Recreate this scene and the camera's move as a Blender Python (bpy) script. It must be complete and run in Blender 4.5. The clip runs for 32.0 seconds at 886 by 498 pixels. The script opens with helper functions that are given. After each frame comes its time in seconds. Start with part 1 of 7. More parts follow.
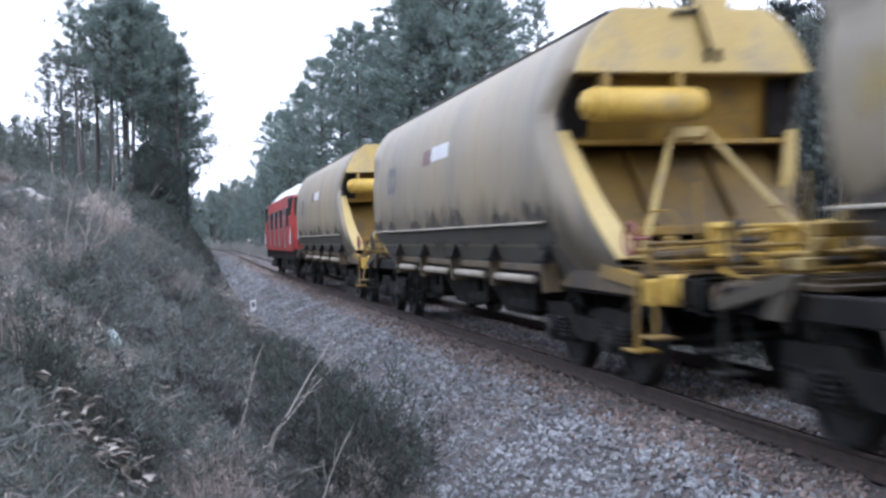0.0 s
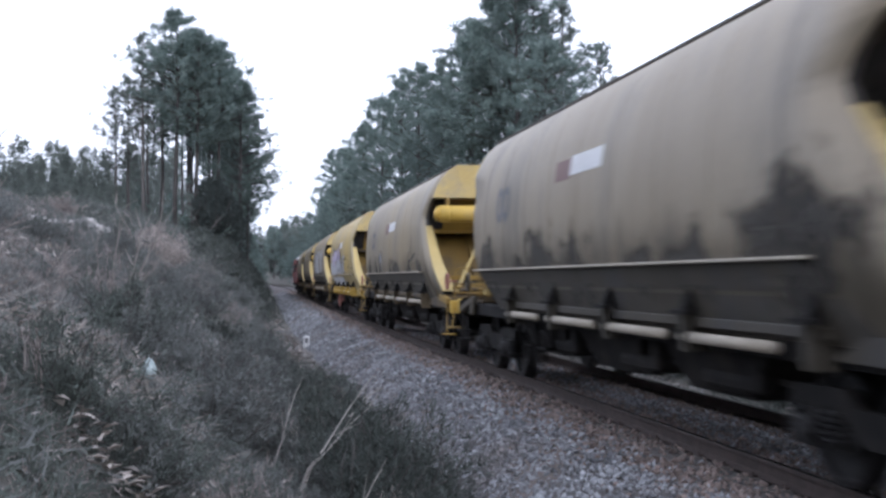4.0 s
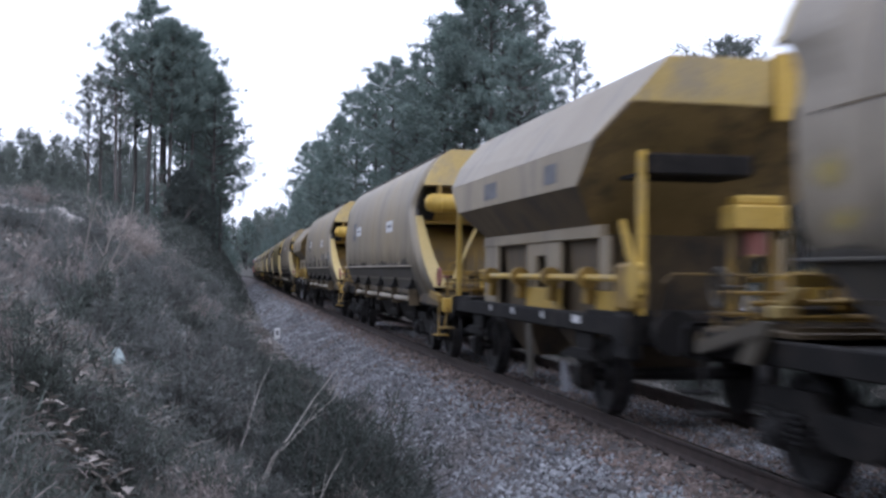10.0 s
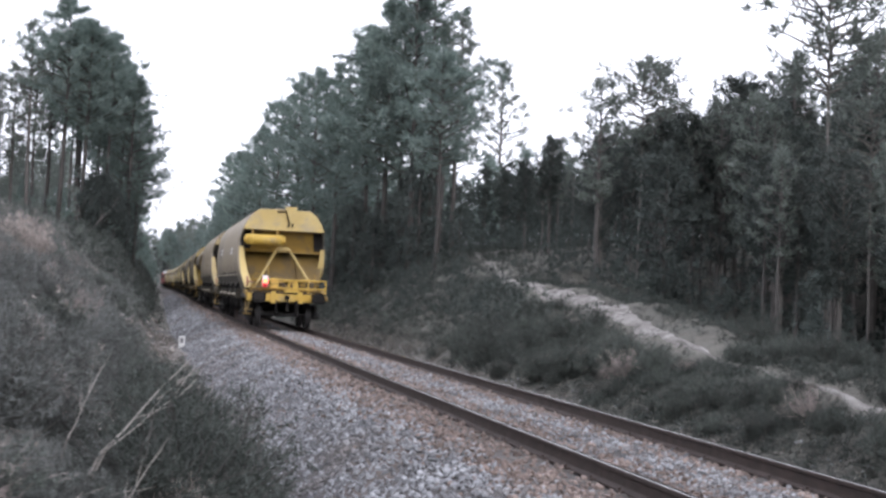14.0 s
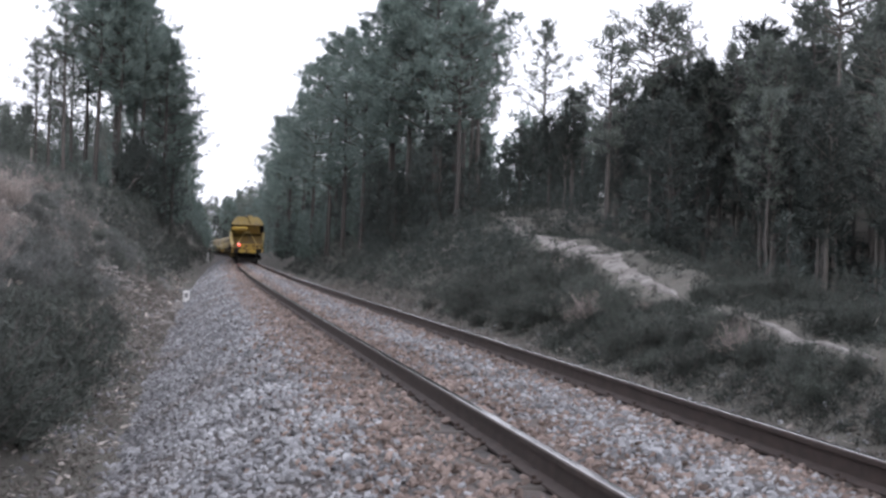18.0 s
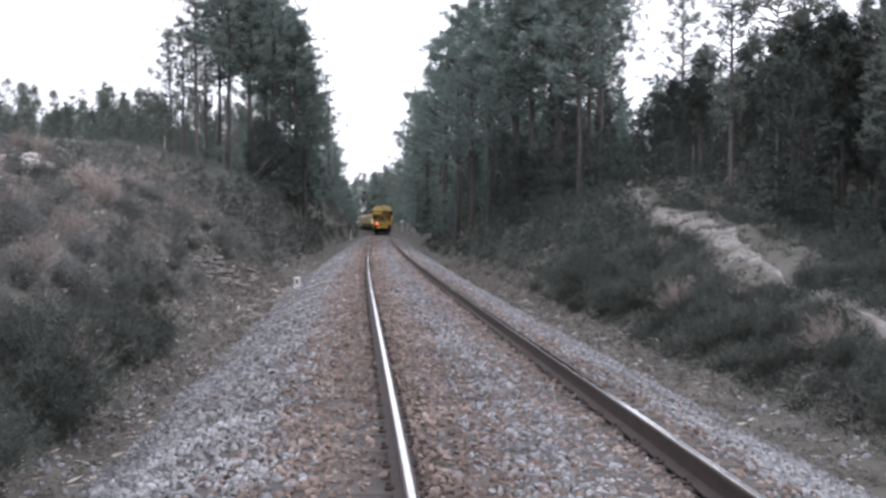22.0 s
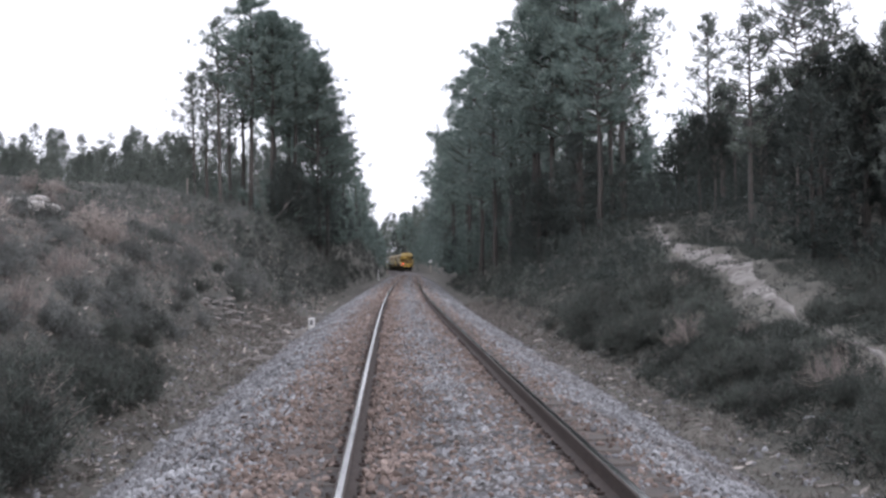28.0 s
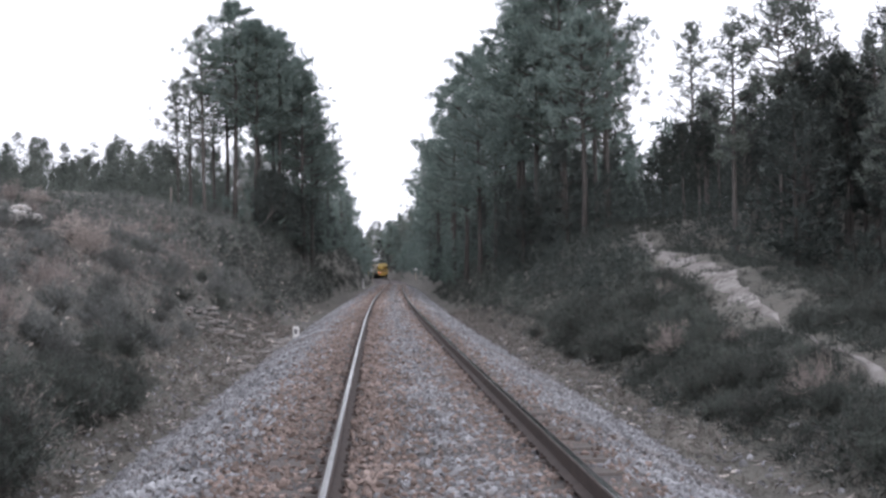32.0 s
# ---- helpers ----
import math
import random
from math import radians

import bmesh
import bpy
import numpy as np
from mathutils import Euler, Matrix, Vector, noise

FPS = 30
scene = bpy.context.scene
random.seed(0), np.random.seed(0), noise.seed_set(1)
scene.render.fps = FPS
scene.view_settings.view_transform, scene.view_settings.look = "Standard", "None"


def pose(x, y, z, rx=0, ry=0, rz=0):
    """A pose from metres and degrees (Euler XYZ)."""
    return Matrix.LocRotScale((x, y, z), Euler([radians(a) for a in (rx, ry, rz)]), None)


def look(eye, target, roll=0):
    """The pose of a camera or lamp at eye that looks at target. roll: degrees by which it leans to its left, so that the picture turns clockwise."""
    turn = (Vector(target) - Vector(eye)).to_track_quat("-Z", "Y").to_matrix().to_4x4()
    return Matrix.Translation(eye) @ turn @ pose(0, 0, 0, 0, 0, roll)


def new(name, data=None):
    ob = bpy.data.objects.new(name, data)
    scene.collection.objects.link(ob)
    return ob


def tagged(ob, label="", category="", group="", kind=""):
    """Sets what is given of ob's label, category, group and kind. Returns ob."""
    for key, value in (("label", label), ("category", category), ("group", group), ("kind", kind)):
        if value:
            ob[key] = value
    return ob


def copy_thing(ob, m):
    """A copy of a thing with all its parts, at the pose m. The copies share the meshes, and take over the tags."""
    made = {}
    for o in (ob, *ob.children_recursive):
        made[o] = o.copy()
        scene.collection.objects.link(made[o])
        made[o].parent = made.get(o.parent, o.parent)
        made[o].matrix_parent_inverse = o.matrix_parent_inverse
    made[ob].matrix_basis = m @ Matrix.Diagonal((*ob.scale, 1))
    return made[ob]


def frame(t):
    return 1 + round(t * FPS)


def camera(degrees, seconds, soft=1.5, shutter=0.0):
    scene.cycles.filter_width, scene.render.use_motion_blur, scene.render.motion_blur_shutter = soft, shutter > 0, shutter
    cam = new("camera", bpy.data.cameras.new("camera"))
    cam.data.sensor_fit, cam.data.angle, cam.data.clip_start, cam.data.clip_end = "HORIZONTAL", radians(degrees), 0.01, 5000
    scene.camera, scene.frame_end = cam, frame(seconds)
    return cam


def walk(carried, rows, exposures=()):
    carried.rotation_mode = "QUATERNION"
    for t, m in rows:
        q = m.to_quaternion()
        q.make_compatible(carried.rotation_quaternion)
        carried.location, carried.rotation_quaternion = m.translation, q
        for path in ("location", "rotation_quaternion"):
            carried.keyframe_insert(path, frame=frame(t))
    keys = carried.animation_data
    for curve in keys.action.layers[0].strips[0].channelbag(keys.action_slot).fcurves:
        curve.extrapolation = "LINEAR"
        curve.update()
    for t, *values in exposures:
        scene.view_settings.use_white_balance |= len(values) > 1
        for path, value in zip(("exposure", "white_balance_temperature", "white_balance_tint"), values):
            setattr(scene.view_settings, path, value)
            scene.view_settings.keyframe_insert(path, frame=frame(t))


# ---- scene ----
cam = camera(42.9, 32.0, soft=2.7, shutter=0.5)
PATH = [
    (0, (-5.597, -0.572, 1.639), (-5.15, 1.377, 1.621), -1.8),
    (0.5, (-5.562, -0.527, 1.635), (-5.143, 1.428, 1.637), -2.2),
    (1, (-5.499, -0.513, 1.617), (-5.091, 1.445, 1.661), -0.3),
    (1.5, (-5.48, -0.53, 1.617), (-5.114, 1.436, 1.659), 1.2),
    (2, (-5.485, -0.536, 1.621), (-5.162, 1.436, 1.679), 0.5),
    (2.5, (-5.478, -0.539, 1.622), (-5.152, 1.434, 1.675), -0.2),
    (3, (-5.473, -0.523, 1.614), (-5.131, 1.447, 1.656), 0.2),
    (3.5, (-5.475, -0.519, 1.612), (-5.132, 1.451, 1.65), -0.1),
    (4, (-5.468, -0.52, 1.616), (-5.121, 1.449, 1.673), -0.1),
    (4.5, (-5.466, -0.549, 1.62), (-5.121, 1.42, 1.665), -0.3),
    (6.5, (-5.444, -0.743, 1.631), (-5.097, 1.226, 1.689), -0.4),
    (7, (-5.438, -0.772, 1.636), (-5.087, 1.196, 1.693), -0.2),
    (7.5, (-5.435, -0.775, 1.637), (-5.064, 1.19, 1.691), 0.1),
    (8, (-5.438, -0.753, 1.63), (-5.071, 1.212, 1.691), 0.3),
    (8.5, (-5.436, -0.736, 1.628), (-5.065, 1.229, 1.684), 0.7),
    (9, (-5.432, -0.744, 1.628), (-5.063, 1.221, 1.677), 0.6),
    (9.5, (-5.433, -0.753, 1.626), (-5.047, 1.209, 1.668), 0.6),
    (10, (-5.436, -0.758, 1.629), (-5.043, 1.203, 1.676), 0.7),
    (10.5, (-5.436, -0.756, 1.628), (-5.039, 1.204, 1.671), 0.7),
    (11, (-5.44, -0.74, 1.623), (-5.052, 1.221, 1.652), 0.9),
    (11.5, (-5.436, -0.742, 1.626), (-5.043, 1.219, 1.658), 1.0),
    (12, (-5.434, -0.738, 1.621), (-5.037, 1.222, 1.651), 0.9),
    (12.5, (-5.431, -0.689, 1.604), (-5.036, 1.272, 1.601), 0.4),
    (13, (-5.368, -0.551, 1.545), (-4.932, 1.401, 1.555), 1.3),
    (13.5, (-5.217, -0.391, 1.491), (-4.731, 1.549, 1.478), 0.2),
    (14, (-4.86, -0.168, 1.393), (-4.341, 1.761, 1.478), 2.4),
    (14.5, (-4.608, 0.087, 1.323), (-4.106, 2.022, 1.401), -0.5),
    (15, (-4.4, 0.206, 1.284), (-4.029, 2.17, 1.353), -1.6),
    (15.5, (-4.143, 0.173, 1.26), (-3.814, 2.144, 1.314), 0.4),
    (17.5, (-2.923, -0.324, 0.97), (-2.638, 1.655, 1.009), 1.8),
    (18, (-2.684, -0.252, 0.988), (-2.273, 1.705, 1.01), 1.9),
    (18.5, (-2.455, -0.153, 1.047), (-2.231, 1.832, 1.144), 2.4),
    (19, (-2.214, 0.008, 1.079), (-1.992, 1.994, 1.17), 0.3),
    (19.5, (-1.957, 0.191, 1.155), (-1.696, 2.173, 1.214), 0.2),
    (20, (-1.692, 0.342, 1.217), (-1.43, 2.325, 1.255), 0.1),
    (20.5, (-1.491, 0.477, 1.305), (-1.357, 2.473, 1.291), 0.4),
    (21, (-1.347, 0.62, 1.346), (-1.178, 2.612, 1.382), -0.5),
    (21.5, (-1.24, 0.708, 1.349), (-1.025, 2.696, 1.335), -0.7),
    (22, (-1.131, 0.728, 1.359), (-0.985, 2.723, 1.322), -0.0),
    (22.5, (-0.994, 0.772, 1.35), (-0.877, 2.768, 1.342), 0.5),
    (23, (-0.92, 0.896, 1.36), (-0.785, 2.891, 1.377), -1.1),
    (23.5, (-0.87, 1.023, 1.367), (-0.701, 3.015, 1.416), -1.1),
    (24, (-0.766, 1.121, 1.361), (-0.733, 3.119, 1.446), 0.6),
    (24.5, (-0.685, 1.091, 1.333), (-0.666, 3.09, 1.349), 2.7),
    (25, (-0.67, 1.097, 1.337), (-0.661, 3.097, 1.366), 1.4),
    (25.5, (-0.647, 1.096, 1.332), (-0.618, 3.096, 1.351), 1.1),
    (26, (-0.642, 1.101, 1.324), (-0.574, 3.1, 1.37), 0.3),
    (26.5, (-0.628, 1.087, 1.328), (-0.528, 3.084, 1.367), -0.1),
    (28.5, (-0.543, 1.196, 1.327), (-0.455, 3.194, 1.357), -0.7),
    (29, (-0.547, 1.222, 1.333), (-0.452, 3.22, 1.349), -0.3),
    (29.5, (-0.557, 1.2, 1.335), (-0.473, 3.198, 1.344), -0.0),
    (30, (-0.585, 1.178, 1.348), (-0.493, 3.176, 1.35), -0.1),
    (30.5, (-0.551, 1.212, 1.34), (-0.452, 3.209, 1.362), 0.0),
    (31, (-0.541, 1.214, 1.333), (-0.399, 3.208, 1.374), -0.4),
    (31.5, (-0.528, 1.21, 1.336), (-0.394, 3.205, 1.384), -0.8),
    (32, (-0.533, 1.214, 1.33), (-0.416, 3.21, 1.378), -0.8),
]
walk(cam, [(t, look(eye, target, roll)) for t, eye, target, roll in PATH], exposures=((0, 1.11, 5700, 15), (1, 1.07, 5750, 16), (2, 0.91, 5800, 16), (3, 0.69, 5820, 16), (4, 0.7, 5790, 16), (7, 0.53, 5850, 18), (9, 0.47, 5720, 18), (11, 0.47, 5740, 17), (12, 0.63, 5680, 16), (13, 0.75, 6240, 16), (14, 0.86, 6320, 16), (15, 0.8, 6340, 17), (18, 0.61, 6360, 17), (19, 0.65, 6360, 17), (20, 0.49, 6380, 17), (21, 0.6, 6380, 17), (23, 0.73, 6390, 17), (24, 0.71, 6390, 17), (26, 0.57, 6390, 17), (30, 0.53, 6390, 17), (32, 0.55, 6390, 17)))

# ---- light ----
SUN_EL, SUN_ROT = radians(9), radians(200)
world = bpy.data.worlds.new("overcast_dusk")
scene.world = world
world.use_nodes = True
_w = world.node_tree.nodes
_l = world.node_tree.links
_sky = _w.new("ShaderNodeTexSky")
_sky.sky_type = "NISHITA"
_sky.sun_disc = False
_sky.sun_elevation, _sky.sun_rotation = SUN_EL, SUN_ROT
_sky.air_density, _sky.dust_density, _sky.ozone_density = 1.0, 4.0, 1.0
_hsv = _w.new("ShaderNodeHueSaturation")
_hsv.inputs["Saturation"].default_value = 0.18
_cloud = _w.new("ShaderNodeMixRGB")
_cloud.inputs[0].default_value = 0.75
_cloud.inputs[2].default_value = (8.3, 8.75, 9.5, 1)
_l.new(_sky.outputs[0], _hsv.inputs["Color"])
_l.new(_hsv.outputs[0], _cloud.inputs[1])
_l.new(_cloud.outputs[0], _w["Background"].inputs["Color"])
_w["Background"].inputs["Strength"].default_value = 0.14

sun = new("sun", bpy.data.lights.new("sun", "SUN"))
sun.data.energy, sun.data.angle, sun.data.color = 0.5, radians(40), (1.0, 0.95, 0.9)
sun.matrix_world = look((0, 0, 60), (0 + 30 * math.sin(SUN_ROT), 0 - 30 * math.cos(SUN_ROT) + 0, 45))


# ---- materials ----
def material(name, c1, c2, scale=3.0, rough=0.85, metal=0.0, bump=0.3, fine=60.0, dirt=None, dirt_scale=0.7, dirt_amount=0.5, streak=(1, 1, 1), vary=0.0, space="Object", bump_dist=0.01, splash=None, thin=0.0):
    """Two base colours mixed by coarse noise, fine grain over them, dirt patches of a third colour, relief."""
    m = bpy.data.materials.new(name)
    m.use_nodes = True
    n, l = m.node_tree.nodes, m.node_tree.links
    b = n["Principled BSDF"]
    tc = n.new("ShaderNodeTexCoord")
    mp = n.new("ShaderNodeMapping")
    mp.inputs["Scale"].default_value = streak
    l.new(tc.outputs[space], mp.inputs[0])

    def tex(s, detail=4.0, r=0.6):
        t = n.new("ShaderNodeTexNoise")
        t.inputs["Scale"].default_value, t.inputs["Detail"].default_value, t.inputs["Roughness"].default_value = s, detail, r
        l.new(mp.outputs[0], t.inputs["Vector"])
        return t

    def ramp(src, a, z):
        r = n.new("ShaderNodeMapRange")
        r.inputs["From Min"].default_value, r.inputs["From Max"].default_value = a, z
        l.new(src, r.inputs["Value"])
        return r.outputs[0]

    def mix(fac, a, z, kind="MIX"):
        x = n.new("ShaderNodeMixRGB")
        x.blend_type = kind
        if isinstance(fac, float):
            x.inputs[0].default_value = fac
        else:
            l.new(fac, x.inputs[0])
        for k, v in ((1, a), (2, z)):
            if isinstance(v, tuple):
                x.inputs[k].default_value = (*v, 1)
            else:
                l.new(v, x.inputs[k])
        return x.outputs[0]

    big, small = tex(scale), tex(fine, 3.0)
    col = mix(ramp(big.outputs[0], 0.35, 0.65), c1, c2)
    if dirt:
        d = tex(dirt_scale, 6.0, 0.7)
        col = mix(ramp(d.outputs[0], 0.62 - 0.3 * dirt_amount, 0.78 - 0.25 * dirt_amount), col, dirt)
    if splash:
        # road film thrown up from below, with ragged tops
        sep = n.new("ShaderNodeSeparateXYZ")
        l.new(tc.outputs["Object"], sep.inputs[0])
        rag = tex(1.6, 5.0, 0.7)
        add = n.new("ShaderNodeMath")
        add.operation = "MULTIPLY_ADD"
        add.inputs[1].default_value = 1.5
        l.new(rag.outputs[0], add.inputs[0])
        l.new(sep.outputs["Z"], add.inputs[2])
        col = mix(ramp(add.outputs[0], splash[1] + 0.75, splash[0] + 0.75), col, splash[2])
    g = n.new("ShaderNodeHueSaturation")
    l.new(col, g.inputs["Color"])
    val = n.new("ShaderNodeMath")
    val.operation = "MULTIPLY_ADD"
    val.inputs[1].default_value, val.inputs[2].default_value = 0.7, 0.65
    l.new(small.outputs[0], val.inputs[0])
    out = val.outputs[0]
    if vary:
        geo, oi = n.new("ShaderNodeNewGeometry"), n.new("ShaderNodeObjectInfo")
        for src in (geo.outputs["Random Per Island"], oi.outputs["Random"]):
            k = n.new("ShaderNodeMath")
            k.operation = "MULTIPLY_ADD"
            k.inputs[1].default_value, k.inputs[2].default_value = vary, 1 - vary / 2
            l.new(src, k.inputs[0])
            q = n.new("ShaderNodeMath")
            q.operation = "MULTIPLY"
            l.new(out, q.inputs[0])
            l.new(k.outputs[0], q.inputs[1])
            out = q.outputs[0]
    l.new(out, g.inputs["Value"])
    l.new(g.outputs[0], b.inputs["Base Color"])
    b.inputs["Metallic"].default_value = metal
    rr = n.new("ShaderNodeMath")
    rr.operation = "MULTIPLY_ADD"
    rr.inputs[1].default_value, rr.inputs[2].default_value = 0.25, rough - 0.12
    rr.use_clamp = True
    l.new(small.outputs[0], rr.inputs[0])
    l.new(rr.outputs[0], b.inputs["Roughness"])
    if bump:
        bp = n.new("ShaderNodeBump")
        bp.inputs["Strength"].default_value, bp.inputs["Distance"].default_value = bump, bump_dist
        l.new(small.outputs[0], bp.inputs["Height"])
        l.new(bp.outputs[0], b.inputs["Normal"])
    if thin:
        # thin leaves let some light through
        tr, mx = n.new("ShaderNodeBsdfTranslucent"), n.new("ShaderNodeMixShader")
        mx.inputs[0].default_value = thin
        l.new(g.outputs[0], tr.inputs["Color"])
        l.new(b.outputs[0], mx.inputs[1])
        l.new(tr.outputs[0], mx.inputs[2])
        l.new(mx.outputs[0], n["Material Output"].inputs["Surface"])
    return m


def stain(name, color, scale=3.0, amount=1.0):
    """Grime or spray that fades out raggedly towards the edge of its patch."""
    m = material(name, color, tuple(c * 1.35 for c in color), 3, 0.75, fine=40, bump=0)
    n, l = m.node_tree.nodes, m.node_tree.links
    tc, sep = n.new("ShaderNodeTexCoord"), n.new("ShaderNodeSeparateXYZ")
    l.new(tc.outputs["Generated"], sep.inputs[0])

    def calc(kind, a, z, c=None):
        x = n.new("ShaderNodeMath")
        x.operation = kind
        for k, v in enumerate((a, z) if c is None else (a, z, c)):
            if isinstance(v, (int, float)):
                x.inputs[k].default_value = v
            else:
                l.new(v, x.inputs[k])
        return x.outputs[0]

    py, pz = calc("SUBTRACT", sep.outputs["Y"], 0.5), calc("SUBTRACT", sep.outputs["Z"], 0.5)
    r = calc("SQRT", calc("ADD", calc("MULTIPLY", py, py), calc("MULTIPLY", pz, pz)), 0.0)
    t = n.new("ShaderNodeTexNoise")
    t.inputs["Scale"].default_value, t.inputs["Detail"].default_value = scale, 5.0
    l.new(tc.outputs["Object"], t.inputs["Vector"])
    edge = calc("MULTIPLY_ADD", r, -2.6, 0.95)
    fac = n.new("ShaderNodeMath")
    fac.operation = "MULTIPLY_ADD"
    fac.use_clamp = True
    l.new(calc("MULTIPLY_ADD", t.outputs[0], 2.2, calc("SUBTRACT", edge, 1.1)), fac.inputs[0])
    fac.inputs[1].default_value, fac.inputs[2].default_value = 2.0 * amount, 0.0
    clear, mx = n.new("ShaderNodeBsdfTransparent"), n.new("ShaderNodeMixShader")
    top = calc("MULTIPLY", calc("MINIMUM", fac.outputs[0], 1.0), min(1.0, 0.85 * amount))
    l.new(top, mx.inputs[0])
    l.new(clear.outputs[0], mx.inputs[1])
    l.new(n["Principled BSDF"].outputs[0], mx.inputs[2])
    l.new(mx.outputs[0], n["Material Output"].inputs["Surface"])
    return m


def glow(name, color, strength):
    m = bpy.data.materials.new(name)
    m.use_nodes = True
    b = m.node_tree.nodes["Principled BSDF"]
    b.inputs["Base Color"].default_value = (*color, 1)
    b.inputs["Emission Color"].default_value = (*color, 1)
    b.inputs["Emission Strength"].default_value = strength
    return m


M_soil = material("soil", (0.0803, 0.0756, 0.0651), (0.128, 0.122, 0.105), 0.8, 0.95, fine=14, dirt=(0.16, 0.145, 0.125), dirt_scale=0.35, dirt_amount=0.35, bump=0.8, bump_dist=0.05)
M_sand = material("pale_sand", (0.227, 0.212, 0.198), (0.321, 0.303, 0.286), 2.5, 0.95, fine=25, dirt=(0.13, 0.115, 0.105), dirt_scale=1.7, dirt_amount=0.62, bump=0.6, bump_dist=0.04)
M_ballast = material("ballast_bed", (0.075, 0.068, 0.067), (0.13, 0.118, 0.114), 6, 0.95, fine=22, bump=1.0, bump_dist=0.05, dirt=(0.17, 0.13, 0.11), dirt_scale=0.5, dirt_amount=0.4)
M_stone = material("ballast_stone", (0.196, 0.198, 0.209), (0.335, 0.34, 0.354), 1.4, 0.9, fine=90, bump=0.4, vary=0.85, dirt=(0.2, 0.168, 0.15), dirt_scale=0.45, dirt_amount=0.3)
M_stone_rust = material("rusty_ballast_stone", (0.176, 0.133, 0.115), (0.262, 0.208, 0.184), 1.4, 0.9, fine=90, bump=0.4, vary=0.85)
M_rail = material("rusty_rail", (0.042, 0.03, 0.026), (0.066, 0.046, 0.039), 8, 0.75, fine=120, bump=0.3)
M_railtop = material("polished_rail_top", (0.46, 0.44, 0.44), (0.56, 0.54, 0.54), 6, 0.12, 1.0, fine=80, bump=0.02)
M_sleeper = material("weathered_sleeper", (0.07, 0.06, 0.055), (0.12, 0.105, 0.095), 5, 0.9, fine=60, bump=0.5)
M_bark = material("pine_bark", (0.042, 0.038, 0.036), (0.074, 0.067, 0.062), 6, 0.95, fine=30, bump=0.8, streak=(1, 1, 0.25))
M_bark_pale = material("eucalyptus_bark", (0.1, 0.092, 0.085), (0.165, 0.152, 0.14), 3, 0.9, fine=30, bump=0.4, streak=(1, 1, 0.2))
# pale for needles: distance haze and sky glare are put into the colour
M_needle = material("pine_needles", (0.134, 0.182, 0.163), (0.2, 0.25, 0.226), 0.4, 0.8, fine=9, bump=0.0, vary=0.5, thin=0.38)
M_needle_grey = material("thicket_leaves", (0.11, 0.13, 0.117), (0.163, 0.184, 0.164), 0.5, 0.85, fine=9, bump=0.0, vary=0.5, thin=0.38)
M_gorse = material("gorse_leaves", (0.0555, 0.0657, 0.0581), (0.105, 0.119, 0.105), 0.9, 0.85, fine=9, bump=0.0, vary=0.7, thin=0.2)
M_heather = material("heather_leaves", (0.11, 0.119, 0.113), (0.19, 0.199, 0.19), 0.9, 0.85, fine=9, bump=0.0, vary=0.7, thin=0.2)
M_dry = material("dry_twigs", (0.244, 0.209, 0.193), (0.391, 0.34, 0.317), 0.9, 0.9, fine=20, bump=0.0, vary=0.7)
M_brash = material("brown_brash", (0.219, 0.191, 0.175), (0.362, 0.32, 0.295), 0.7, 0.9, fine=20, bump=0.0, vary=0.8)
M_pathgrass = material("trodden_grass", (0.106, 0.102, 0.0903), (0.191, 0.179, 0.163), 0.6, 0.9, fine=20, bump=0.0, vary=0.8)
M_deadwood = material("dead_wood", (0.185, 0.168, 0.15), (0.29, 0.267, 0.243), 5, 0.9, fine=40, bump=0.4)
M_leaf_litter = material("dead_leaves", (0.105, 0.095, 0.086), (0.19, 0.172, 0.157), 3, 0.9, fine=20, bump=0.2, vary=0.6)
M_chip = material("pale_wood_chips", (0.25, 0.22, 0.196), (0.39, 0.35, 0.318), 3, 0.9, fine=20, bump=0.2, vary=0.6)
# foliage of the wood, its inner shade put into these two darker colours
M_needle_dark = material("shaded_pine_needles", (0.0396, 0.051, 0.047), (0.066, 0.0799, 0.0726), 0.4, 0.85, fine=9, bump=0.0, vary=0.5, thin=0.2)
M_gum = material("eucalyptus_leaves", (0.0449, 0.0563, 0.0514), (0.0784, 0.0907, 0.0816), 0.5, 0.8, fine=9, bump=0.0, vary=0.5, thin=0.2)
M_bark_grey = material("grey_bark", (0.072, 0.066, 0.062), (0.12, 0.11, 0.103), 5, 0.95, fine=30, bump=0.5, streak=(1, 1, 0.25))
M_white = material("white_paint", (0.6, 0.6, 0.6), (0.74, 0.74, 0.73), 4, 0.6, fine=30, bump=0.1, dirt=(0.3, 0.28, 0.26), dirt_scale=4, dirt_amount=0.3)
M_greymark = material("grey_lettering", (0.12, 0.12, 0.13), (0.2, 0.2, 0.21), 6, 0.7, fine=40, bump=0)
M_black = material("dark_underframe", (0.0091, 0.00877, 0.00845), (0.0195, 0.0175, 0.0163), 3, 0.8, fine=50, dirt=(0.036, 0.03, 0.025), dirt_scale=2, dirt_amount=0.4)
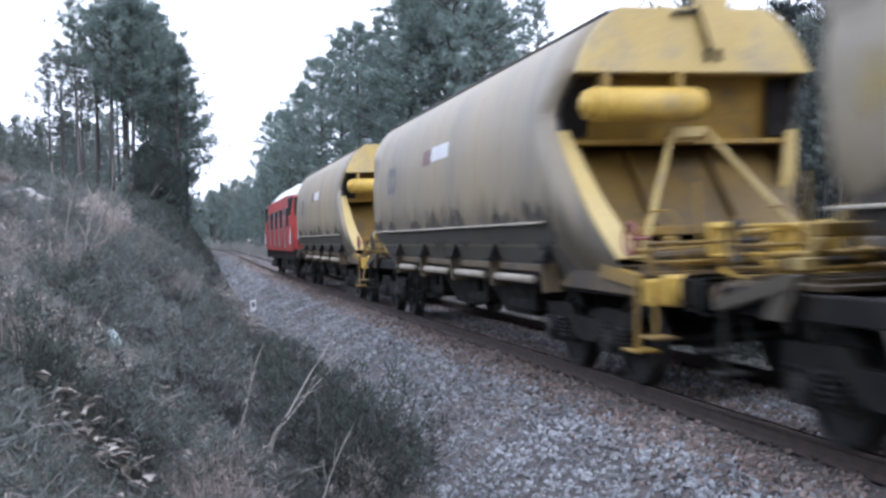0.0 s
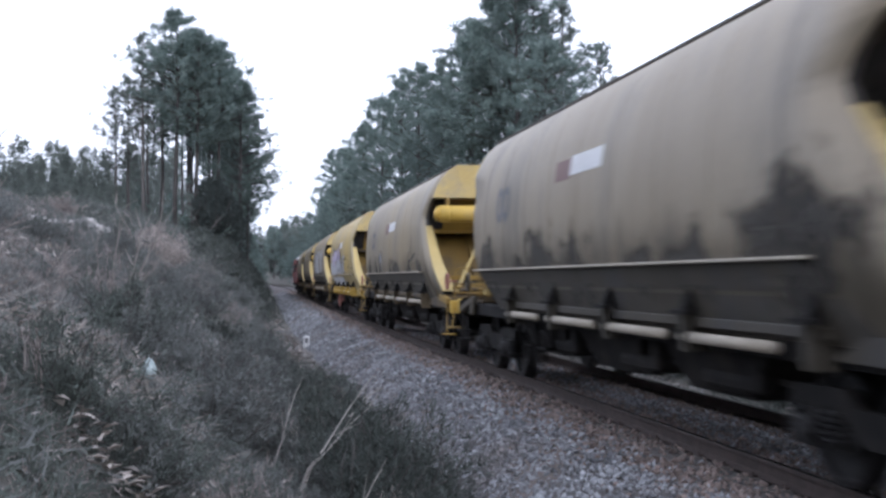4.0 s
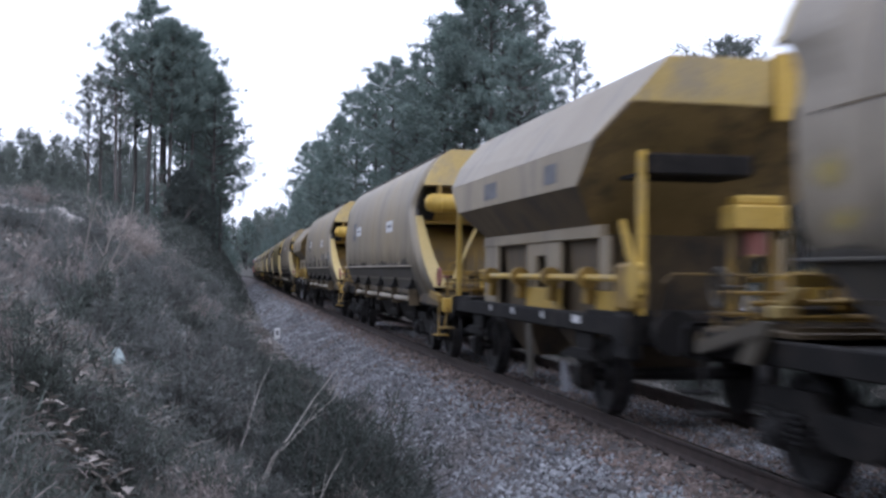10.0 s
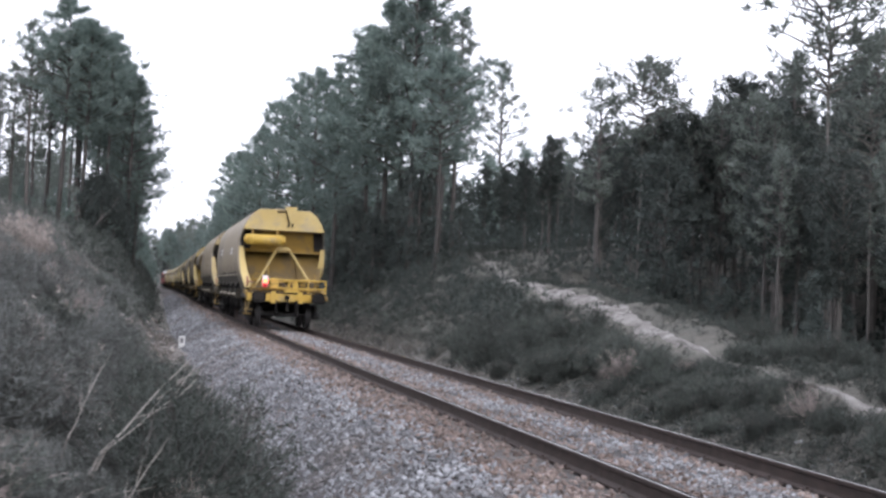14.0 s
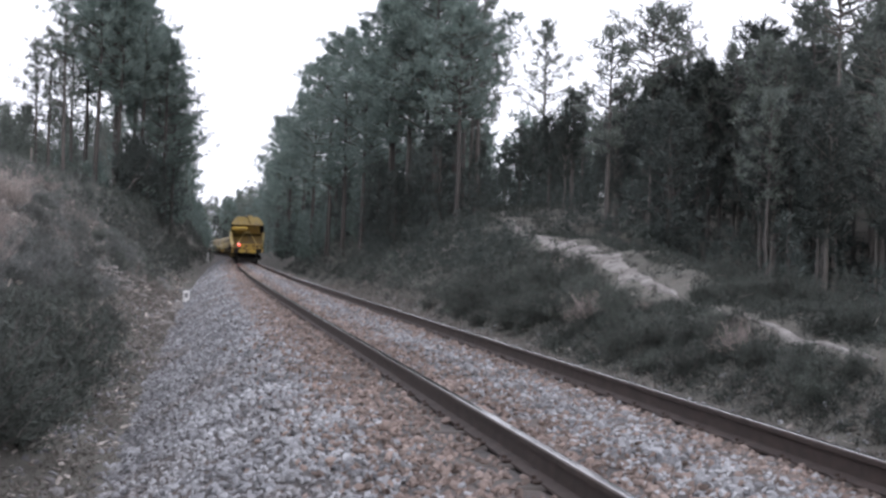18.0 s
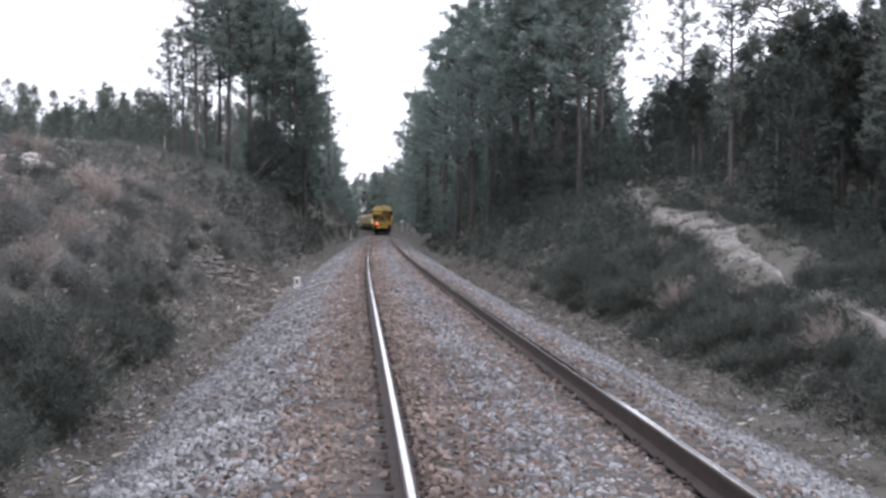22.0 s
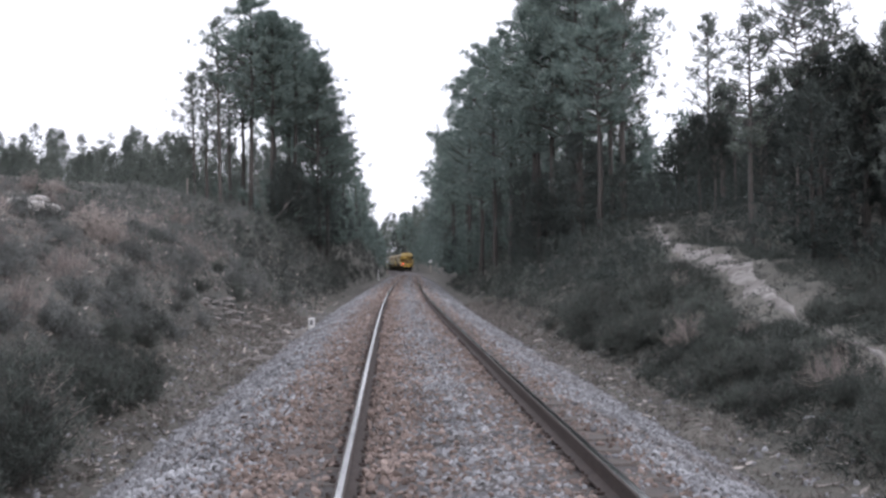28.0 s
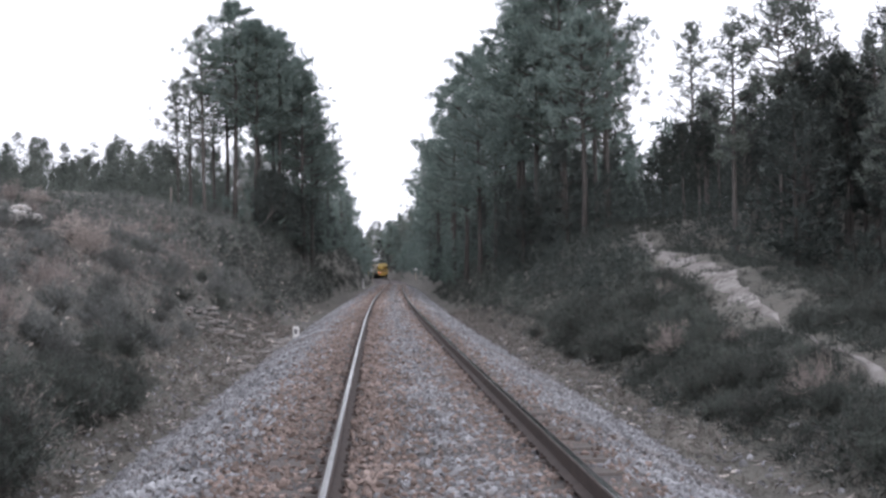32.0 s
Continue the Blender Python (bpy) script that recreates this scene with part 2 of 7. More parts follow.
# matt grime
M_black.node_tree.nodes["Principled BSDF"].inputs["Specular IOR Level"].default_value = 0.2
M_wheel = material("wheel_steel", (0.0315, 0.0315, 0.0336), (0.0595, 0.056, 0.0546), 6, 0.5, 0.5, fine=60)
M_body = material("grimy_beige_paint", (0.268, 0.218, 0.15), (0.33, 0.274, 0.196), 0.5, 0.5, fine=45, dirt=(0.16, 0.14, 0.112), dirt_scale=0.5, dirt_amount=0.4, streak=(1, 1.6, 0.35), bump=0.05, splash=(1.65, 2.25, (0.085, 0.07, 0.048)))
M_seam = material("grimy_seam_paint", (0.238, 0.194, 0.132), (0.298, 0.248, 0.175), 0.5, 0.5, fine=45, dirt=(0.13, 0.112, 0.088), dirt_scale=0.5, dirt_amount=0.5, streak=(1, 1.6, 0.35), bump=0.05, splash=(1.65, 2.25, (0.085, 0.07, 0.048)))
M_body_warm = material("faded_yellow_paint", (0.31, 0.245, 0.15), (0.26, 0.22, 0.16), 0.45, 0.48, fine=45, dirt=(0.22, 0.19, 0.145), dirt_scale=0.5, dirt_amount=0.4, streak=(1, 1.6, 0.35), bump=0.05, splash=(1.65, 2.2, (0.095, 0.076, 0.048)))
M_body_yellow = material("yellow_side_paint", (0.47, 0.335, 0.105), (0.4, 0.315, 0.155), 0.4, 0.45, fine=45, dirt=(0.29, 0.245, 0.175), dirt_scale=0.35, dirt_amount=0.48, streak=(1, 1.6, 0.4), bump=0.05, splash=(1.2, 1.9, (0.2, 0.16, 0.085)))
M_body_ochre = material("dirty_ochre_side_paint", (0.37, 0.285, 0.092), (0.29, 0.235, 0.11), 0.45, 0.48, fine=45, dirt=(0.2, 0.165, 0.1), dirt_scale=0.5, dirt_amount=0.4, streak=(1, 1.6, 0.35), bump=0.05, splash=(1.65, 2.3, (0.095, 0.076, 0.048)))
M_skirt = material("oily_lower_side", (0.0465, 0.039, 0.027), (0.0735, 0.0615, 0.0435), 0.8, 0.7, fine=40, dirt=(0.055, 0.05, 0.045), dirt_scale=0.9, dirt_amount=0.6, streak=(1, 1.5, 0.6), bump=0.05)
M_hood_dirty = material("dull_ochre_end_paint", (0.366, 0.27, 0.11), (0.439, 0.342, 0.165), 0.7, 0.55, fine=40, dirt=(0.16, 0.135, 0.1), dirt_scale=1.0, dirt_amount=0.5, bump=0.05)
M_soot = stain("oily_soot", (0.05, 0.045, 0.037))
M_smudge = stain("pale_spray_smudge", (0.3, 0.3, 0.31), 4.0, 0.8)
M_yellow_smudge = stain("yellow_spray_smudge", (0.42, 0.33, 0.09), 4.0, 0.6)
M_endbrown = material("sooty_brown_paint", (0.1, 0.072, 0.04), (0.15, 0.11, 0.06), 0.8, 0.7, fine=40, dirt=(0.06, 0.05, 0.04), dirt_scale=0.9, dirt_amount=0.5, streak=(1, 1.5, 0.6), bump=0.05)
M_bin_end = material("ochre_brown_end_paint", (0.28, 0.196, 0.0754), (0.378, 0.266, 0.111), 0.8, 0.65, fine=40, dirt=(0.1, 0.08, 0.05), dirt_scale=0.9, dirt_amount=0.45, bump=0.05)
M_palestone = material("pale_field_stone", (0.38, 0.36, 0.34), (0.5, 0.48, 0.46), 3, 0.9, fine=30, bump=0.4, dirt=(0.2, 0.18, 0.16), dirt_scale=2.5, dirt_amount=0.4)
M_redpatch = material("faded_maroon_patch", (0.17, 0.1, 0.09), (0.21, 0.13, 0.115), 3, 0.6, fine=40)
M_yellow = material("yellow_paint", (0.52, 0.335, 0.05), (0.57, 0.385, 0.085), 0.9, 0.5, fine=40, dirt=(0.3, 0.24, 0.14), dirt_scale=1.3, dirt_amount=0.3, bump=0.05)
M_hood = material("sooty_pale_yellow_paint", (0.465, 0.342, 0.117), (0.539, 0.414, 0.172), 0.7, 0.5, fine=40, dirt=(0.33, 0.28, 0.19), dirt_scale=1.0, dirt_amount=0.3, bump=0.05)
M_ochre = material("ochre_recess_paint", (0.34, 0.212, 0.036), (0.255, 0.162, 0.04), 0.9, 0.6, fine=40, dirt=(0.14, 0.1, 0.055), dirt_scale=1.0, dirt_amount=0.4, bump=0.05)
# darker copy of the worn ochre, with the recess shade put into its colour
M_ochre_shade = material("worn_ochre_slope_paint", (0.192, 0.12, 0.0272), (0.136, 0.0896, 0.0288), 0.9, 0.6, fine=40, dirt=(0.1, 0.076, 0.046), dirt_scale=1.0, dirt_amount=0.5, bump=0.05)
M_pipe = material("pale_dusty_tube", (0.36, 0.315, 0.245), (0.45, 0.395, 0.315), 2, 0.6, fine=40, bump=0.05)
M_bin = material("beige_bin_paint", (0.31, 0.25, 0.165), (0.38, 0.315, 0.22), 0.6, 0.5, fine=45, dirt=(0.22, 0.185, 0.14), dirt_scale=0.7, dirt_amount=0.4, streak=(1, 1.6, 0.35), bump=0.05)
M_red = material("red_locomotive_paint", (0.36, 0.035, 0.035), (0.44, 0.05, 0.045), 0.6, 0.4, fine=40, dirt=(0.2, 0.05, 0.04), dirt_scale=1, dirt_amount=0.3, bump=0.03)
M_redpart = material("faded_red_handwheel", (0.29, 0.105, 0.085), (0.24, 0.11, 0.09), 3, 0.7, fine=40)
M_glass = material("dark_window", (0.02, 0.022, 0.025), (0.03, 0.032, 0.035), 3, 0.12, fine=40, bump=0)
M_silver = material("silver_spray_paint", (0.43, 0.43, 0.445), (0.54, 0.54, 0.555), 0.9, 0.5, fine=40, bump=0.02)
M_violet = material("violet_spray_paint", (0.4, 0.33, 0.46), (0.5, 0.44, 0.54), 0.9, 0.6, fine=40, bump=0.02)
M_ink = material("black_spray_paint", (0.03, 0.03, 0.032), (0.05, 0.05, 0.052), 3, 0.6, fine=40, bump=0.02)
M_tail = glow("red_tail_glow", (1.0, 0.05, 0.015), 11.0)
M_redlamp = material("red_reflector", (0.6, 0.02, 0.02), (0.65, 0.03, 0.03), 4, 0.3, fine=30, bump=0)
M_bag = material("white_plastic", (0.24, 0.3, 0.3), (0.36, 0.42, 0.42), 9, 0.35, fine=30, bump=0.1)
M_lampwhite = material("white_lamp_board", (0.75, 0.75, 0.75), (0.8, 0.8, 0.8), 4, 0.5, fine=30, bump=0)


# ---- mesh helpers ----
def link(name, mesh, mat, parent=None, label=""):
    ob = new(name, mesh)
    if mat is not None and not mesh.materials:
        mesh.materials.append(mat)
    if parent is not None:
        ob.parent = parent
    if label:
        ob["label"] = label
    return ob


def part(name, bm, mat, parent=None, label="", smooth=False):
    mesh = bpy.data.meshes.new(name)
    bm.normal_update()
    bm.to_mesh(mesh)
    bm.free()
    if smooth:
        mesh.shade_smooth()
    return link(name, mesh, mat, parent, label)


def empty(name, label="", category="", group="", kind=""):
    return tagged(new(name), label, category, group, kind)


def raw_mesh(name, verts, faces, smooth=False):
    """A mesh from numpy arrays of vertices and of equal-sided faces."""
    me = bpy.data.meshes.new(name)
    verts, faces = np.asarray(verts, np.float32), np.asarray(faces, np.int32)
    k = faces.shape[1]
    me.vertices.add(len(verts))
    me.vertices.foreach_set("co", verts.ravel())
    me.loops.add(faces.size)
    me.loops.foreach_set("vertex_index", faces.ravel())
    me.polygons.add(len(faces))
    me.polygons.foreach_set("loop_start", np.arange(0, faces.size, k, dtype=np.int32))
    me.polygons.foreach_set("use_smooth", np.full(len(faces), smooth))
    me.update(calc_edges=True)
    return me


def box(bm, c, s, rot=None, bevel=0.0):
    """A box of size s about c, turned by a matrix, with its edges rounded."""
    r = bmesh.ops.create_cube(bm, size=1.0)
    vs = r["verts"]
    m = Matrix.Translation(c) @ (rot.to_4x4() if rot else Matrix()) @ Matrix.Diagonal((*s, 1))
    bmesh.ops.transform(bm, matrix=m, verts=vs)
    if bevel:
        es = list({e for v in vs for e in v.link_edges})
        bmesh.ops.bevel(bm, geom=es, offset=bevel, segments=1, affect="EDGES")


def tube(bm, a, b, r, seg=10, r2=None, caps=True):
    a, b = Vector(a), Vector(b)
    d = b - a
    m = Matrix.Translation((a + b) / 2) @ d.to_track_quat("Z", "Y").to_matrix().to_4x4()
    bmesh.ops.create_cone(bm, cap_ends=caps, segments=seg, radius1=r, radius2=r if r2 is None else r2, depth=d.length, matrix=m)


def prism(bm, pts, d):
    """A flat outline pts (3D, planar) thickened by the vector d."""
    d = Vector(d)
    lo = [bm.verts.new(Vector(p)) for p in pts]
    hi = [bm.verts.new(Vector(p) + d) for p in pts]
    n = len(pts)
    bm.faces.new(lo[::-1])
    bm.faces.new(hi)
    for i in range(n):
        bm.faces.new((lo[i], lo[(i + 1) % n], hi[(i + 1) % n], hi[i]))


def loft(bm, rings, closed=True, caps=True):
    """A skin over rings of equally many points."""
    vs = [[bm.verts.new(p) for p in ring] for ring in rings]
    n = len(rings[0])
    for a, b in zip(vs, vs[1:]):
        for i in range(n if closed else n - 1):
            j = (i + 1) % n
            bm.faces.new((a[i], a[j], b[j], b[i]))
    if caps and closed:
        bm.faces.new(vs[0][::-1])
        bm.faces.new(vs[-1])


# ---- the lie of the line and of the land ----
def smooth_through(xs, ys):
    """A smooth curve through the points, as a function."""
    xs, ys = np.array(xs, float), np.array(ys, float)
    sl = np.gradient(ys, xs)

    def f(q):
        q = np.clip(np.asarray(q, float), xs[0], xs[-1])
        i = np.clip(np.searchsorted(xs, q) - 1, 0, len(xs) - 2)
        h = xs[i + 1] - xs[i]
        t = (q - xs[i]) / h
        return (2 * t**3 - 3 * t**2 + 1) * ys[i] + (t**3 - 2 * t**2 + t) * h * sl[i] + (-2 * t**3 + 3 * t**2) * ys[i + 1] + (t**3 - t**2) * h * sl[i + 1]

    return f


line_x = smooth_through([-400, 0, 40, 70, 100, 130, 190, 220, 280, 310, 360, 420, 500, 700], [0, 0, 0, 0.3, 0.83, 1.35, 2.45, 2.8, 2.1, 1.0, -3, -10, -23, -70])


def line_z(y):
    """Height of the rails: the line climbs gently away from the viewer."""
    return 0.0028 * np.maximum(0.0, np.asarray(y, float))


def grain(x, y, s, seed=0.0):
    """Cheap smooth waviness in -1..1 for arrays."""
    return (np.sin(x * 1.7 / s + seed) * np.cos(y * 1.3 / s - seed * 2) + np.sin((x + y) * 2.9 / s + 1.3 + seed) * 0.5 + np.cos((x - 1.7 * y) * 4.1 / s + seed) * 0.3) / 1.8


left_u = [-400, -60, -25, -16, -13, -10, -8, -7, -6, -5.4, -4.9, -4.1, -3.4, 0]
left_low = [22.0, 7.8, 5.2, 4.35, 3.78, 2.76, 2.05, 1.6, 0.9, 0.28, -0.1, -0.72, -0.85, -0.85]
right_u = [0, 2.9, 3.8, 4.6, 5.4, 6.5, 8, 10, 14, 25, 60, 400]
right_low = [-0.85, -0.85, -0.74, -0.25, 0.08, 0.4, 0.86, 1.3, 2.1, 3.4, 6.5, 26]


def ground_z(x, y):
    x, y = np.asarray(x, float), np.asarray(y, float)
    u = x - line_x(y)
    far = np.clip((y - 40) / 60, 0, 1.6)
    zl = np.interp(u, left_u, left_low)
    zr = np.interp(u, right_u, right_low)
    rise = np.clip((np.abs(u) - 4.2) / 5, 0, 1)
    zr = zr + rise * np.interp(y, [26, 39, 55, 75, 140], [0, 0.5, 1.6, 1.95, 2.5])
    # near the viewer the right bank is only a berm, with lower woodland floor behind its crest
    crest = np.interp(y, [13, 23, 28, 39, 60], [6.2, 8.1, 9.3, 11.0, 14.4])
    behind = np.maximum(np.interp(crest, right_u, right_low) - 0.3 * (u - crest), -1.05 + 0.02 * np.maximum(0, u - 20))
    zr = zr + np.clip((50 - y) / 14, 0, 1) * (np.minimum(zr, behind) - zr)
    shoulder = np.clip((np.abs(u) - 4.4) / 2.5, 0, 1) * np.interp(y, [24, 45, 70, 110], [0, 0.4, 0.75, 0.5])
    z = np.where(u < 0, zl + rise * far * 1.9 + shoulder, zr) + line_z(y)
    rough = np.clip((np.abs(u) - 3.6) / 1.5, 0, 1)
    return z + rough * (0.13 * grain(x, y, 1.6) + 0.28 * grain(x, y, 6, 2.0) * rise)


def spaced(parts):
    """Grid lines: (from, to, step) runs joined."""
    out = []
    for a, b, s in parts:
        out += list(np.arange(a, b - 1e-6, s))
    return np.array(out + [parts[-1][1]])


def build_ground():
    xs = spaced([(-1500, -200, 130), (-200, -40, 8), (-40, -12, 1.2), (-12, 12, 0.3), (12, 40, 1.2), (40, 200, 8), (200, 1500, 130)])
    ys = spaced([(-1500, -300, 120), (-300, -10, 8), (-10, 50, 0.45), (50, 160, 1.5), (160, 420, 6), (420, 1500, 120)])
    gx, gy = np.meshgrid(xs, ys)
    v = np.stack([gx, gy, ground_z(gx, gy)], -1).reshape(-1, 3)
    nx, ny = len(xs), len(ys)
    i = (np.arange(ny - 1)[:, None] * nx + np.arange(nx - 1)).ravel()
    me = raw_mesh("ground", v, np.stack([i, i + 1, i + nx + 1, i + nx], -1), True)
    tagged(link("ground", me, M_soil), "brown heath soil with cut banks beside the railway", "ground", kind="structure")


def sweep(name, profile, y0, y1, step, mat, parent=None, label="", shift=0.0):
    """A profile of (x, z) drawn along the line from y0 to y1."""
    ys = np.arange(y0, y1 + step / 2, step)
    p = np.array(profile, float)
    cx = line_x(ys) + shift
    v = np.stack([cx[:, None] + p[:, 0], np.repeat(ys[:, None], len(p), 1), p[None, :, 1] + line_z(ys)[:, None]], -1).reshape(-1, 3)
    n = len(p)
    i = (np.arange(len(ys) - 1)[:, None] * n + np.arange(n)).ravel()
    j = (np.arange(len(ys) - 1)[:, None] * n + (np.arange(n) + 1) % n).ravel()
    return link(name, raw_mesh(name, v, np.stack([i, j, j + n, i + n], -1)), mat, parent, label)


GAUGE = 0.87


def build_track():
    bed = [(-2.1, -0.21), (-2.5, -0.36), (-3.3, -0.84), (-3.5, -1.0), (3.2, -1.0), (3.0, -0.86), (2.5, -0.66), (1.85, -0.36), (1.5, -0.24), (1.3, -0.185), (0.97, -0.185), (0.86, -0.22), (0.75, -0.18), (0.5, -0.155), (0, -0.145), (-0.5, -0.155), (-0.75, -0.18), (-0.86, -0.22), (-0.97, -0.18), (-1.2, -0.17)]
    tagged(sweep("ballast", bed, -260, 640, 1.0, M_ballast), "grey crushed stone ballast bed under the track", "ballast", kind="structure")
    track = empty("railway_track", "single broad-gauge track, rusty rails with polished tops", "track", kind="structure")
    for s in (-1, 1):
        rail = [(-0.075, -0.17), (-0.075, -0.155), (-0.012, -0.135), (-0.012, -0.045), (-0.035, -0.035), (-0.036, -0.008), (-0.03, -0.002), (0.03, -0.002), (0.036, -0.008), (0.035, -0.035), (0.012, -0.045), (0.012, -0.135), (0.075, -0.155), (0.075, -0.17)]
        r = sweep("rail", rail, -260, 640, 1.0, M_rail, track, shift=s * GAUGE)
        sweep("running_surface", [(-0.024, -0.003), (-0.019, 0.001), (0.019, 0.001), (0.024, -0.003)], -260, 640, 1.0, M_railtop, r, "shiny worn rail head", shift=s * GAUGE)
    bm = bmesh.new()
    box(bm, (0, 0, -0.245), (2.6, 0.24, 0.16), bevel=0.015)
    wood = part("sleeper", bm, M_sleeper, track)
    bm = bmesh.new()
    for s in (-1, 1):
        for k in (-1, 1):
            box(bm, (s * GAUGE + k * 0.09, 0, -0.155), (0.06, 0.09, 0.025), bevel=0.008)
            tube(bm, (s * GAUGE + k * 0.1, 0, -0.15), (s * GAUGE + k * 0.1, 0, -0.122), 0.014, 6)
    clip = part("rail_fastening", bm, M_rail, wood)
    ys = np.arange(-6.0, 120, 0.6)
    wood.location = (float(line_x(ys[0])), ys[0], float(line_z(ys[0])))
    for y in ys[1:]:
        a, b = new("sleeper", wood.data), new("rail_fastening", clip.data)
        a.parent, b.parent = track, a
        a.location = (float(line_x(y)), y, float(line_z(y)))



def rock_field(name, pts, sizes, mat, label, seed, z_flat=0.75, full=1):
    """Many small angular stones as one mesh."""
    rng = np.random.default_rng(seed)
    bm = bmesh.new()
    bmesh.ops.create_icosphere(bm, subdivisions=1, radius=1)
    bv = np.array([v.co[:] for v in bm.verts])
    bf = np.array([[v.index for v in f.verts] for f in bm.faces])
    bm.free()
    if not full:
        bv = np.array([(1, 0, 0), (-1, 0, 0), (0, 1, 0), (0, -1, 0), (0, 0, 1), (0, 0, -1)], float) * 1.12
        bf = np.array([(i, j, k) if (i == 0) ^ (j == 2) ^ (k == 4) else (j, i, k) for i in (0, 1) for j in (2, 3) for k in (4, 5)])
    n = len(pts)
    jit = 1 + rng.uniform(-0.5, 0.32, (n, len(bv), 1))
    s = sizes[:, None, None] * rng.uniform(0.5, 1.4, (n, 1, 3)) * [1, 1, z_flat]
    v = bv[None] * jit * s
    q = rng.normal(size=(n, 4))
    q /= np.linalg.norm(q, axis=1, keepdims=True)
    w, x, y, z = q.T
    R = np.stack([1 - 2 * (y * y + z * z), 2 * (x * y - z * w), 2 * (x * z + y * w), 2 * (x * y + z * w), 1 - 2 * (x * x + z * z), 2 * (y * z - x * w), 2 * (x * z - y * w), 2 * (y * z + x * w), 1 - 2 * (x * x + y * y)], -1).reshape(n, 3, 3)
    v = np.einsum("nij,nkj->nki", R, v) + pts[:, None]
    f = bf[None] + (np.arange(n) * len(bv))[:, None, None]
    return tagged(link(name, raw_mesh(name, v.reshape(-1, 3), f.reshape(-1, 3)), mat), label, "ballast", kind="stuff")


def bed_z(u):
    return np.interp(u, [-3.5, -3.3, -2.5, -2.1, -1.2, 0, 0.75, 0.97, 1.3, 1.5, 1.85, 2.5, 3.0, 3.2], [-0.86, -0.84, -0.36, -0.2, -0.17, -0.145, -0.18, -0.185, -0.185, -0.24, -0.36, -0.66, -0.86, -0.92])


def build_ballast_stones():
    rng = np.random.default_rng(5)

    def lay(n, y0, y1, u0, u1, s0, s1, power=1.0):
        y = y0 + (y1 - y0) * rng.random(n) ** power
        u = rng.uniform(u0, u1, n)
        s = rng.uniform(s0, s1, n) * (1 + 0.01 * np.maximum(y - 15, 0)) * np.interp(y, [2.5, 9, 14], [0.66, 0.86, 1.0])
        off = np.abs(np.abs(u) - GAUGE)
        keep = (off > 0.1) & (rng.random(n) < np.where(np.abs(u) > GAUGE, np.interp(off, [0.1, 0.4, 0.6], [0.3, 0.6, 1.0]), 0.9))
        u, y, s = u[keep], y[keep], s[keep]
        p = np.stack([line_x(y) + u, y, bed_z(u) + line_z(y) + s * 0.25], -1)
        return p, s, u

    p, s, u = lay(88000, 2.5, 52, -3.4, 3.1, 0.018, 0.042, 1.75)
    rust = (np.abs(np.abs(u) - GAUGE) + rng.normal(0, 0.3, len(u)) < np.where(u < -GAUGE, 0.85, np.where(u < 0, 0.68, 0.45)))
    near = p[:, 1] < 10
    for q, end in ((near, 1), (~near, 0)):
        rock_field("ballast_stones", p[~rust & q], s[~rust & q], M_stone, "loose grey crushed ballast stones", 1 + end, full=end)
        rock_field("rusty_ballast_stones", p[rust & q], s[rust & q], M_stone_rust, "rust-stained ballast stones along the rails", 5 + end, full=end)
    p, s, u = lay(30000, 48, 150, -3.35, 3.05, 0.03, 0.055, 1.25)
    rust = np.abs(np.abs(u) - GAUGE) + rng.normal(0, 0.3, len(u)) < np.where(u < -GAUGE, 0.85, np.where(u < 0, 0.68, 0.45))
    rock_field("ballast_stones", p[~rust], s[~rust], M_stone, "loose grey crushed ballast stones", 8, 0.5, full=0)
    rock_field("rusty_ballast_stones", p[rust], s[rust], M_stone_rust, "rust-stained ballast stones along the rails", 9, 0.5, full=0)
    p, s, u = lay(11000, -6, 2.5, -3.4, 3.1, 0.028, 0.055)
    rock_field("ballast_stones", p, s, M_stone, "loose grey crushed ballast stones", 12, full=0)
    n = 2600
    y = 3 + 50 * rng.random(n) ** 1.6
    u = np.where(rng.random(n) < 0.6, rng.uniform(-4.6, -3.2, n), rng.uniform(2.9, 4.3, n))
    x = line_x(y) + u
    s = rng.uniform(0.02, 0.05, n)
    rock_field("scattered_stones", np.stack([x, y, ground_z(x, y) + s * 0.3], -1), s, M_stone, "stray stones on the track-side path", 3)


PATH_Y = [11.5, 13, 15.5, 18, 20.6, 22.4, 25, 28, 31, 35, 39, 47, 58]
PATH_X = [4.95, 5.2, 5.6, 6.0, 6.5, 6.85, 7.35, 7.9, 8.4, 8.95, 9.35, 10.6, 12.6]


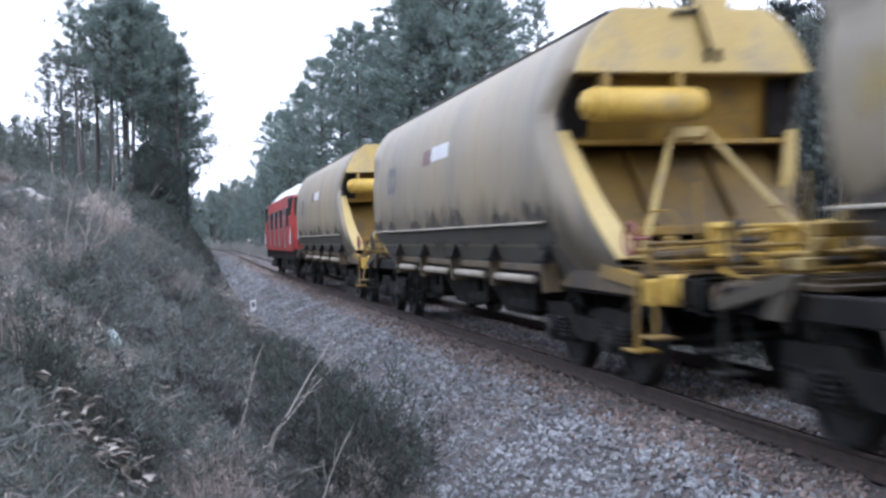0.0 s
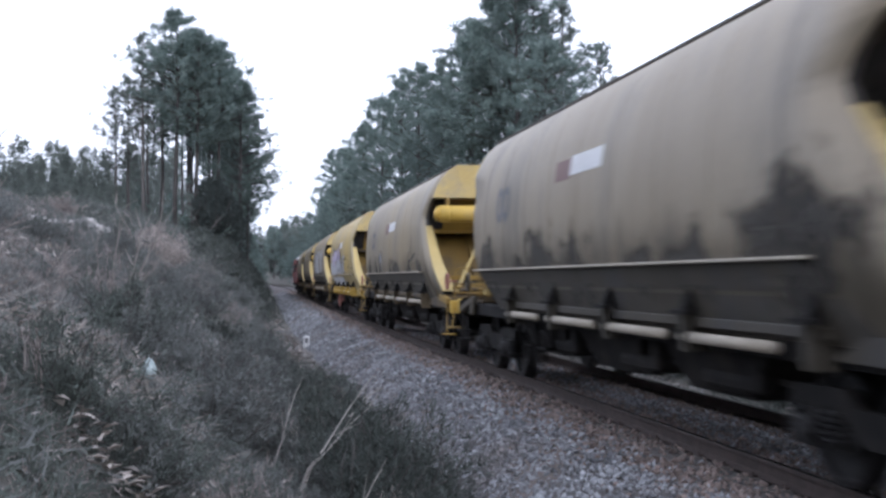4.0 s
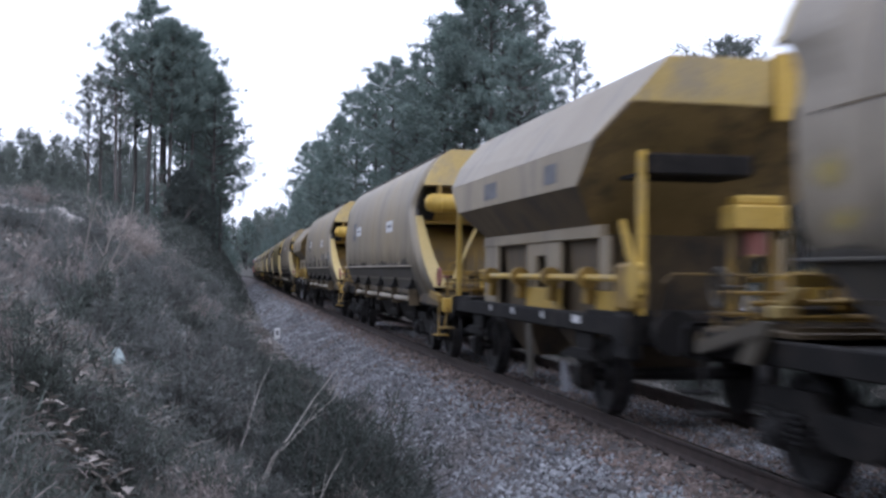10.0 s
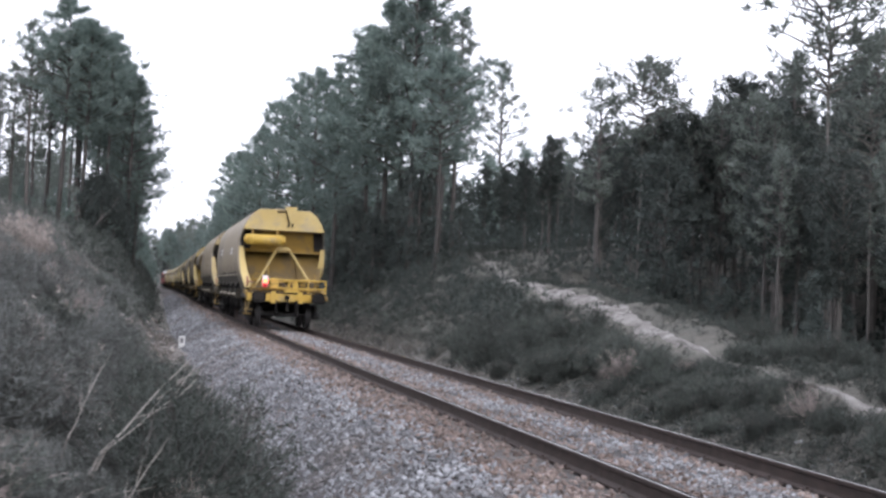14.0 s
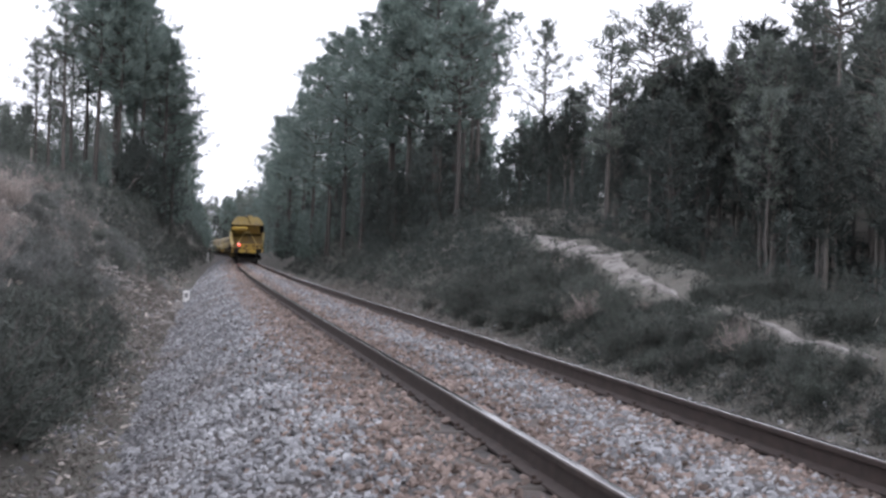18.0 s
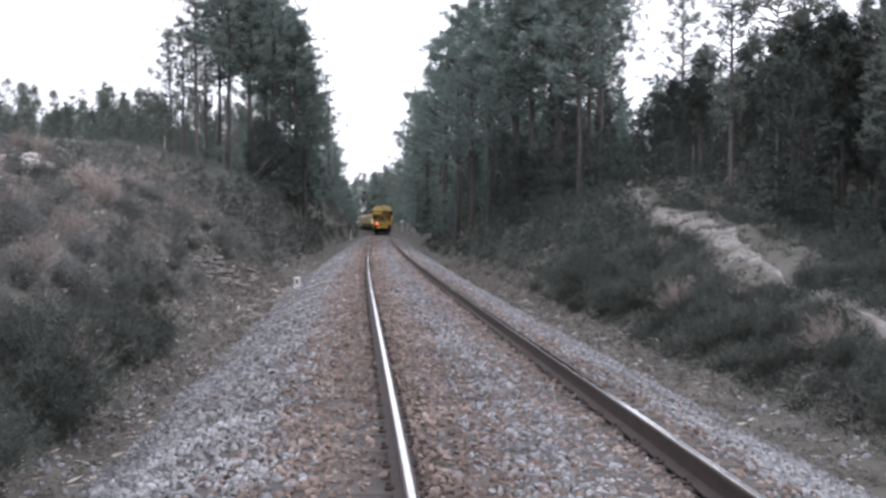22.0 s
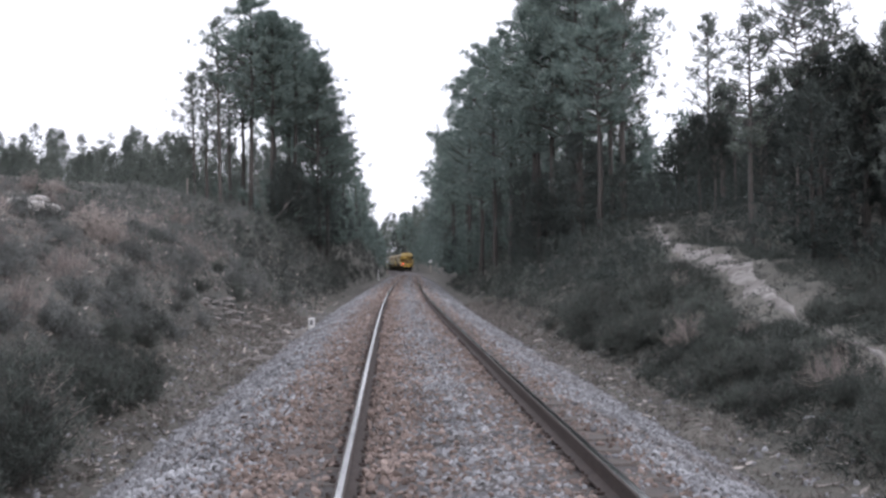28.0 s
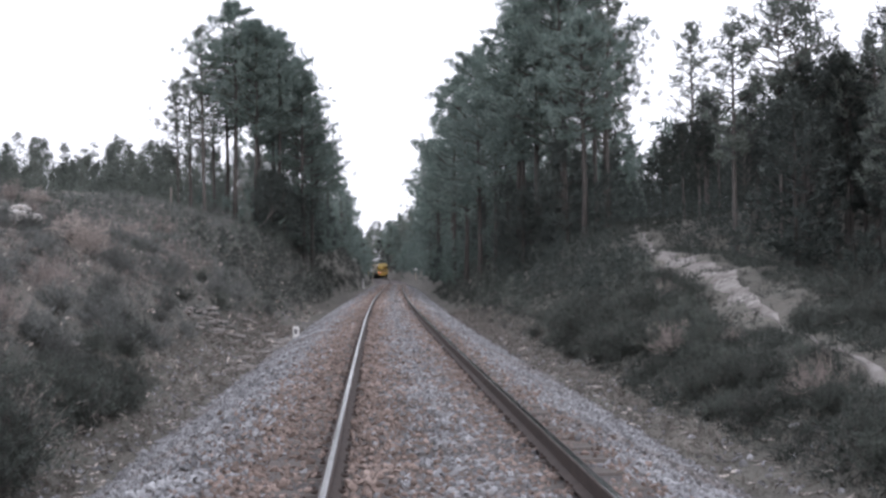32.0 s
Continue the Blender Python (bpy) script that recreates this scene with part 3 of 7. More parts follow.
def build_sand():
    """Washed pale sand path climbing the right bank, with ragged edges."""
    rng = np.random.default_rng(3)
    mid = smooth_through(PATH_Y, PATH_X)
    wid = smooth_through(PATH_Y, [0.02, 0.08, 0.03, 0.01, 0.03, 0.15, 0.25, 0.33, 0.42, 0.46, 0.34, 0.22, 0.08])
    ys = np.arange(11.5, 58, 0.3)
    cols = np.linspace(-1, 1, 9)
    rag = 1 + 0.35 * np.sin(ys * 2.3) + rng.normal(0, 0.2, len(ys))
    rag2 = 1 + 0.35 * np.sin(ys * 1.7 + 2) + rng.normal(0, 0.2, len(ys))
    w = np.where(cols[None] < 0, (wid(ys) * rag)[:, None], (wid(ys) * rag2)[:, None])
    x = mid(ys)[:, None] + cols[None] * w
    y = np.repeat(ys[:, None], 9, 1)
    z = ground_z(x, y) + 0.06 * (1 - cols[None] ** 4) - 0.02
    i = (np.arange(len(ys) - 1)[:, None] * 9 + np.arange(8)).ravel()
    me = raw_mesh("sand_path", np.stack([x, y, z], -1).reshape(-1, 3), np.stack([i, i + 1, i + 10, i + 9], -1), True)
    tagged(link("sand_path", me, M_sand), "pale washed-out sand path on the bank", "path", kind="structure")


# ---- plants ----
def tapered(path, radii, seg=6):
    """Vertices and quads of a tapered tube along a path."""
    path = np.asarray(path, float)
    t = np.gradient(path, axis=0)
    t /= np.linalg.norm(t, axis=1, keepdims=True) + 1e-9
    a = np.cross(t, [0.31, 0.9, 0.11])
    a /= np.linalg.norm(a, axis=1, keepdims=True) + 1e-9
    b = np.cross(t, a)
    ang = np.arange(seg) * 2 * np.pi / seg
    r = np.asarray(radii)[:, None, None]
    v = path[:, None] + r * (np.cos(ang)[None, :, None] * a[:, None] + np.sin(ang)[None, :, None] * b[:, None])
    n = len(path)
    i = (np.arange(n - 1)[:, None] * seg + np.arange(seg)).ravel()
    j = (np.arange(n - 1)[:, None] * seg + (np.arange(seg) + 1) % seg).ravel()
    return v.reshape(-1, 3), np.stack([i, j, j + seg, i + seg], -1)


class Gather:
    """Collects pieces into one mesh."""

    def __init__(self):
        self.v, self.f, self.n = [], [], 0

    def add(self, v, f):
        self.v.append(v)
        self.f.append(f + self.n)
        self.n += len(v)

    def mesh(self, name, smooth=False):
        return raw_mesh(name, np.concatenate(self.v), np.concatenate(self.f), smooth)


def sprays(rng, pts, k, length, width, up=0.3, out=None):
    """k thin pointed leaves about each point."""
    n = len(pts)
    d = rng.normal(size=(n, k, 3))
    d[..., 2] += up
    if out is not None:
        d += out[:, None] * 0.9
    d /= np.linalg.norm(d, axis=2, keepdims=True)
    ln = length * rng.uniform(0.55, 1.25, (n, k, 1))
    side = np.cross(d, rng.normal(size=(n, k, 3)))
    side /= np.linalg.norm(side, axis=2, keepdims=True) + 1e-9
    base = pts[:, None] + rng.normal(0, length * 0.3, (n, k, 3))
    w = width * rng.uniform(0.6, 1.4, (n, k, 1))
    v = np.stack([base - side * w, base + side * w, base + d * ln], 2).reshape(-1, 3)
    return v, np.arange(n * k * 3).reshape(-1, 3)


def make_pine(seed, h, crown_from, radius, clumps, lean=0.02, kind="pine", rounded=False, girth=0.0):
    """Trunk with limbs, and the crown's needles, as two meshes."""
    rng = np.random.default_rng(seed)
    wood, leaf = Gather(), Gather()
    zs = np.linspace(0, h, 9)
    bend = np.cumsum(rng.normal(0, lean * h / 9, (9, 2)), axis=0)
    bend -= bend[0]
    path = np.column_stack([bend, zs])
    path[0, 2] = -0.4
    r0 = girth or 0.0105 * h + 0.03
    wood.add(*tapered(path, r0 * (1 - zs / h * 0.86) ** 0.9, 7))
    centre = lambda z: np.array([np.interp(z, zs, path[:, 0]), np.interp(z, zs, path[:, 1]), z])
    pts, outs = [], []
    limbs = int(26 + h)
    for i in range(limbs):
        q = (i + rng.random()) / limbs
        z = h * (crown_from + (1 - crown_from) * q * 0.97)
        a = i * 2.4 + rng.normal(0, 0.4)
        prof = (1 - q) ** 0.6 * min(1.0, 0.45 + 2.2 * q) if kind == "pine" and not rounded else (0.35 + np.sin(q * 3.1)) * 0.62
        ln = radius * prof * rng.uniform(0.6, 1.2) + 0.25
        rise = rng.uniform(0.05, 0.55) + (0.5 if kind != "pine" else 0.0)
        d = np.array([np.cos(a), np.sin(a), rise])
        s = np.linspace(0, 1, 5)[:, None]
        p = centre(z) + d * ln * s + np.array([0, 0, 0.18 * ln]) * s**2
        p[1:] += rng.normal(0, 0.04 * ln, (4, 3))
        wood.add(*tapered(p, np.linspace(0.014 * h * 0.25 + 0.012, 0.008, 5), 3))
        m = max(3, int(clumps / limbs * rng.uniform(0.6, 1.4)))
        for _ in range(m):
            t = rng.uniform(0.58, 1.06) if rng.random() < (0.72 if h > 8 else 0.3) else rng.uniform(0.1, 0.7)
            c = centre(z) + d * ln * t + np.array([0, 0, 0.18 * ln * t * t]) + rng.normal(0, 0.075 * ln + 0.1, 3) * [1, 1, 0.55]
            pts.append(c)
            outs.append(d / np.linalg.norm(d))
    for _ in range(6):
        pts.append(centre(h) + rng.normal(0, 0.2, 3))
        outs.append(np.array([0, 0, 1.0]))
    if kind == "pine":
        for i in range(int(7)):
            z = h * crown_from * rng.uniform(0.55, 1.0)
            a = rng.uniform(0, 6.28)
            d = np.array([np.cos(a), np.sin(a), rng.uniform(-0.25, 0.25)])
            s = np.linspace(0, 1, 4)[:, None]
            wood.add(*tapered(centre(z) + d * radius * rng.uniform(0.2, 0.55) * s, np.linspace(0.022, 0.006, 4), 3))
    if h < 8:
        leaf.add(*sprays(rng, np.array(pts), 18, 0.24, 0.02, 0.5, np.array(outs)))
        return wood.mesh(kind + "_trunk", True), leaf.mesh(kind + "_crown")
    leaf.add(*sprays(rng, np.array(pts), 17 if h > 10 else 12, 0.42 if kind == "pine" else 0.3, 0.042 if kind == "pine" else 0.04, 0.35 if kind == "pine" else -0.4, np.array(outs)))
    return wood.mesh(kind + "_trunk", True), leaf.mesh(kind + "_crown")


def tree_thing(name, meshes, mats, label, category, group):
    e = empty(name, label, category, group)
    link("trunk", meshes[0], mats[0], e)
    link("crown", meshes[1], mats[1], e)
    return e


def set_tree(proto, x, y, scale, rng, dz=-0.1):
    m = Matrix.Translation((x, y, float(ground_z(x, y)) + dz)) @ Matrix.Rotation(rng.uniform(0, 6.28), 4, "Z")
    proto_scale = Vector((scale, scale, scale * rng.uniform(0.95, 1.05)))
    t = copy_thing(proto, m)
    t.scale = proto_scale
    return t


def plant_trees():
    rng = np.random.default_rng(11)
    tall = [tree_thing("pine_tree", make_pine(20 + i, 20, 0.3 + 0.05 * (i % 3), 4.7 + 0.4 * (i % 2), 620), (M_bark, M_needle), "tall maritime pine with bare trunk and dark bushy crown", "pine tree", "tall pines along the cutting") for i in range(5)]
    high = [tree_thing("pine_tree", make_pine(120 + i, 20, 0.45 + 0.04 * (i % 3), 4.5 + 0.4 * (i % 2), 600), (M_bark, M_needle), "tall maritime pine with long bare trunk and high bushy crown", "pine tree", "tall pines along the cutting") for i in range(3)]
    sparse = [tree_thing("pine_tree", make_pine(130 + i, 20, 0.36, 4.1, 270, 0.03), (M_bark_grey, M_needle_grey), "thin-crowned pine with sparse grey-green needles", "pine tree", "tall pines along the cutting") for i in range(2)]
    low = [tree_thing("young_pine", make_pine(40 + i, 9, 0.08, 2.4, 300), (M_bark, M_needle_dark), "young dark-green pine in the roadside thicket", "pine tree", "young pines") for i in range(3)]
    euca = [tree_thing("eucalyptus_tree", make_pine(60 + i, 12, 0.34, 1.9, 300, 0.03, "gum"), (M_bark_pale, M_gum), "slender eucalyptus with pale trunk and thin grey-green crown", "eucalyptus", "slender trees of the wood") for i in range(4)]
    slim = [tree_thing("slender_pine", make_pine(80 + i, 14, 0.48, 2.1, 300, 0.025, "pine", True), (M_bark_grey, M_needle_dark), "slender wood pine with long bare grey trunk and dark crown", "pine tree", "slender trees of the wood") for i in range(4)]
    # airy crowns take the pale leaves: haze and backlight put into their colour
    airy = [tree_thing("thin_pine", make_pine(150 + i, 14, 0.42, 2.2, 105, 0.03, "pine", i % 2 == 0), (M_bark_grey, M_needle_grey), "thin pine with an airy crown over the wood, haze in its grey-green", "pine tree", "slender trees of the wood") for i in range(4)]
    lone = tree_thing("lone_pine", make_pine(161, 14, 0.66, 3.0, 95, 0.012, "pine", True, 0.085), (M_bark_pale, M_needle_grey), "tall thin pine with a long bare pale trunk", "pine tree", "slender trees of the wood")
    fresh = [tree_thing("conifer_sapling", make_pine(90 + i, 7, 0.05, 1.5, 220), (M_bark, M_needle_grey), "young grey-green conifer on the replanted plateau", "conifer", "conifer saplings on the plateau") for i in range(3)]
    # groups of tall pines beside the line: place and height
    left = [(-14.2, 80.2, 9.4), (-13.5, 81.0, 11.0), (-12.3, 79.4, 13.1), (-11.5, 85.0, 14.6), (-10.2, 79.2, 15.9), (-9.4, 85.8, 15.9), (-8.7, 79.4, 15.5), (-7.4, 81.0, 15.0), (-6.5, 86.6, 15.2), (-5.7, 81.8, 14.0), (-6.0, 89.0, 13.2), (-5.3, 84.0, 12.6), (-8.0, 84.0, 15.0), (-12.6, 86.0, 11.5), (-9.9, 91.4, 16.3), (-8.0, 93.8, 14.5), (-6.3, 134.0, 12.2), (-7.0, 122.0, 13.1), (-8.2, 108, 13.5), (-6.2, 108, 12), (-11.0, 104, 14)]
    right = [(6.5, 129.8, 15.7), (5.9, 93.7, 16.2), (6.7, 143.2, 14.1), (7.4, 168, 19), (8.4, 207.1, 12.9), (7.1, 157.8, 14.7), (6.8, 136.5, 16.9), (5.7, 80.2, 16.0), (8.1, 129.8, 18.5), (6.2, 75.0, 15.0), (6.6, 68.7, 14.2), (7.2, 61.5, 14.2), (7.8, 65.1, 14.6), (8.0, 60.2, 16.0), (9.0, 58.4, 16.2), (9.0, 52.6, 11.5), (10.4, 60.0, 15.6), (11.2, 58.0, 12.6), (9.6, 63.9, 15.0), (11.6, 62.7, 12.8), (9.7, 141.0, 18.5), (8.4, 170.1, 15.3), (8.4, 77.2, 13.5), (9.3, 190.3, 15.4), (10.2, 229.5, 15.0), (10.6, 279.9, 14.8), (12.8, 66.3, 12.6), (8.6, 100, 13.5), (10.4, 94, 14), (12.0, 104, 15), (12.5, 84, 14)]
    for k, (x, y, h) in enumerate(left + right):
        kind = sparse[k % 2] if x < -12 or (x > 11 and y < 68) else high[k % 3] if x < -6 or (x > 6.8 and y < 68 and k % 3 == 0) else tall[k % 5]
        set_tree(kind, x, y, (h if x > 0 else h - 0.6) / 20, rng)
    for k in range(30):
        y = rng.uniform(160, 330)
        s = -1 if k % 2 else 1
        x = float(line_x(y)) + s * rng.uniform(7.5, 18)
        set_tree(tall[k % 5], x, y, rng.uniform(0.5, 0.72), rng)
    for k in range(26):
        y = rng.uniform(345, 420)
        set_tree(tall[k % 5] if k % 2 else low[k % 3], float(line_x(y)) + rng.uniform(6, 46), y, rng.uniform(0.6, 0.9) * (1 if k % 2 else 1.5), rng)
    for k in range(26):
        y = rng.uniform(150, 340)
        s = -1 if k % 2 else 1
        set_tree(low[k % 3], float(line_x(y)) + s * rng.uniform(5.0, 11), y, rng.uniform(0.4, 0.7), rng)
    # young trees on the left plateau
    for k in range(40):
        y = rng.uniform(88, 150)
        x = rng.uniform(-60, -15.5)
        set_tree(fresh[k % 3], x, y, (0.112 * math.hypot(x, y) - float(ground_z(x, y)) + 1.4) * rng.uniform(0.45, 0.8) / 7, rng)
    # low dark trees at the foot of the tall groups
    for k in range(30):
        y = rng.uniform(88, 150)
        set_tree(low[k % 3], min(-5.9, float(line_x(y)) - rng.uniform(5.6, 9.5)), y, rng.uniform(0.3, 0.6), rng)
    for k in range(34):
        y = rng.uniform(50, 140)
        set_tree(low[k % 3], float(line_x(y)) + rng.uniform(6.2, 13), y, rng.uniform(0.3, 0.65), rng)
    for k in range(22):
        y = rng.uniform(74, 99)
        set_tree(low[k % 3], min(-6.0, float(line_x(y)) - rng.uniform(5.9, 9.2)), y, rng.uniform(0.36, 0.56), rng)
    for k in range(14):
        y = rng.uniform(55, 78)
        set_tree(low[k % 3], float(line_x(y)) + rng.uniform(6.4, 11.5), y, rng.uniform(0.3, 0.5), rng)
    for x, y, q in ((6.1, 112, 0.45), (6.4, 124, 0.45), (6.1, 134, 0.4), (6.8, 150, 0.45), (6.6, 101, 0.4), (-6.3, 108, 0.5), (-6.2, 117, 0.45), (-6.2, 99, 0.5)):
        set_tree(low[int(y) % 3], x, y, q, rng)
    # wood on the right: a dark body of trees, with airy taller crowns standing out of it
    for k in range(390):
        y = rng.uniform(15, 56) if k % 2 else rng.uniform(40, 125)
        x = rng.uniform(float(np.interp(y, [14, 23, 28, 39, 60, 125], [9.2, 10.2, 10.8, 11.8, 15, 22])), 15 + 0.66 * y)
        out = k % 6 == 1
        top = float(np.interp(y, [15, 30, 38, 50, 60, 125], [0.13, 0.18, 0.222, 0.205, 0.16, 0.15])) * max(y, 0.9 * math.hypot(x + 1.5, y))
        top *= float(np.interp(x / y, [0.22, 0.3, 0.37, 0.45, 0.6], [0.88, 0.8, 0.88, 1.06, 1.22]))
        h = max(3.0, 1.2 + top * (rng.uniform(0.88, 1.06) if out else rng.uniform(0.65, 1.0) if x > 0.3 * y else rng.uniform(0.75, 0.98)) - float(ground_z(x, y)))
        kind = rng.random()
        if out:
            set_tree(airy[k // 5 % 4], x, y, h / 14, rng)
        elif kind < 0.3:
            set_tree(euca[k % 4], x, y, h / 12, rng)
        elif kind < 0.85:
            set_tree(slim[k % 4], x, y, h / 14, rng)
        else:
            set_tree(low[k % 3], x, y, h / 9, rng)
    for x, y, q in ((31.3, 113, 19.5), (17.0, 32.5, 14.5), (13.3, 39, 9.6), (14.9, 40.5, 9.8), (12.0, 40, 8.7)):
        set_tree(lone if y < 40 else airy[int(y) % 4], x, y, q / 14, rng)
    set_tree(lone, 16.6, 29.6, 0.62, rng)
    for p in tall + high + sparse + low + euca + slim + airy + [lone] + fresh:
        p.location = (rng.uniform(-90, -40), rng.uniform(-120, -60), 5.5)


def make_bush(seed, green):
    rng = np.random.default_rng(seed)
    wood, leaf = Gather(), Gather()
    pts, outs = [], []
    for i in range(56):
        a, el = rng.uniform(0, 6.28), rng.uniform(0.35, 1.5)
        d = np.array([np.cos(a) * np.cos(el), np.sin(a) * np.cos(el), np.sin(el)])
        ln = rng.uniform(0.5, 1.0)
        s = np.linspace(0, 1, 4)[:, None]
        p = d * ln * s + rng.normal(0, 0.05, (4, 3))
        p[0] = rng.normal(0, 0.08, 3) * [1, 1, 0]
        wood.add(*tapered(p, np.linspace(0.009, 0.003, 4), 3))
        for t in rng.uniform(0.3, 1.05, 9):
            pts.append(d * ln * t + rng.normal(0, 0.06, 3))
            outs.append(d)
    k, ln, w = (11, 0.085, 0.0062) if green else (8, 0.09, 0.0032)
    leaf.add(*sprays(rng, np.array(pts), k, ln, w, 0.3, np.array(outs)))
    return wood.mesh("bush_stems"), leaf.mesh("bush_leaves")


def bush_thing(name, meshes, mats, label, group):
    e = empty(name, label, "shrub", group)
    link("woody_base", meshes[0], mats[0], e)
    link("foliage", meshes[1], mats[1], e)
    return e


def plant_bushes():
    rng = np.random.default_rng(77)
    green = [bush_thing("gorse_bush", make_bush(100 + i, True), (M_bark_grey, M_gorse), "dark green gorse bush on the cutting bank", "gorse on the banks") for i in range(5)]
    dry = [bush_thing("dry_shrub", make_bush(120 + i, False), (M_dry, M_dry), "leafless grey-brown dry shrub on the cutting bank", "dry shrubs on the banks") for i in range(4)]
    heather = [bush_thing("heather_bush", make_bush(140 + i, True), (M_bark_grey, M_heather), "rounded grey-green heather bush on the cutting bank", "heather on the banks") for i in range(3)]
    for k in range(124):
        near = k < 84
        y = rng.uniform(3.5, 26) if near else rng.uniform(22, 50)
        u = -(rng.uniform(4.7, 9.5) if near else rng.uniform(4.6, 15))
        if near and y < 9:
            u = -rng.uniform(4.6, 7.5)
        x = float(line_x(y)) + u
        if math.hypot(x + 6.15, y - 5.9) < 1.0:
            continue
        set_tree(((heather[k % 3] if k % 2 else green[k % 5]) if rng.random() < (0.85 if u > -6.2 else 0.45) else dry[k % 4]), x, y, rng.uniform(0.35, 0.75) * (1.0 if near else 1.3) * (1.0 if u > -6.6 else 0.5), rng, -0.05)
    for k in range(40):
        y = rng.uniform(6.5, 20)
        x = -rng.uniform(4.15, 4.9) - 0.02 * max(0, y - 12)
        tall_most = (1.38 - 0.053 * (y + 0.74) - float(ground_z(x, y))) / 1.05
        set_tree(green[k % 5] if k % 9 else dry[k % 4], x, y, min(rng.uniform(0.6, 1.15), tall_most), rng, -0.05)
    for k in range(250):
        y = 6 + 28 * rng.random() ** (1.0 if k < 120 else 1.3)
        u = rng.uniform(4.0, 6.4) if k >= 150 else rng.uniform(3.9, 8.5)
        x = float(line_x(y)) + u
        if abs(x - np.interp(y, PATH_Y, PATH_X)) < (1.1 if y > 20.5 else 0.3) and 11 < y < 56:
            continue
        set_tree((green[k % 5] if rng.random() < 0.92 else dry[k % 4]), x, y, rng.uniform(0.5, 1.05) * (0.8 if k >= 150 else 1.0) * (0.62 if 9 < y < 21 else 1.0), rng, -0.05)
    for x, y, q in ((6.75, 27.3, 0.5), (6.4, 26.6, 0.5), (7.2, 28.2, 0.4), (6.0, 26.2, 0.6), (5.3, 23.6, 0.6), (4.7, 19.2, 0.5), (6.6, 18.2, 0.6)):
        set_tree(green[int(y) % 5], x, y, q, rng, -0.05)
    for k in range(110):
        y = 7.5 + 30 * rng.random() ** 1.2
        x = float(line_x(y)) - rng.uniform(4.7, 9.5 if y > 14 else 7.0)
        set_tree(heather[k % 3], x, y, rng.uniform(0.35, 0.7) * (1.0 if y > 14 else 0.75), rng, -0.05)
    for k in range(16):
        y = rng.uniform(3.6, 7.0)
        set_tree(heather[k % 3] if k % 3 else green[k % 5], -5.5 + 0.09 * (y - 3.6) + rng.uniform(-0.25, 0.45), y, rng.uniform(0.26, 0.42), rng, -0.05)
    mound = [bush_thing("brash_mound", make_bush(150 + i, True), (M_dry, M_brash), "rounded mound of matted brown brash on the bank", "brash mounds") for i in range(2)]
    for k, (x, y, q) in enumerate(((-7.55, 28.4, 0.95), (-7.2, 28.0, 0.8), (-7.9, 28.9, 0.75), (-9.2, 24.0, 0.5), (-10.6, 33.0, 0.8), (-8.6, 38.0, 0.9), (-12.5, 42.0, 0.8), (-9.0, 46.0, 1.0), (-8.2, 17.5, 0.4), (-7.0, 19.5, 0.45))):
        set_tree(mound[k % 2], x, y, q, rng, -0.08)
    for p in green + dry + heather + mound:
        p.location = (rng.uniform(-12, -8), rng.uniform(-14, -6), 2.6)


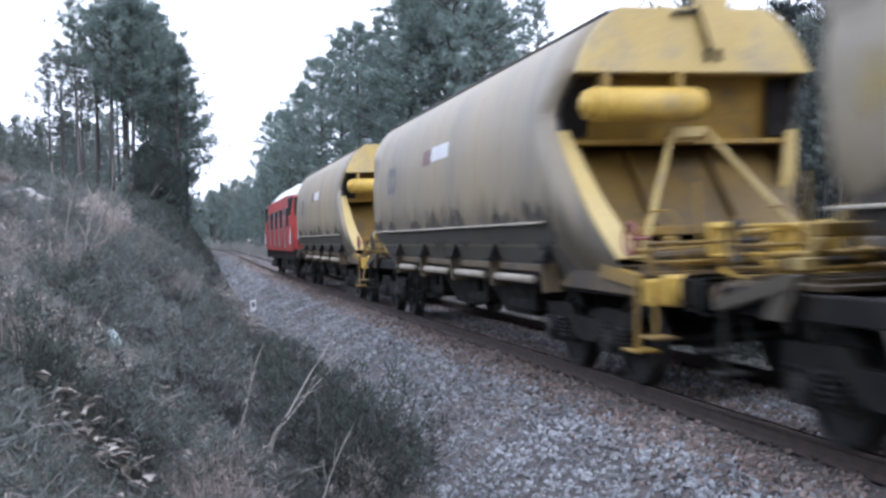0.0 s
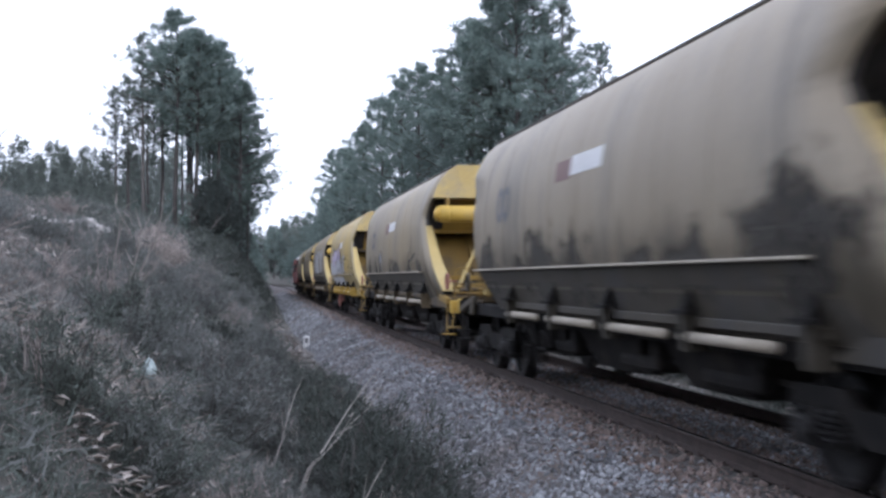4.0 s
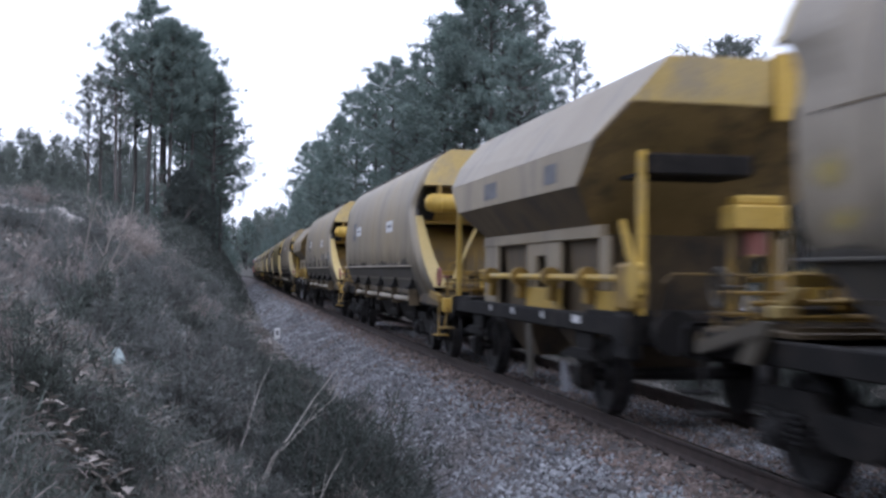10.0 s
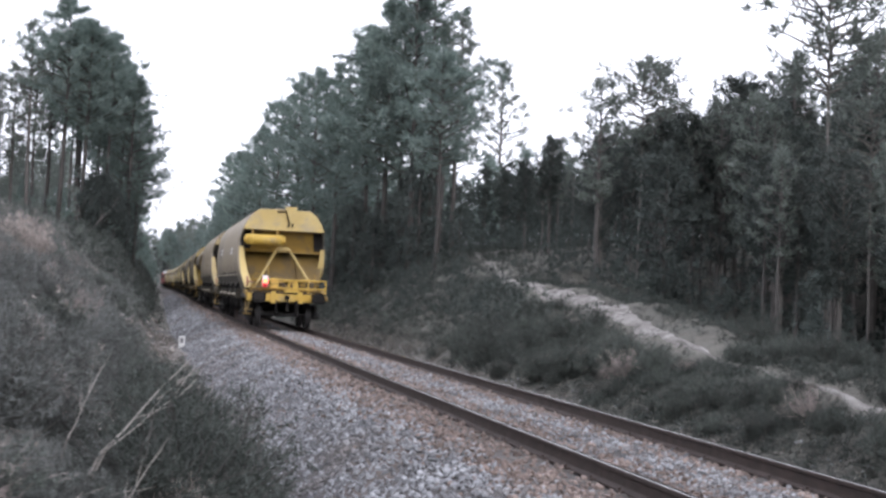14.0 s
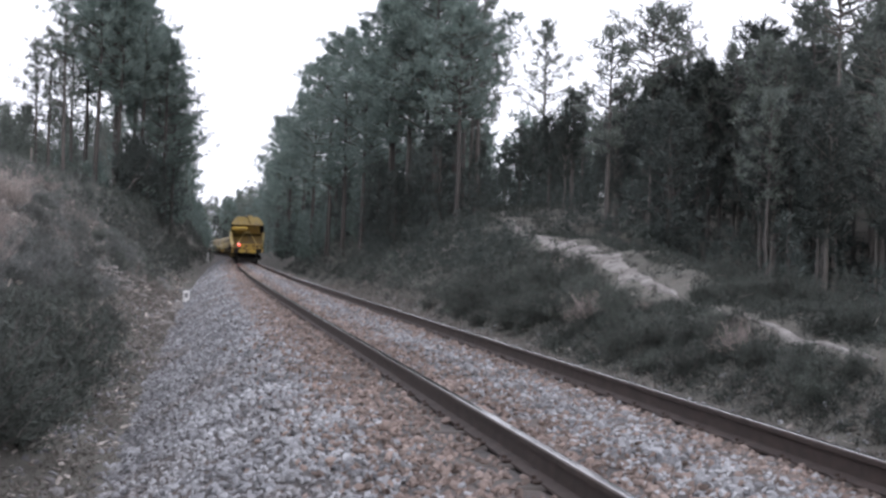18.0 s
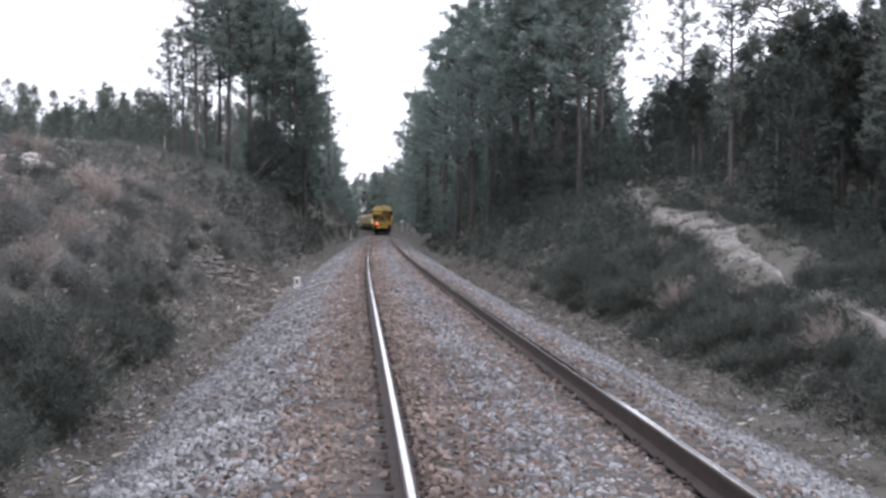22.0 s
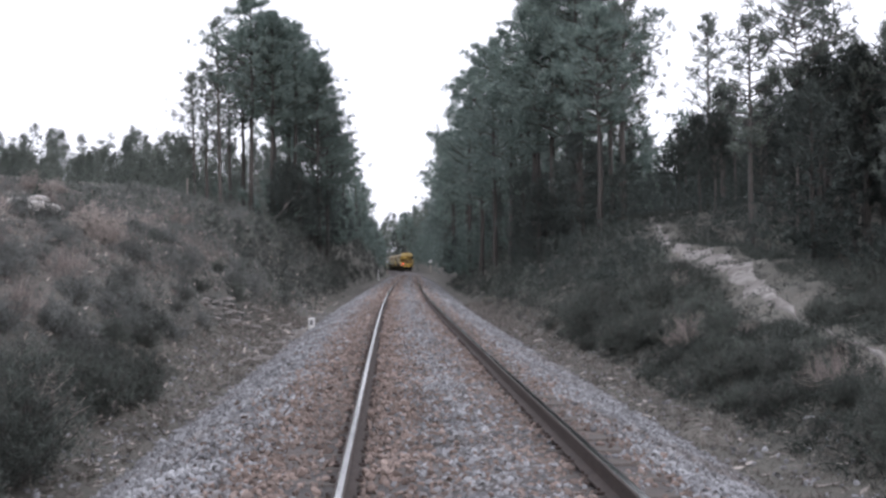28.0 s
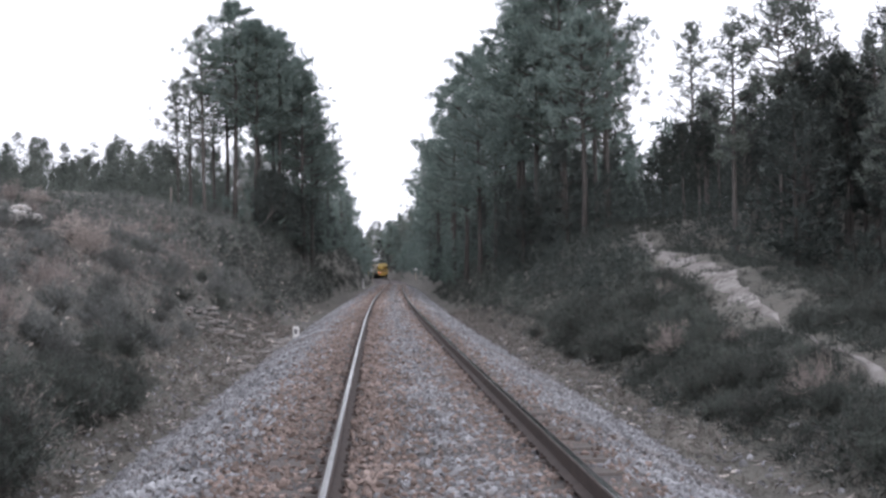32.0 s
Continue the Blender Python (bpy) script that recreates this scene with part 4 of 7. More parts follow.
def build_undergrowth():
    """Grass, twigs and low heath too many to count, over both banks."""
    rng = np.random.default_rng(9)

    def cover(n, y0, y1, u0, u1, power):
        y = y0 + (y1 - y0) * rng.random(n) ** power
        u = rng.uniform(u0, u1, n)
        x = line_x(y) + u
        return np.stack([x, y, ground_z(x, y)], -1), y

    def tuft(name, pts, y, k, ln, w, up, mat, label):
        open_spot = np.hypot((pts[:, 0] + 6.15) * 0.9, pts[:, 1] - 5.9) > 0.75
        open_spot &= (np.abs(pts[:, 0] + 3.3) > 0.45) | (y < 34) | (y > 40)
        pts, y = pts[open_spot], y[open_spot]
        v, f = sprays(rng, pts, k, 1.0, w / ln, up)
        c = np.repeat(pts, k * 3, 0)
        far = np.repeat(np.interp(y, [3, 9, 12, 100], [0.85, 0.95, 1.0, 3.2]), k * 3)[:, None]
        v = c + (v - c) * ln * far
        v[:, 2] = np.maximum(v[:, 2], c[:, 2] - 0.05)
        tagged(link(name, raw_mesh(name, v, f), mat), label, "undergrowth", kind="stuff")

    a, ya = cover(7600, 1.2, 90, -14, -5.7, 2.0)
    b, yb = cover(300, 4, 60, 3.7, 9, 1.6)
    tuft("dry_grass", np.concatenate([a, b]), np.concatenate([ya, yb]), 18, 0.115, 0.0026, 0.25, M_dry, "dry grey-brown grass and twigs on the banks")
    a, ya = cover(6400, 1.2, 90, -14, -4.7, 1.7)
    b, yb = cover(9000, 4, 110, 3.9, 26, 1.6)
    e, ye = cover(3600, 10, 70, -15, -5, 1.25)
    a, ya = np.concatenate([a, e]), np.concatenate([ya, ye])
    c, yc = cover(3200, 5, 32, 3.9, 7.6, 1.3)
    d, yd = cover(2600, 5, 21, 3.7, 6.6, 1.0)
    c, yc = np.concatenate([c, d]), np.concatenate([yc, yd])
    e, ye = cover(3400, 26, 68, 4.4, 12.5, 1.0)
    off = np.abs(e[:, 0] - np.interp(ye, PATH_Y, PATH_X)) > 0.8
    e, ye = e[off], ye[off]
    b, yb = np.concatenate([b, e]), np.concatenate([yb, ye])
    d, yd = cover(3200, 9, 45, 6.3, 11.5, 1.1)
    c, yc = np.concatenate([c, d]), np.concatenate([yc, yd])
    clear = np.abs(c[:, 0] - np.interp(yc, PATH_Y, PATH_X)) > np.where(yc > 20.5, 0.8, 0.2)
    c, yc = c[clear], yc[clear]
    tuft("heath", np.concatenate([b, c]), np.concatenate([yb, yc]), 20, 0.15, 0.0062, 0.45, M_gorse, "low dark green heath on the bank by the wood")
    tuft("grey_heath", a, ya, 20, 0.15, 0.0062, 0.45, M_heather, "low grey-green heath on the clear-cut bank")
    a, ya = cover(2600, 1.2, 9, -9.5, -5.7, 0.8)
    tuft("bank_twigs", a, ya, 18, 0.12, 0.0022, 0.2, M_dry, "brittle brown twigs covering the near bank")
    a, ya = cover(5200, 1.2, 5.4, -9.5, -4.6, 1.0)
    tuft("bank_moss", a, ya, 22, 0.11, 0.0046, 0.4, M_gorse, "dark green heath on the near bank")
    a, ya = cover(5200, 4.6, 9, -9.5, -4.6, 1.0)
    tuft("bank_heather", a, ya, 22, 0.115, 0.0042, 0.4, M_heather, "dull green heather on the near bank")
    a, ya = cover(9000, 5, 42, -13, -6.2, 1.4)
    b, yb = cover(2600, 4.4, 9, -9.5, -6.0, 1.0)
    a, ya = np.concatenate([a, b]), np.concatenate([ya, yb])
    tuft("bank_brash", a, ya, 14, 0.13, 0.0036, 0.05, M_brash, "trampled brown brash on the clear-cut bank")
    a, ya = cover(4200, -6, 1.3, -11, -4.7, 1.0)
    tuft("bank_heath", a, ya, 18, 0.12, 0.0055, 0.4, M_heather, "low grey-green heath at the top of the bank")
    a, ya = cover(3000, -6, 1.3, -11, -5.2, 1.0)
    tuft("bank_straw", a, ya, 12, 0.13, 0.004, 0.1, M_brash, "trampled brown brash at the top of the bank")
    a, ya = cover(2600, 2.5, 45, -5.2, -3.4, 1.5)
    b, yb = cover(2400, 4, 60, 2.8, 4.4, 1.4)
    tuft("path_litter", np.concatenate([a, b]), np.concatenate([ya, yb]), 10, 0.11, 0.008, 0.1, M_leaf_litter, "dead leaves and straw beside the ballast")

    a, ya = cover(3400, 2.5, 45, -5.3, -3.35, 1.4)
    b, yb = cover(5200, 4, 50, 2.3, 5.0, 1.5)
    tuft("path_grass", np.concatenate([a, b]), np.concatenate([ya, yb]), 12, 0.085, 0.003, 0.25, M_pathgrass, "short grey-brown grass on the trackside path")
    n = 1500
    yy = 3 + 42 * rng.random(n) ** 1.5
    uu = np.where(rng.random(n) < 0.65, rng.uniform(-4.7, -3.4, n), rng.uniform(3.0, 4.0, n))
    xx = line_x(yy) + uu
    cc = np.stack([xx, yy, ground_z(xx, yy) + 0.02], -1)
    ang = rng.uniform(0, 6.28, n)
    da = np.stack([np.cos(ang), np.sin(ang), rng.normal(0, 0.15, n)], -1)
    db = np.stack([-np.sin(ang), np.cos(ang), rng.normal(0, 0.15, n)], -1)
    sz = (rng.uniform(0.02, 0.075, n) * (1 + np.clip((yy - 12) / 25, 0, 1.5)))[:, None]
    vv = np.stack([cc - da * sz * 1.5, cc + db * sz * 0.5, cc + da * sz * 1.5, cc - db * sz * 0.6], 1).reshape(-1, 3)
    tagged(link("pale_litter", raw_mesh("pale_litter", vv, np.arange(n * 4).reshape(-1, 4)), M_chip), "pale scraps of wood and straw beside the ballast", "litter", kind="stuff")

    # fallen sticks
    g = Gather()
    for k in range(900):
        y = 4.2 + 45 * rng.random() ** 1.5
        left = rng.random() < 0.75
        x = float(line_x(y)) + (-rng.uniform(4.4, 11) if left else rng.uniform(3.8, 9))
        if k >= 700:
            x, y = -6.15 + rng.normal(0, 0.5), 5.9 + rng.normal(0, 0.5)
        z = float(ground_z(x, y)) + rng.uniform(0.02, 0.25 if k < 700 else 0.12)
        a, ln = rng.uniform(0, 6.28), rng.uniform(0.1, 0.36)
        d = np.array([math.cos(a), math.sin(a), rng.normal(0, 0.3)])
        s = np.linspace(0, 1, 4)[:, None]
        p = np.array([x, y, z]) + d * ln * s + rng.normal(0, 0.03 * ln, (4, 3))
        g.add(*tapered(p, np.linspace(0.0045, 0.002, 4), 3))
    tagged(link("fallen_twigs", g.mesh("fallen_twigs"), M_deadwood), "pale dead twigs lying over the banks", "twigs", kind="stuff")
    # curled dead leaves and bark strips strewn below the bag
    n = 260
    x, y = -6.3 + rng.normal(0, 0.4, n), 5.7 + rng.normal(0, 0.5, n)
    c = np.stack([x, y, ground_z(x, y) + rng.uniform(0.04, 0.2, n)], -1)
    a, b = rng.normal(size=(n, 3)) * [1, 1, 0.4], rng.normal(size=(n, 3))
    a /= np.linalg.norm(a, axis=1, keepdims=True)
    b = np.cross(a, b)
    b /= np.linalg.norm(b, axis=1, keepdims=True)
    s = rng.uniform(0.014, 0.034, n)[:, None]
    v = np.stack([c - a * s * 1.8, c + b * s * 0.45, c + a * s * 1.8 + np.cross(a, b) * s * 0.6, c - b * s * 0.45], 1).reshape(-1, 3)
    tagged(link("leaf_strips", raw_mesh("leaf_strips", v, np.arange(n * 4).reshape(-1, 4)), M_chip), "curled pale leaves and bark strips on the bank", "litter", kind="stuff")
    # pale chips and dead leaves on the clear-cut bank
    n = 2600
    y = 2.5 + 60 * rng.random(n) ** 1.7
    u = -rng.uniform(3.6, 13, n)
    x = line_x(y) + u
    c = np.stack([x, y, ground_z(x, y) + rng.uniform(0.03, 0.22, n)], -1)
    a, b = rng.normal(size=(n, 3)), rng.normal(size=(n, 3))
    a /= np.linalg.norm(a, axis=1, keepdims=True)
    b = np.cross(a, b)
    b /= np.linalg.norm(b, axis=1, keepdims=True)
    s = (rng.uniform(0.015, 0.05, n) * np.interp(y, [3, 7, 12, 62], [0.28, 0.45, 0.8, 2.2]))[:, None]
    v = np.stack([c - a * s * 1.6, c + b * s * 0.6, c + a * s * 1.6 + np.cross(a, b) * s * 0.4, c - b * s * 0.6], 1).reshape(-1, 3)
    tagged(link("bark_chips", raw_mesh("bark_chips", v, np.arange(n * 4).reshape(-1, 4)), M_chip), "pale bark chips and dead leaves on the bank", "litter", kind="stuff")


def make_sapling(name, x, y, height, seed, stems, label, mat, spread=0.35):
    """A bare many-stemmed sapling."""
    rng = np.random.default_rng(seed)
    e = empty(name, label, "sapling")
    e.location = (x, y, float(ground_z(x, y)) - 0.05)
    for k in range(stems):
        g = Gather()

        def grow(p0, d, ln, r, depth):
            s = np.linspace(0, 1, 6)[:, None]
            p = p0 + d * ln * s + np.cumsum(rng.normal(0, 0.025 * ln, (6, 3)), axis=0)
            p[0] = p0
            g.add(*tapered(p, np.linspace(r, r * 0.35, 6), 5))
            if depth:
                for t in rng.uniform(0.3, 0.95, 4 + depth):
                    q = p0 + (p[-1] - p0) * t
                    nd = d + rng.normal(0, 0.45, 3)
                    grow(q, nd / np.linalg.norm(nd), ln * rng.uniform(0.25, 0.45), r * 0.45, depth - 1)

        d = np.array([rng.normal(0, spread), rng.normal(0, spread), 1.0])
        grow(rng.normal(0, 0.06, 3) * [1, 1, 0], d / np.linalg.norm(d), height * rng.uniform(0.6, 1.0), 0.006 * height + 0.004, 2)
        link("stem", g.mesh("sapling_stem"), mat, e)
    return e


def woods(name, rng, x, y, h, mat, label, k=24, fat=0.3, leaf=1.0):
    """Far trees that nobody could count, as one mesh: stems and ragged crowns."""
    n = len(x)
    z = ground_z(x, y)
    q = rng.random((n, k)) ** 0.8
    a = rng.uniform(0, 6.28, (n, k))
    r = (1 - q) ** 0.7 * fat * h[:, None] * rng.uniform(0.35, 1.0, (n, k))
    c = np.stack([x[:, None] + r * np.cos(a), y[:, None] + r * np.sin(a), z[:, None] + h[:, None] * (0.06 + 0.92 * q)], -1).reshape(-1, 3)
    v, f = sprays(rng, c, 9, 1.0, 0.1, 0.45)
    size = np.repeat(np.repeat((0.075 * h + 0.22) * leaf, k), 27)[:, None]
    cc = np.repeat(c, 27, 0)
    v = cc + (v - cc) * size
    tagged(link(name, raw_mesh(name, v, f), mat), label, "woods", kind="stuff")


def plant_woods():
    rng = np.random.default_rng(52)
    # thicket on the left plateau
    n = 1500
    x, y = rng.uniform(-120, -13.8, n), 62 + 113 * rng.random(n) ** 1.2
    top = (0.1 + 0.016 * np.sin(x * 0.35)) * np.hypot(x, y) * rng.uniform(0.72, 1.08, n)
    h = np.clip(top + 1.4 - ground_z(x, y), 1.6, 13)
    woods("young_thicket", rng, x, y, h, M_needle_grey, "grey-green thicket of young conifers on the plateau", 64, 0.3, 0.6)
    # unseen woods added behind, on both sides of the cutting, to block sky light
    n = 300
    x, y = np.where(rng.random(n) < 0.6, rng.uniform(-42, -13.5, n), rng.uniform(10, 34, n)), rng.uniform(-50, 2, n)
    woods("woods_behind", rng, x, y, rng.uniform(7, 13, n), M_needle_dark, "unseen woods added behind to hold back sky light", 24, 0.3)
    # understorey of the right-hand wood
    n = 900
    y = 11 + 116 * rng.random(n)
    x = np.interp(y, [11, 23, 28, 39, 60, 127], [7.2, 9.0, 10.2, 11.8, 14.2, 19]) + rng.random(n) ** 1.4 * (8 + 0.66 * y)
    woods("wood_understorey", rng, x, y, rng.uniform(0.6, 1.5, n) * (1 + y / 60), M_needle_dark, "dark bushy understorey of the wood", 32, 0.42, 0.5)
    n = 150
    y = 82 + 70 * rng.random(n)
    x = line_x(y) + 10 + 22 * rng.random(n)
    # paler needles again, haze between the far trunks put into the colour
    woods("wood_thicket", rng, x, y, rng.uniform(4.5, 9.5, n), M_needle, "young growth between the pine trunks, haze in its colour", 22, 0.24)
    n = 330
    y = 30 + 75 * rng.random(n)
    x = line_x(y) + np.where(rng.random(n) < 0.45, -4.7 - 9.5 * rng.random(n), 4.1 + 6.5 * rng.random(n))
    off_path = np.abs(x - np.interp(y, PATH_Y, PATH_X)) > 1.2
    x, y, n = x[off_path], y[off_path], int(off_path.sum())
    woods("bank_scrub", rng, x, y, rng.uniform(0.5, 1.25, n), M_gorse, "dark scrub on the far banks", 20, 0.6, 0.42)
    # scrub on the far slopes of the cutting
    n = 340
    y = 42 + 150 * rng.random(n) ** 1.2
    x = line_x(y) - 4.1 - 3.6 * rng.random(n)
    woods("slope_scrub", rng, x, y, rng.uniform(0.5, 1.6, n), M_gorse, "low dark scrub on the far slope of the cutting", 20, 0.62, 0.45)
    n = 190
    y = 32 + 30 * rng.random(n)
    x = line_x(y) + 5.2 + 6.8 * rng.random(n) ** 0.8
    off_path = np.abs(x - np.interp(y, PATH_Y, PATH_X)) > 1.25
    woods("crest_scrub", rng, x[off_path], y[off_path], rng.uniform(0.6, 1.7, int(off_path.sum())), M_needle_dark, "dark scrub on the crest of the bank", 22, 0.55, 0.4)
    # depth of the right-hand wood behind the first trees
    n = 800
    y = 20 + 120 * rng.random(n)
    x = 15 + 0.22 * y + rng.random(n) * (10 + 0.7 * y)
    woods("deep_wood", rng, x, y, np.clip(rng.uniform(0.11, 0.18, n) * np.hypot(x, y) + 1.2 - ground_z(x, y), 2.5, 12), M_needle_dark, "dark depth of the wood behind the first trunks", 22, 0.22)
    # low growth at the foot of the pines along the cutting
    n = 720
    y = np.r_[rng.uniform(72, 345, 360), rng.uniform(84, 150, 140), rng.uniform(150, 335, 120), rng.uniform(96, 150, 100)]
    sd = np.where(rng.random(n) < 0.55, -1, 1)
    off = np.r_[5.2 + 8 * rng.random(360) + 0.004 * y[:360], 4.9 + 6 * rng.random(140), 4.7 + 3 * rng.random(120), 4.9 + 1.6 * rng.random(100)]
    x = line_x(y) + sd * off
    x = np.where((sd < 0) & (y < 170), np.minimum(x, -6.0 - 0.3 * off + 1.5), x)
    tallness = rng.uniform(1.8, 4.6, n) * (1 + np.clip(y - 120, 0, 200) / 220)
    # takes the paler needles: distance haze is put into the colour
    woods("lineside_growth", rng, x, y, tallness, M_needle, "bushes at the foot of the pines, haze in their colour", 22, 0.4)
    # closing woods where the line bends away
    n = 420
    y = rng.uniform(330, 470, n)
    x = line_x(y) + rng.uniform(6, 90, n)
    m = 90
    y2 = rng.uniform(470, 560, m)
    x2 = rng.uniform(-60, 40, m)
    x, y = np.r_[x, x2], np.r_[y, y2]
    # haze is put into the paler leaf colour
    woods("far_woods", rng, x, y, rng.uniform(9, 18, n + m), M_needle_grey, "hazy woods where the line bends out of sight", 34, 0.3)


# ---- train ----


def end_y(z, s=-1, k=-1):
    """How far the body's side reaches towards the end at a height: swept out at one corner, cut back at the next, the same turned half round."""
    if s * k < 0:
        return float(np.interp(z, [1.1, 1.37, 1.7, 2.0, 2.75, 2.95, 3.15, 3.37, 4.2], [4.95, 5.35, 5.85, 6.05, 6.12, 6.08, 6.2, 6.5, 6.55]))
    return float(np.interp(z, [1.1, 1.37, 2.0, 2.75, 2.95, 3.15, 3.37, 4.2], [7.55, 7.5, 6.92, 6.2, 6.08, 6.2, 6.5, 6.55]))


def side_z():
    return [1.12, 1.37, 1.5, 1.78, 2.0, 2.3, 2.55, 2.75, 2.85, 2.95, 3.05, 3.15, 3.3, 3.37, 3.5, 3.62, 3.72, 3.82, 3.92, 4.0, 4.08]


def side_x(z):
    if z > 2.3:
        return 0.62 + 0.9 * max(0.0, 1 - ((z - 2.3) / 1.83) ** 2.6) ** 0.5
    return float(np.interp(z, [1.12, 1.5, 1.78, 2.0, 2.3], [1.3, 1.42, 1.485, 1.51, 1.52]))


def build_side(s):
    """One curved side wall with its swept ends, 12 mm thick, with faint upright seams."""
    bm = bmesh.new()
    zs = side_z()
    cols = [-1.0, -0.86, -0.72, -0.58, -0.44, -0.3, -0.16, 0, 0.16, 0.3, 0.44, 0.58, 0.72, 0.86, 1.0]
    out, inn = [], []
    for z in zs:
        ys = [c * end_y(z, -1 if c < 0 else 1, s) for c in cols]
        out.append([bm.verts.new((s * side_x(z), y, z)) for y in ys])
        inn.append([bm.verts.new((s * (side_x(z) - 0.03), y, z)) for y in ys])
    n = len(cols)
    for g, flip in ((out, s < 0), (inn, s > 0)):
        for a, b in zip(g, g[1:]):
            for i in range(n - 1):
                q = (a[i], a[i + 1], b[i + 1], b[i])
                bm.faces.new(q[::-1] if not flip else q)
    for k in range(len(zs) - 1):
        for i, w in ((0, 1), (n - 1, -1)):
            bm.faces.new((out[k][i], out[k + 1][i], inn[k + 1][i], inn[k][i]))
    bmesh.ops.recalc_face_normals(bm, faces=bm.faces)
    return bm


def hoop(bm, c, big, small, n=18, m=6):
    """A closed ring in the y-z plane."""
    rings = []
    for i in range(n):
        a = i * 2 * math.pi / n
        rings.append([bm.verts.new((c[0] + small * math.sin(j * 2 * math.pi / m), c[1] + (big + small * math.cos(j * 2 * math.pi / m)) * math.cos(a), c[2] + (big + small * math.cos(j * 2 * math.pi / m)) * math.sin(a))) for j in range(m)])
    for a, b in zip(rings, rings[1:] + rings[:1]):
        for j in range(m):
            bm.faces.new((a[j], a[(j + 1) % m], b[(j + 1) % m], b[j]))


def build_axle(parent, y):
    bm = bmesh.new()
    tube(bm, (-1.1, y, 0.46), (1.1, y, 0.46), 0.08, 10)
    part("axle", bm, M_wheel, parent)
    for s in (-1, 1):
        bm = bmesh.new()
        prof = [(0.76, 0.485), (0.79, 0.485), (0.815, 0.46), (0.94, 0.455), (0.945, 0.4), (0.9, 0.38), (0.89, 0.2), (0.95, 0.17), (0.95, 0.08), (0.78, 0.08), (0.76, 0.3)]
        n = 26
        rings = [[bm.verts.new((s * x, y + r * math.cos(k * 2 * math.pi / n), 0.46 + r * math.sin(k * 2 * math.pi / n))) for k in range(n)] for x, r in prof]
        for a, b in zip(rings, rings[1:] + rings[:1]):
            for k in range(n):
                bm.faces.new((a[k], a[(k + 1) % n], b[(k + 1) % n], b[k]))
        bmesh.ops.recalc_face_normals(bm, faces=bm.faces)
        part("wheel", bm, M_wheel, parent)


def build_bogie(parent, y):
    bog = empty("bogie")
    bog.parent = parent
    bog.location = (0, y, 0)
    for dy in (-0.95, 0.95):
        build_axle(bog, dy)
    for s in (-1, 1):
        bm = bmesh.new()
        x = s * 1.1
        prism(bm, [(x - 0.05, -1.35, 0.62), (x - 0.05, -1.35, 0.78), (x - 0.05, -0.5, 0.8), (x - 0.05, -0.35, 0.66), (x - 0.05, 0.35, 0.66), (x - 0.05, 0.5, 0.8), (x - 0.05, 1.35, 0.78), (x - 0.05, 1.35, 0.62), (x - 0.05, 0.55, 0.56), (x - 0.05, 0.3, 0.4), (x - 0.05, -0.3, 0.4), (x - 0.05, -0.55, 0.56)], (0.1, 0, 0))
        for dy in (-0.95, 0.95):
            box(bm, (x, dy, 0.47), (0.2, 0.26, 0.3), bevel=0.04)
            tube(bm, (x - 0.12, dy, 0.46), (x + 0.14 * (1 if s > 0 else 1), dy, 0.46), 0.1, 12)
            for k in (-0.24, 0.24):
                tube(bm, (x, dy + k, 0.38), (x, dy + k, 0.66), 0.075, 10)
                box(bm, (x, dy + k, 0.36), (0.2, 0.18, 0.05))
            box(bm, (x, dy + 0.48 * (1 if dy < 0 else -1), 0.5), (0.1, 0.06, 0.34))
        part("side_frame", bm, M_black, bog)
    for s in (-1, 1):
        for dy in (-0.95, 0.95):
            bm = bmesh.new()
            tube(bm, (s * 1.2, dy, 0.46), (s * 1.27, dy, 0.46), 0.115, 14)
            tube(bm, (s * 1.27, dy, 0.46), (s * 1.3, dy, 0.46), 0.06, 10)
            part("axle_box_cover", bm, M_wheel, bog, "grey steel axle-box cover")
            for k in (-0.24, 0.24):
                bm = bmesh.new()
                for j in range(5):
                    z = 0.41 + 0.05 * j
                    tube(bm, (s * 1.13, dy + k, z - 0.011), (s * 1.13, dy + k, z + 0.011), 0.1, 10)
                part("coil_spring", bm, M_wheel, bog)
    bm = bmesh.new()
    box(bm, (0, 0, 0.62), (2.1, 0.4, 0.24), bevel=0.03)
    for dy in (-0.42, 0.42):
        box(bm, (0, dy, 0.45), (1.9, 0.08, 0.12))
    part("bolster", bm, M_black, bog)
    return bog


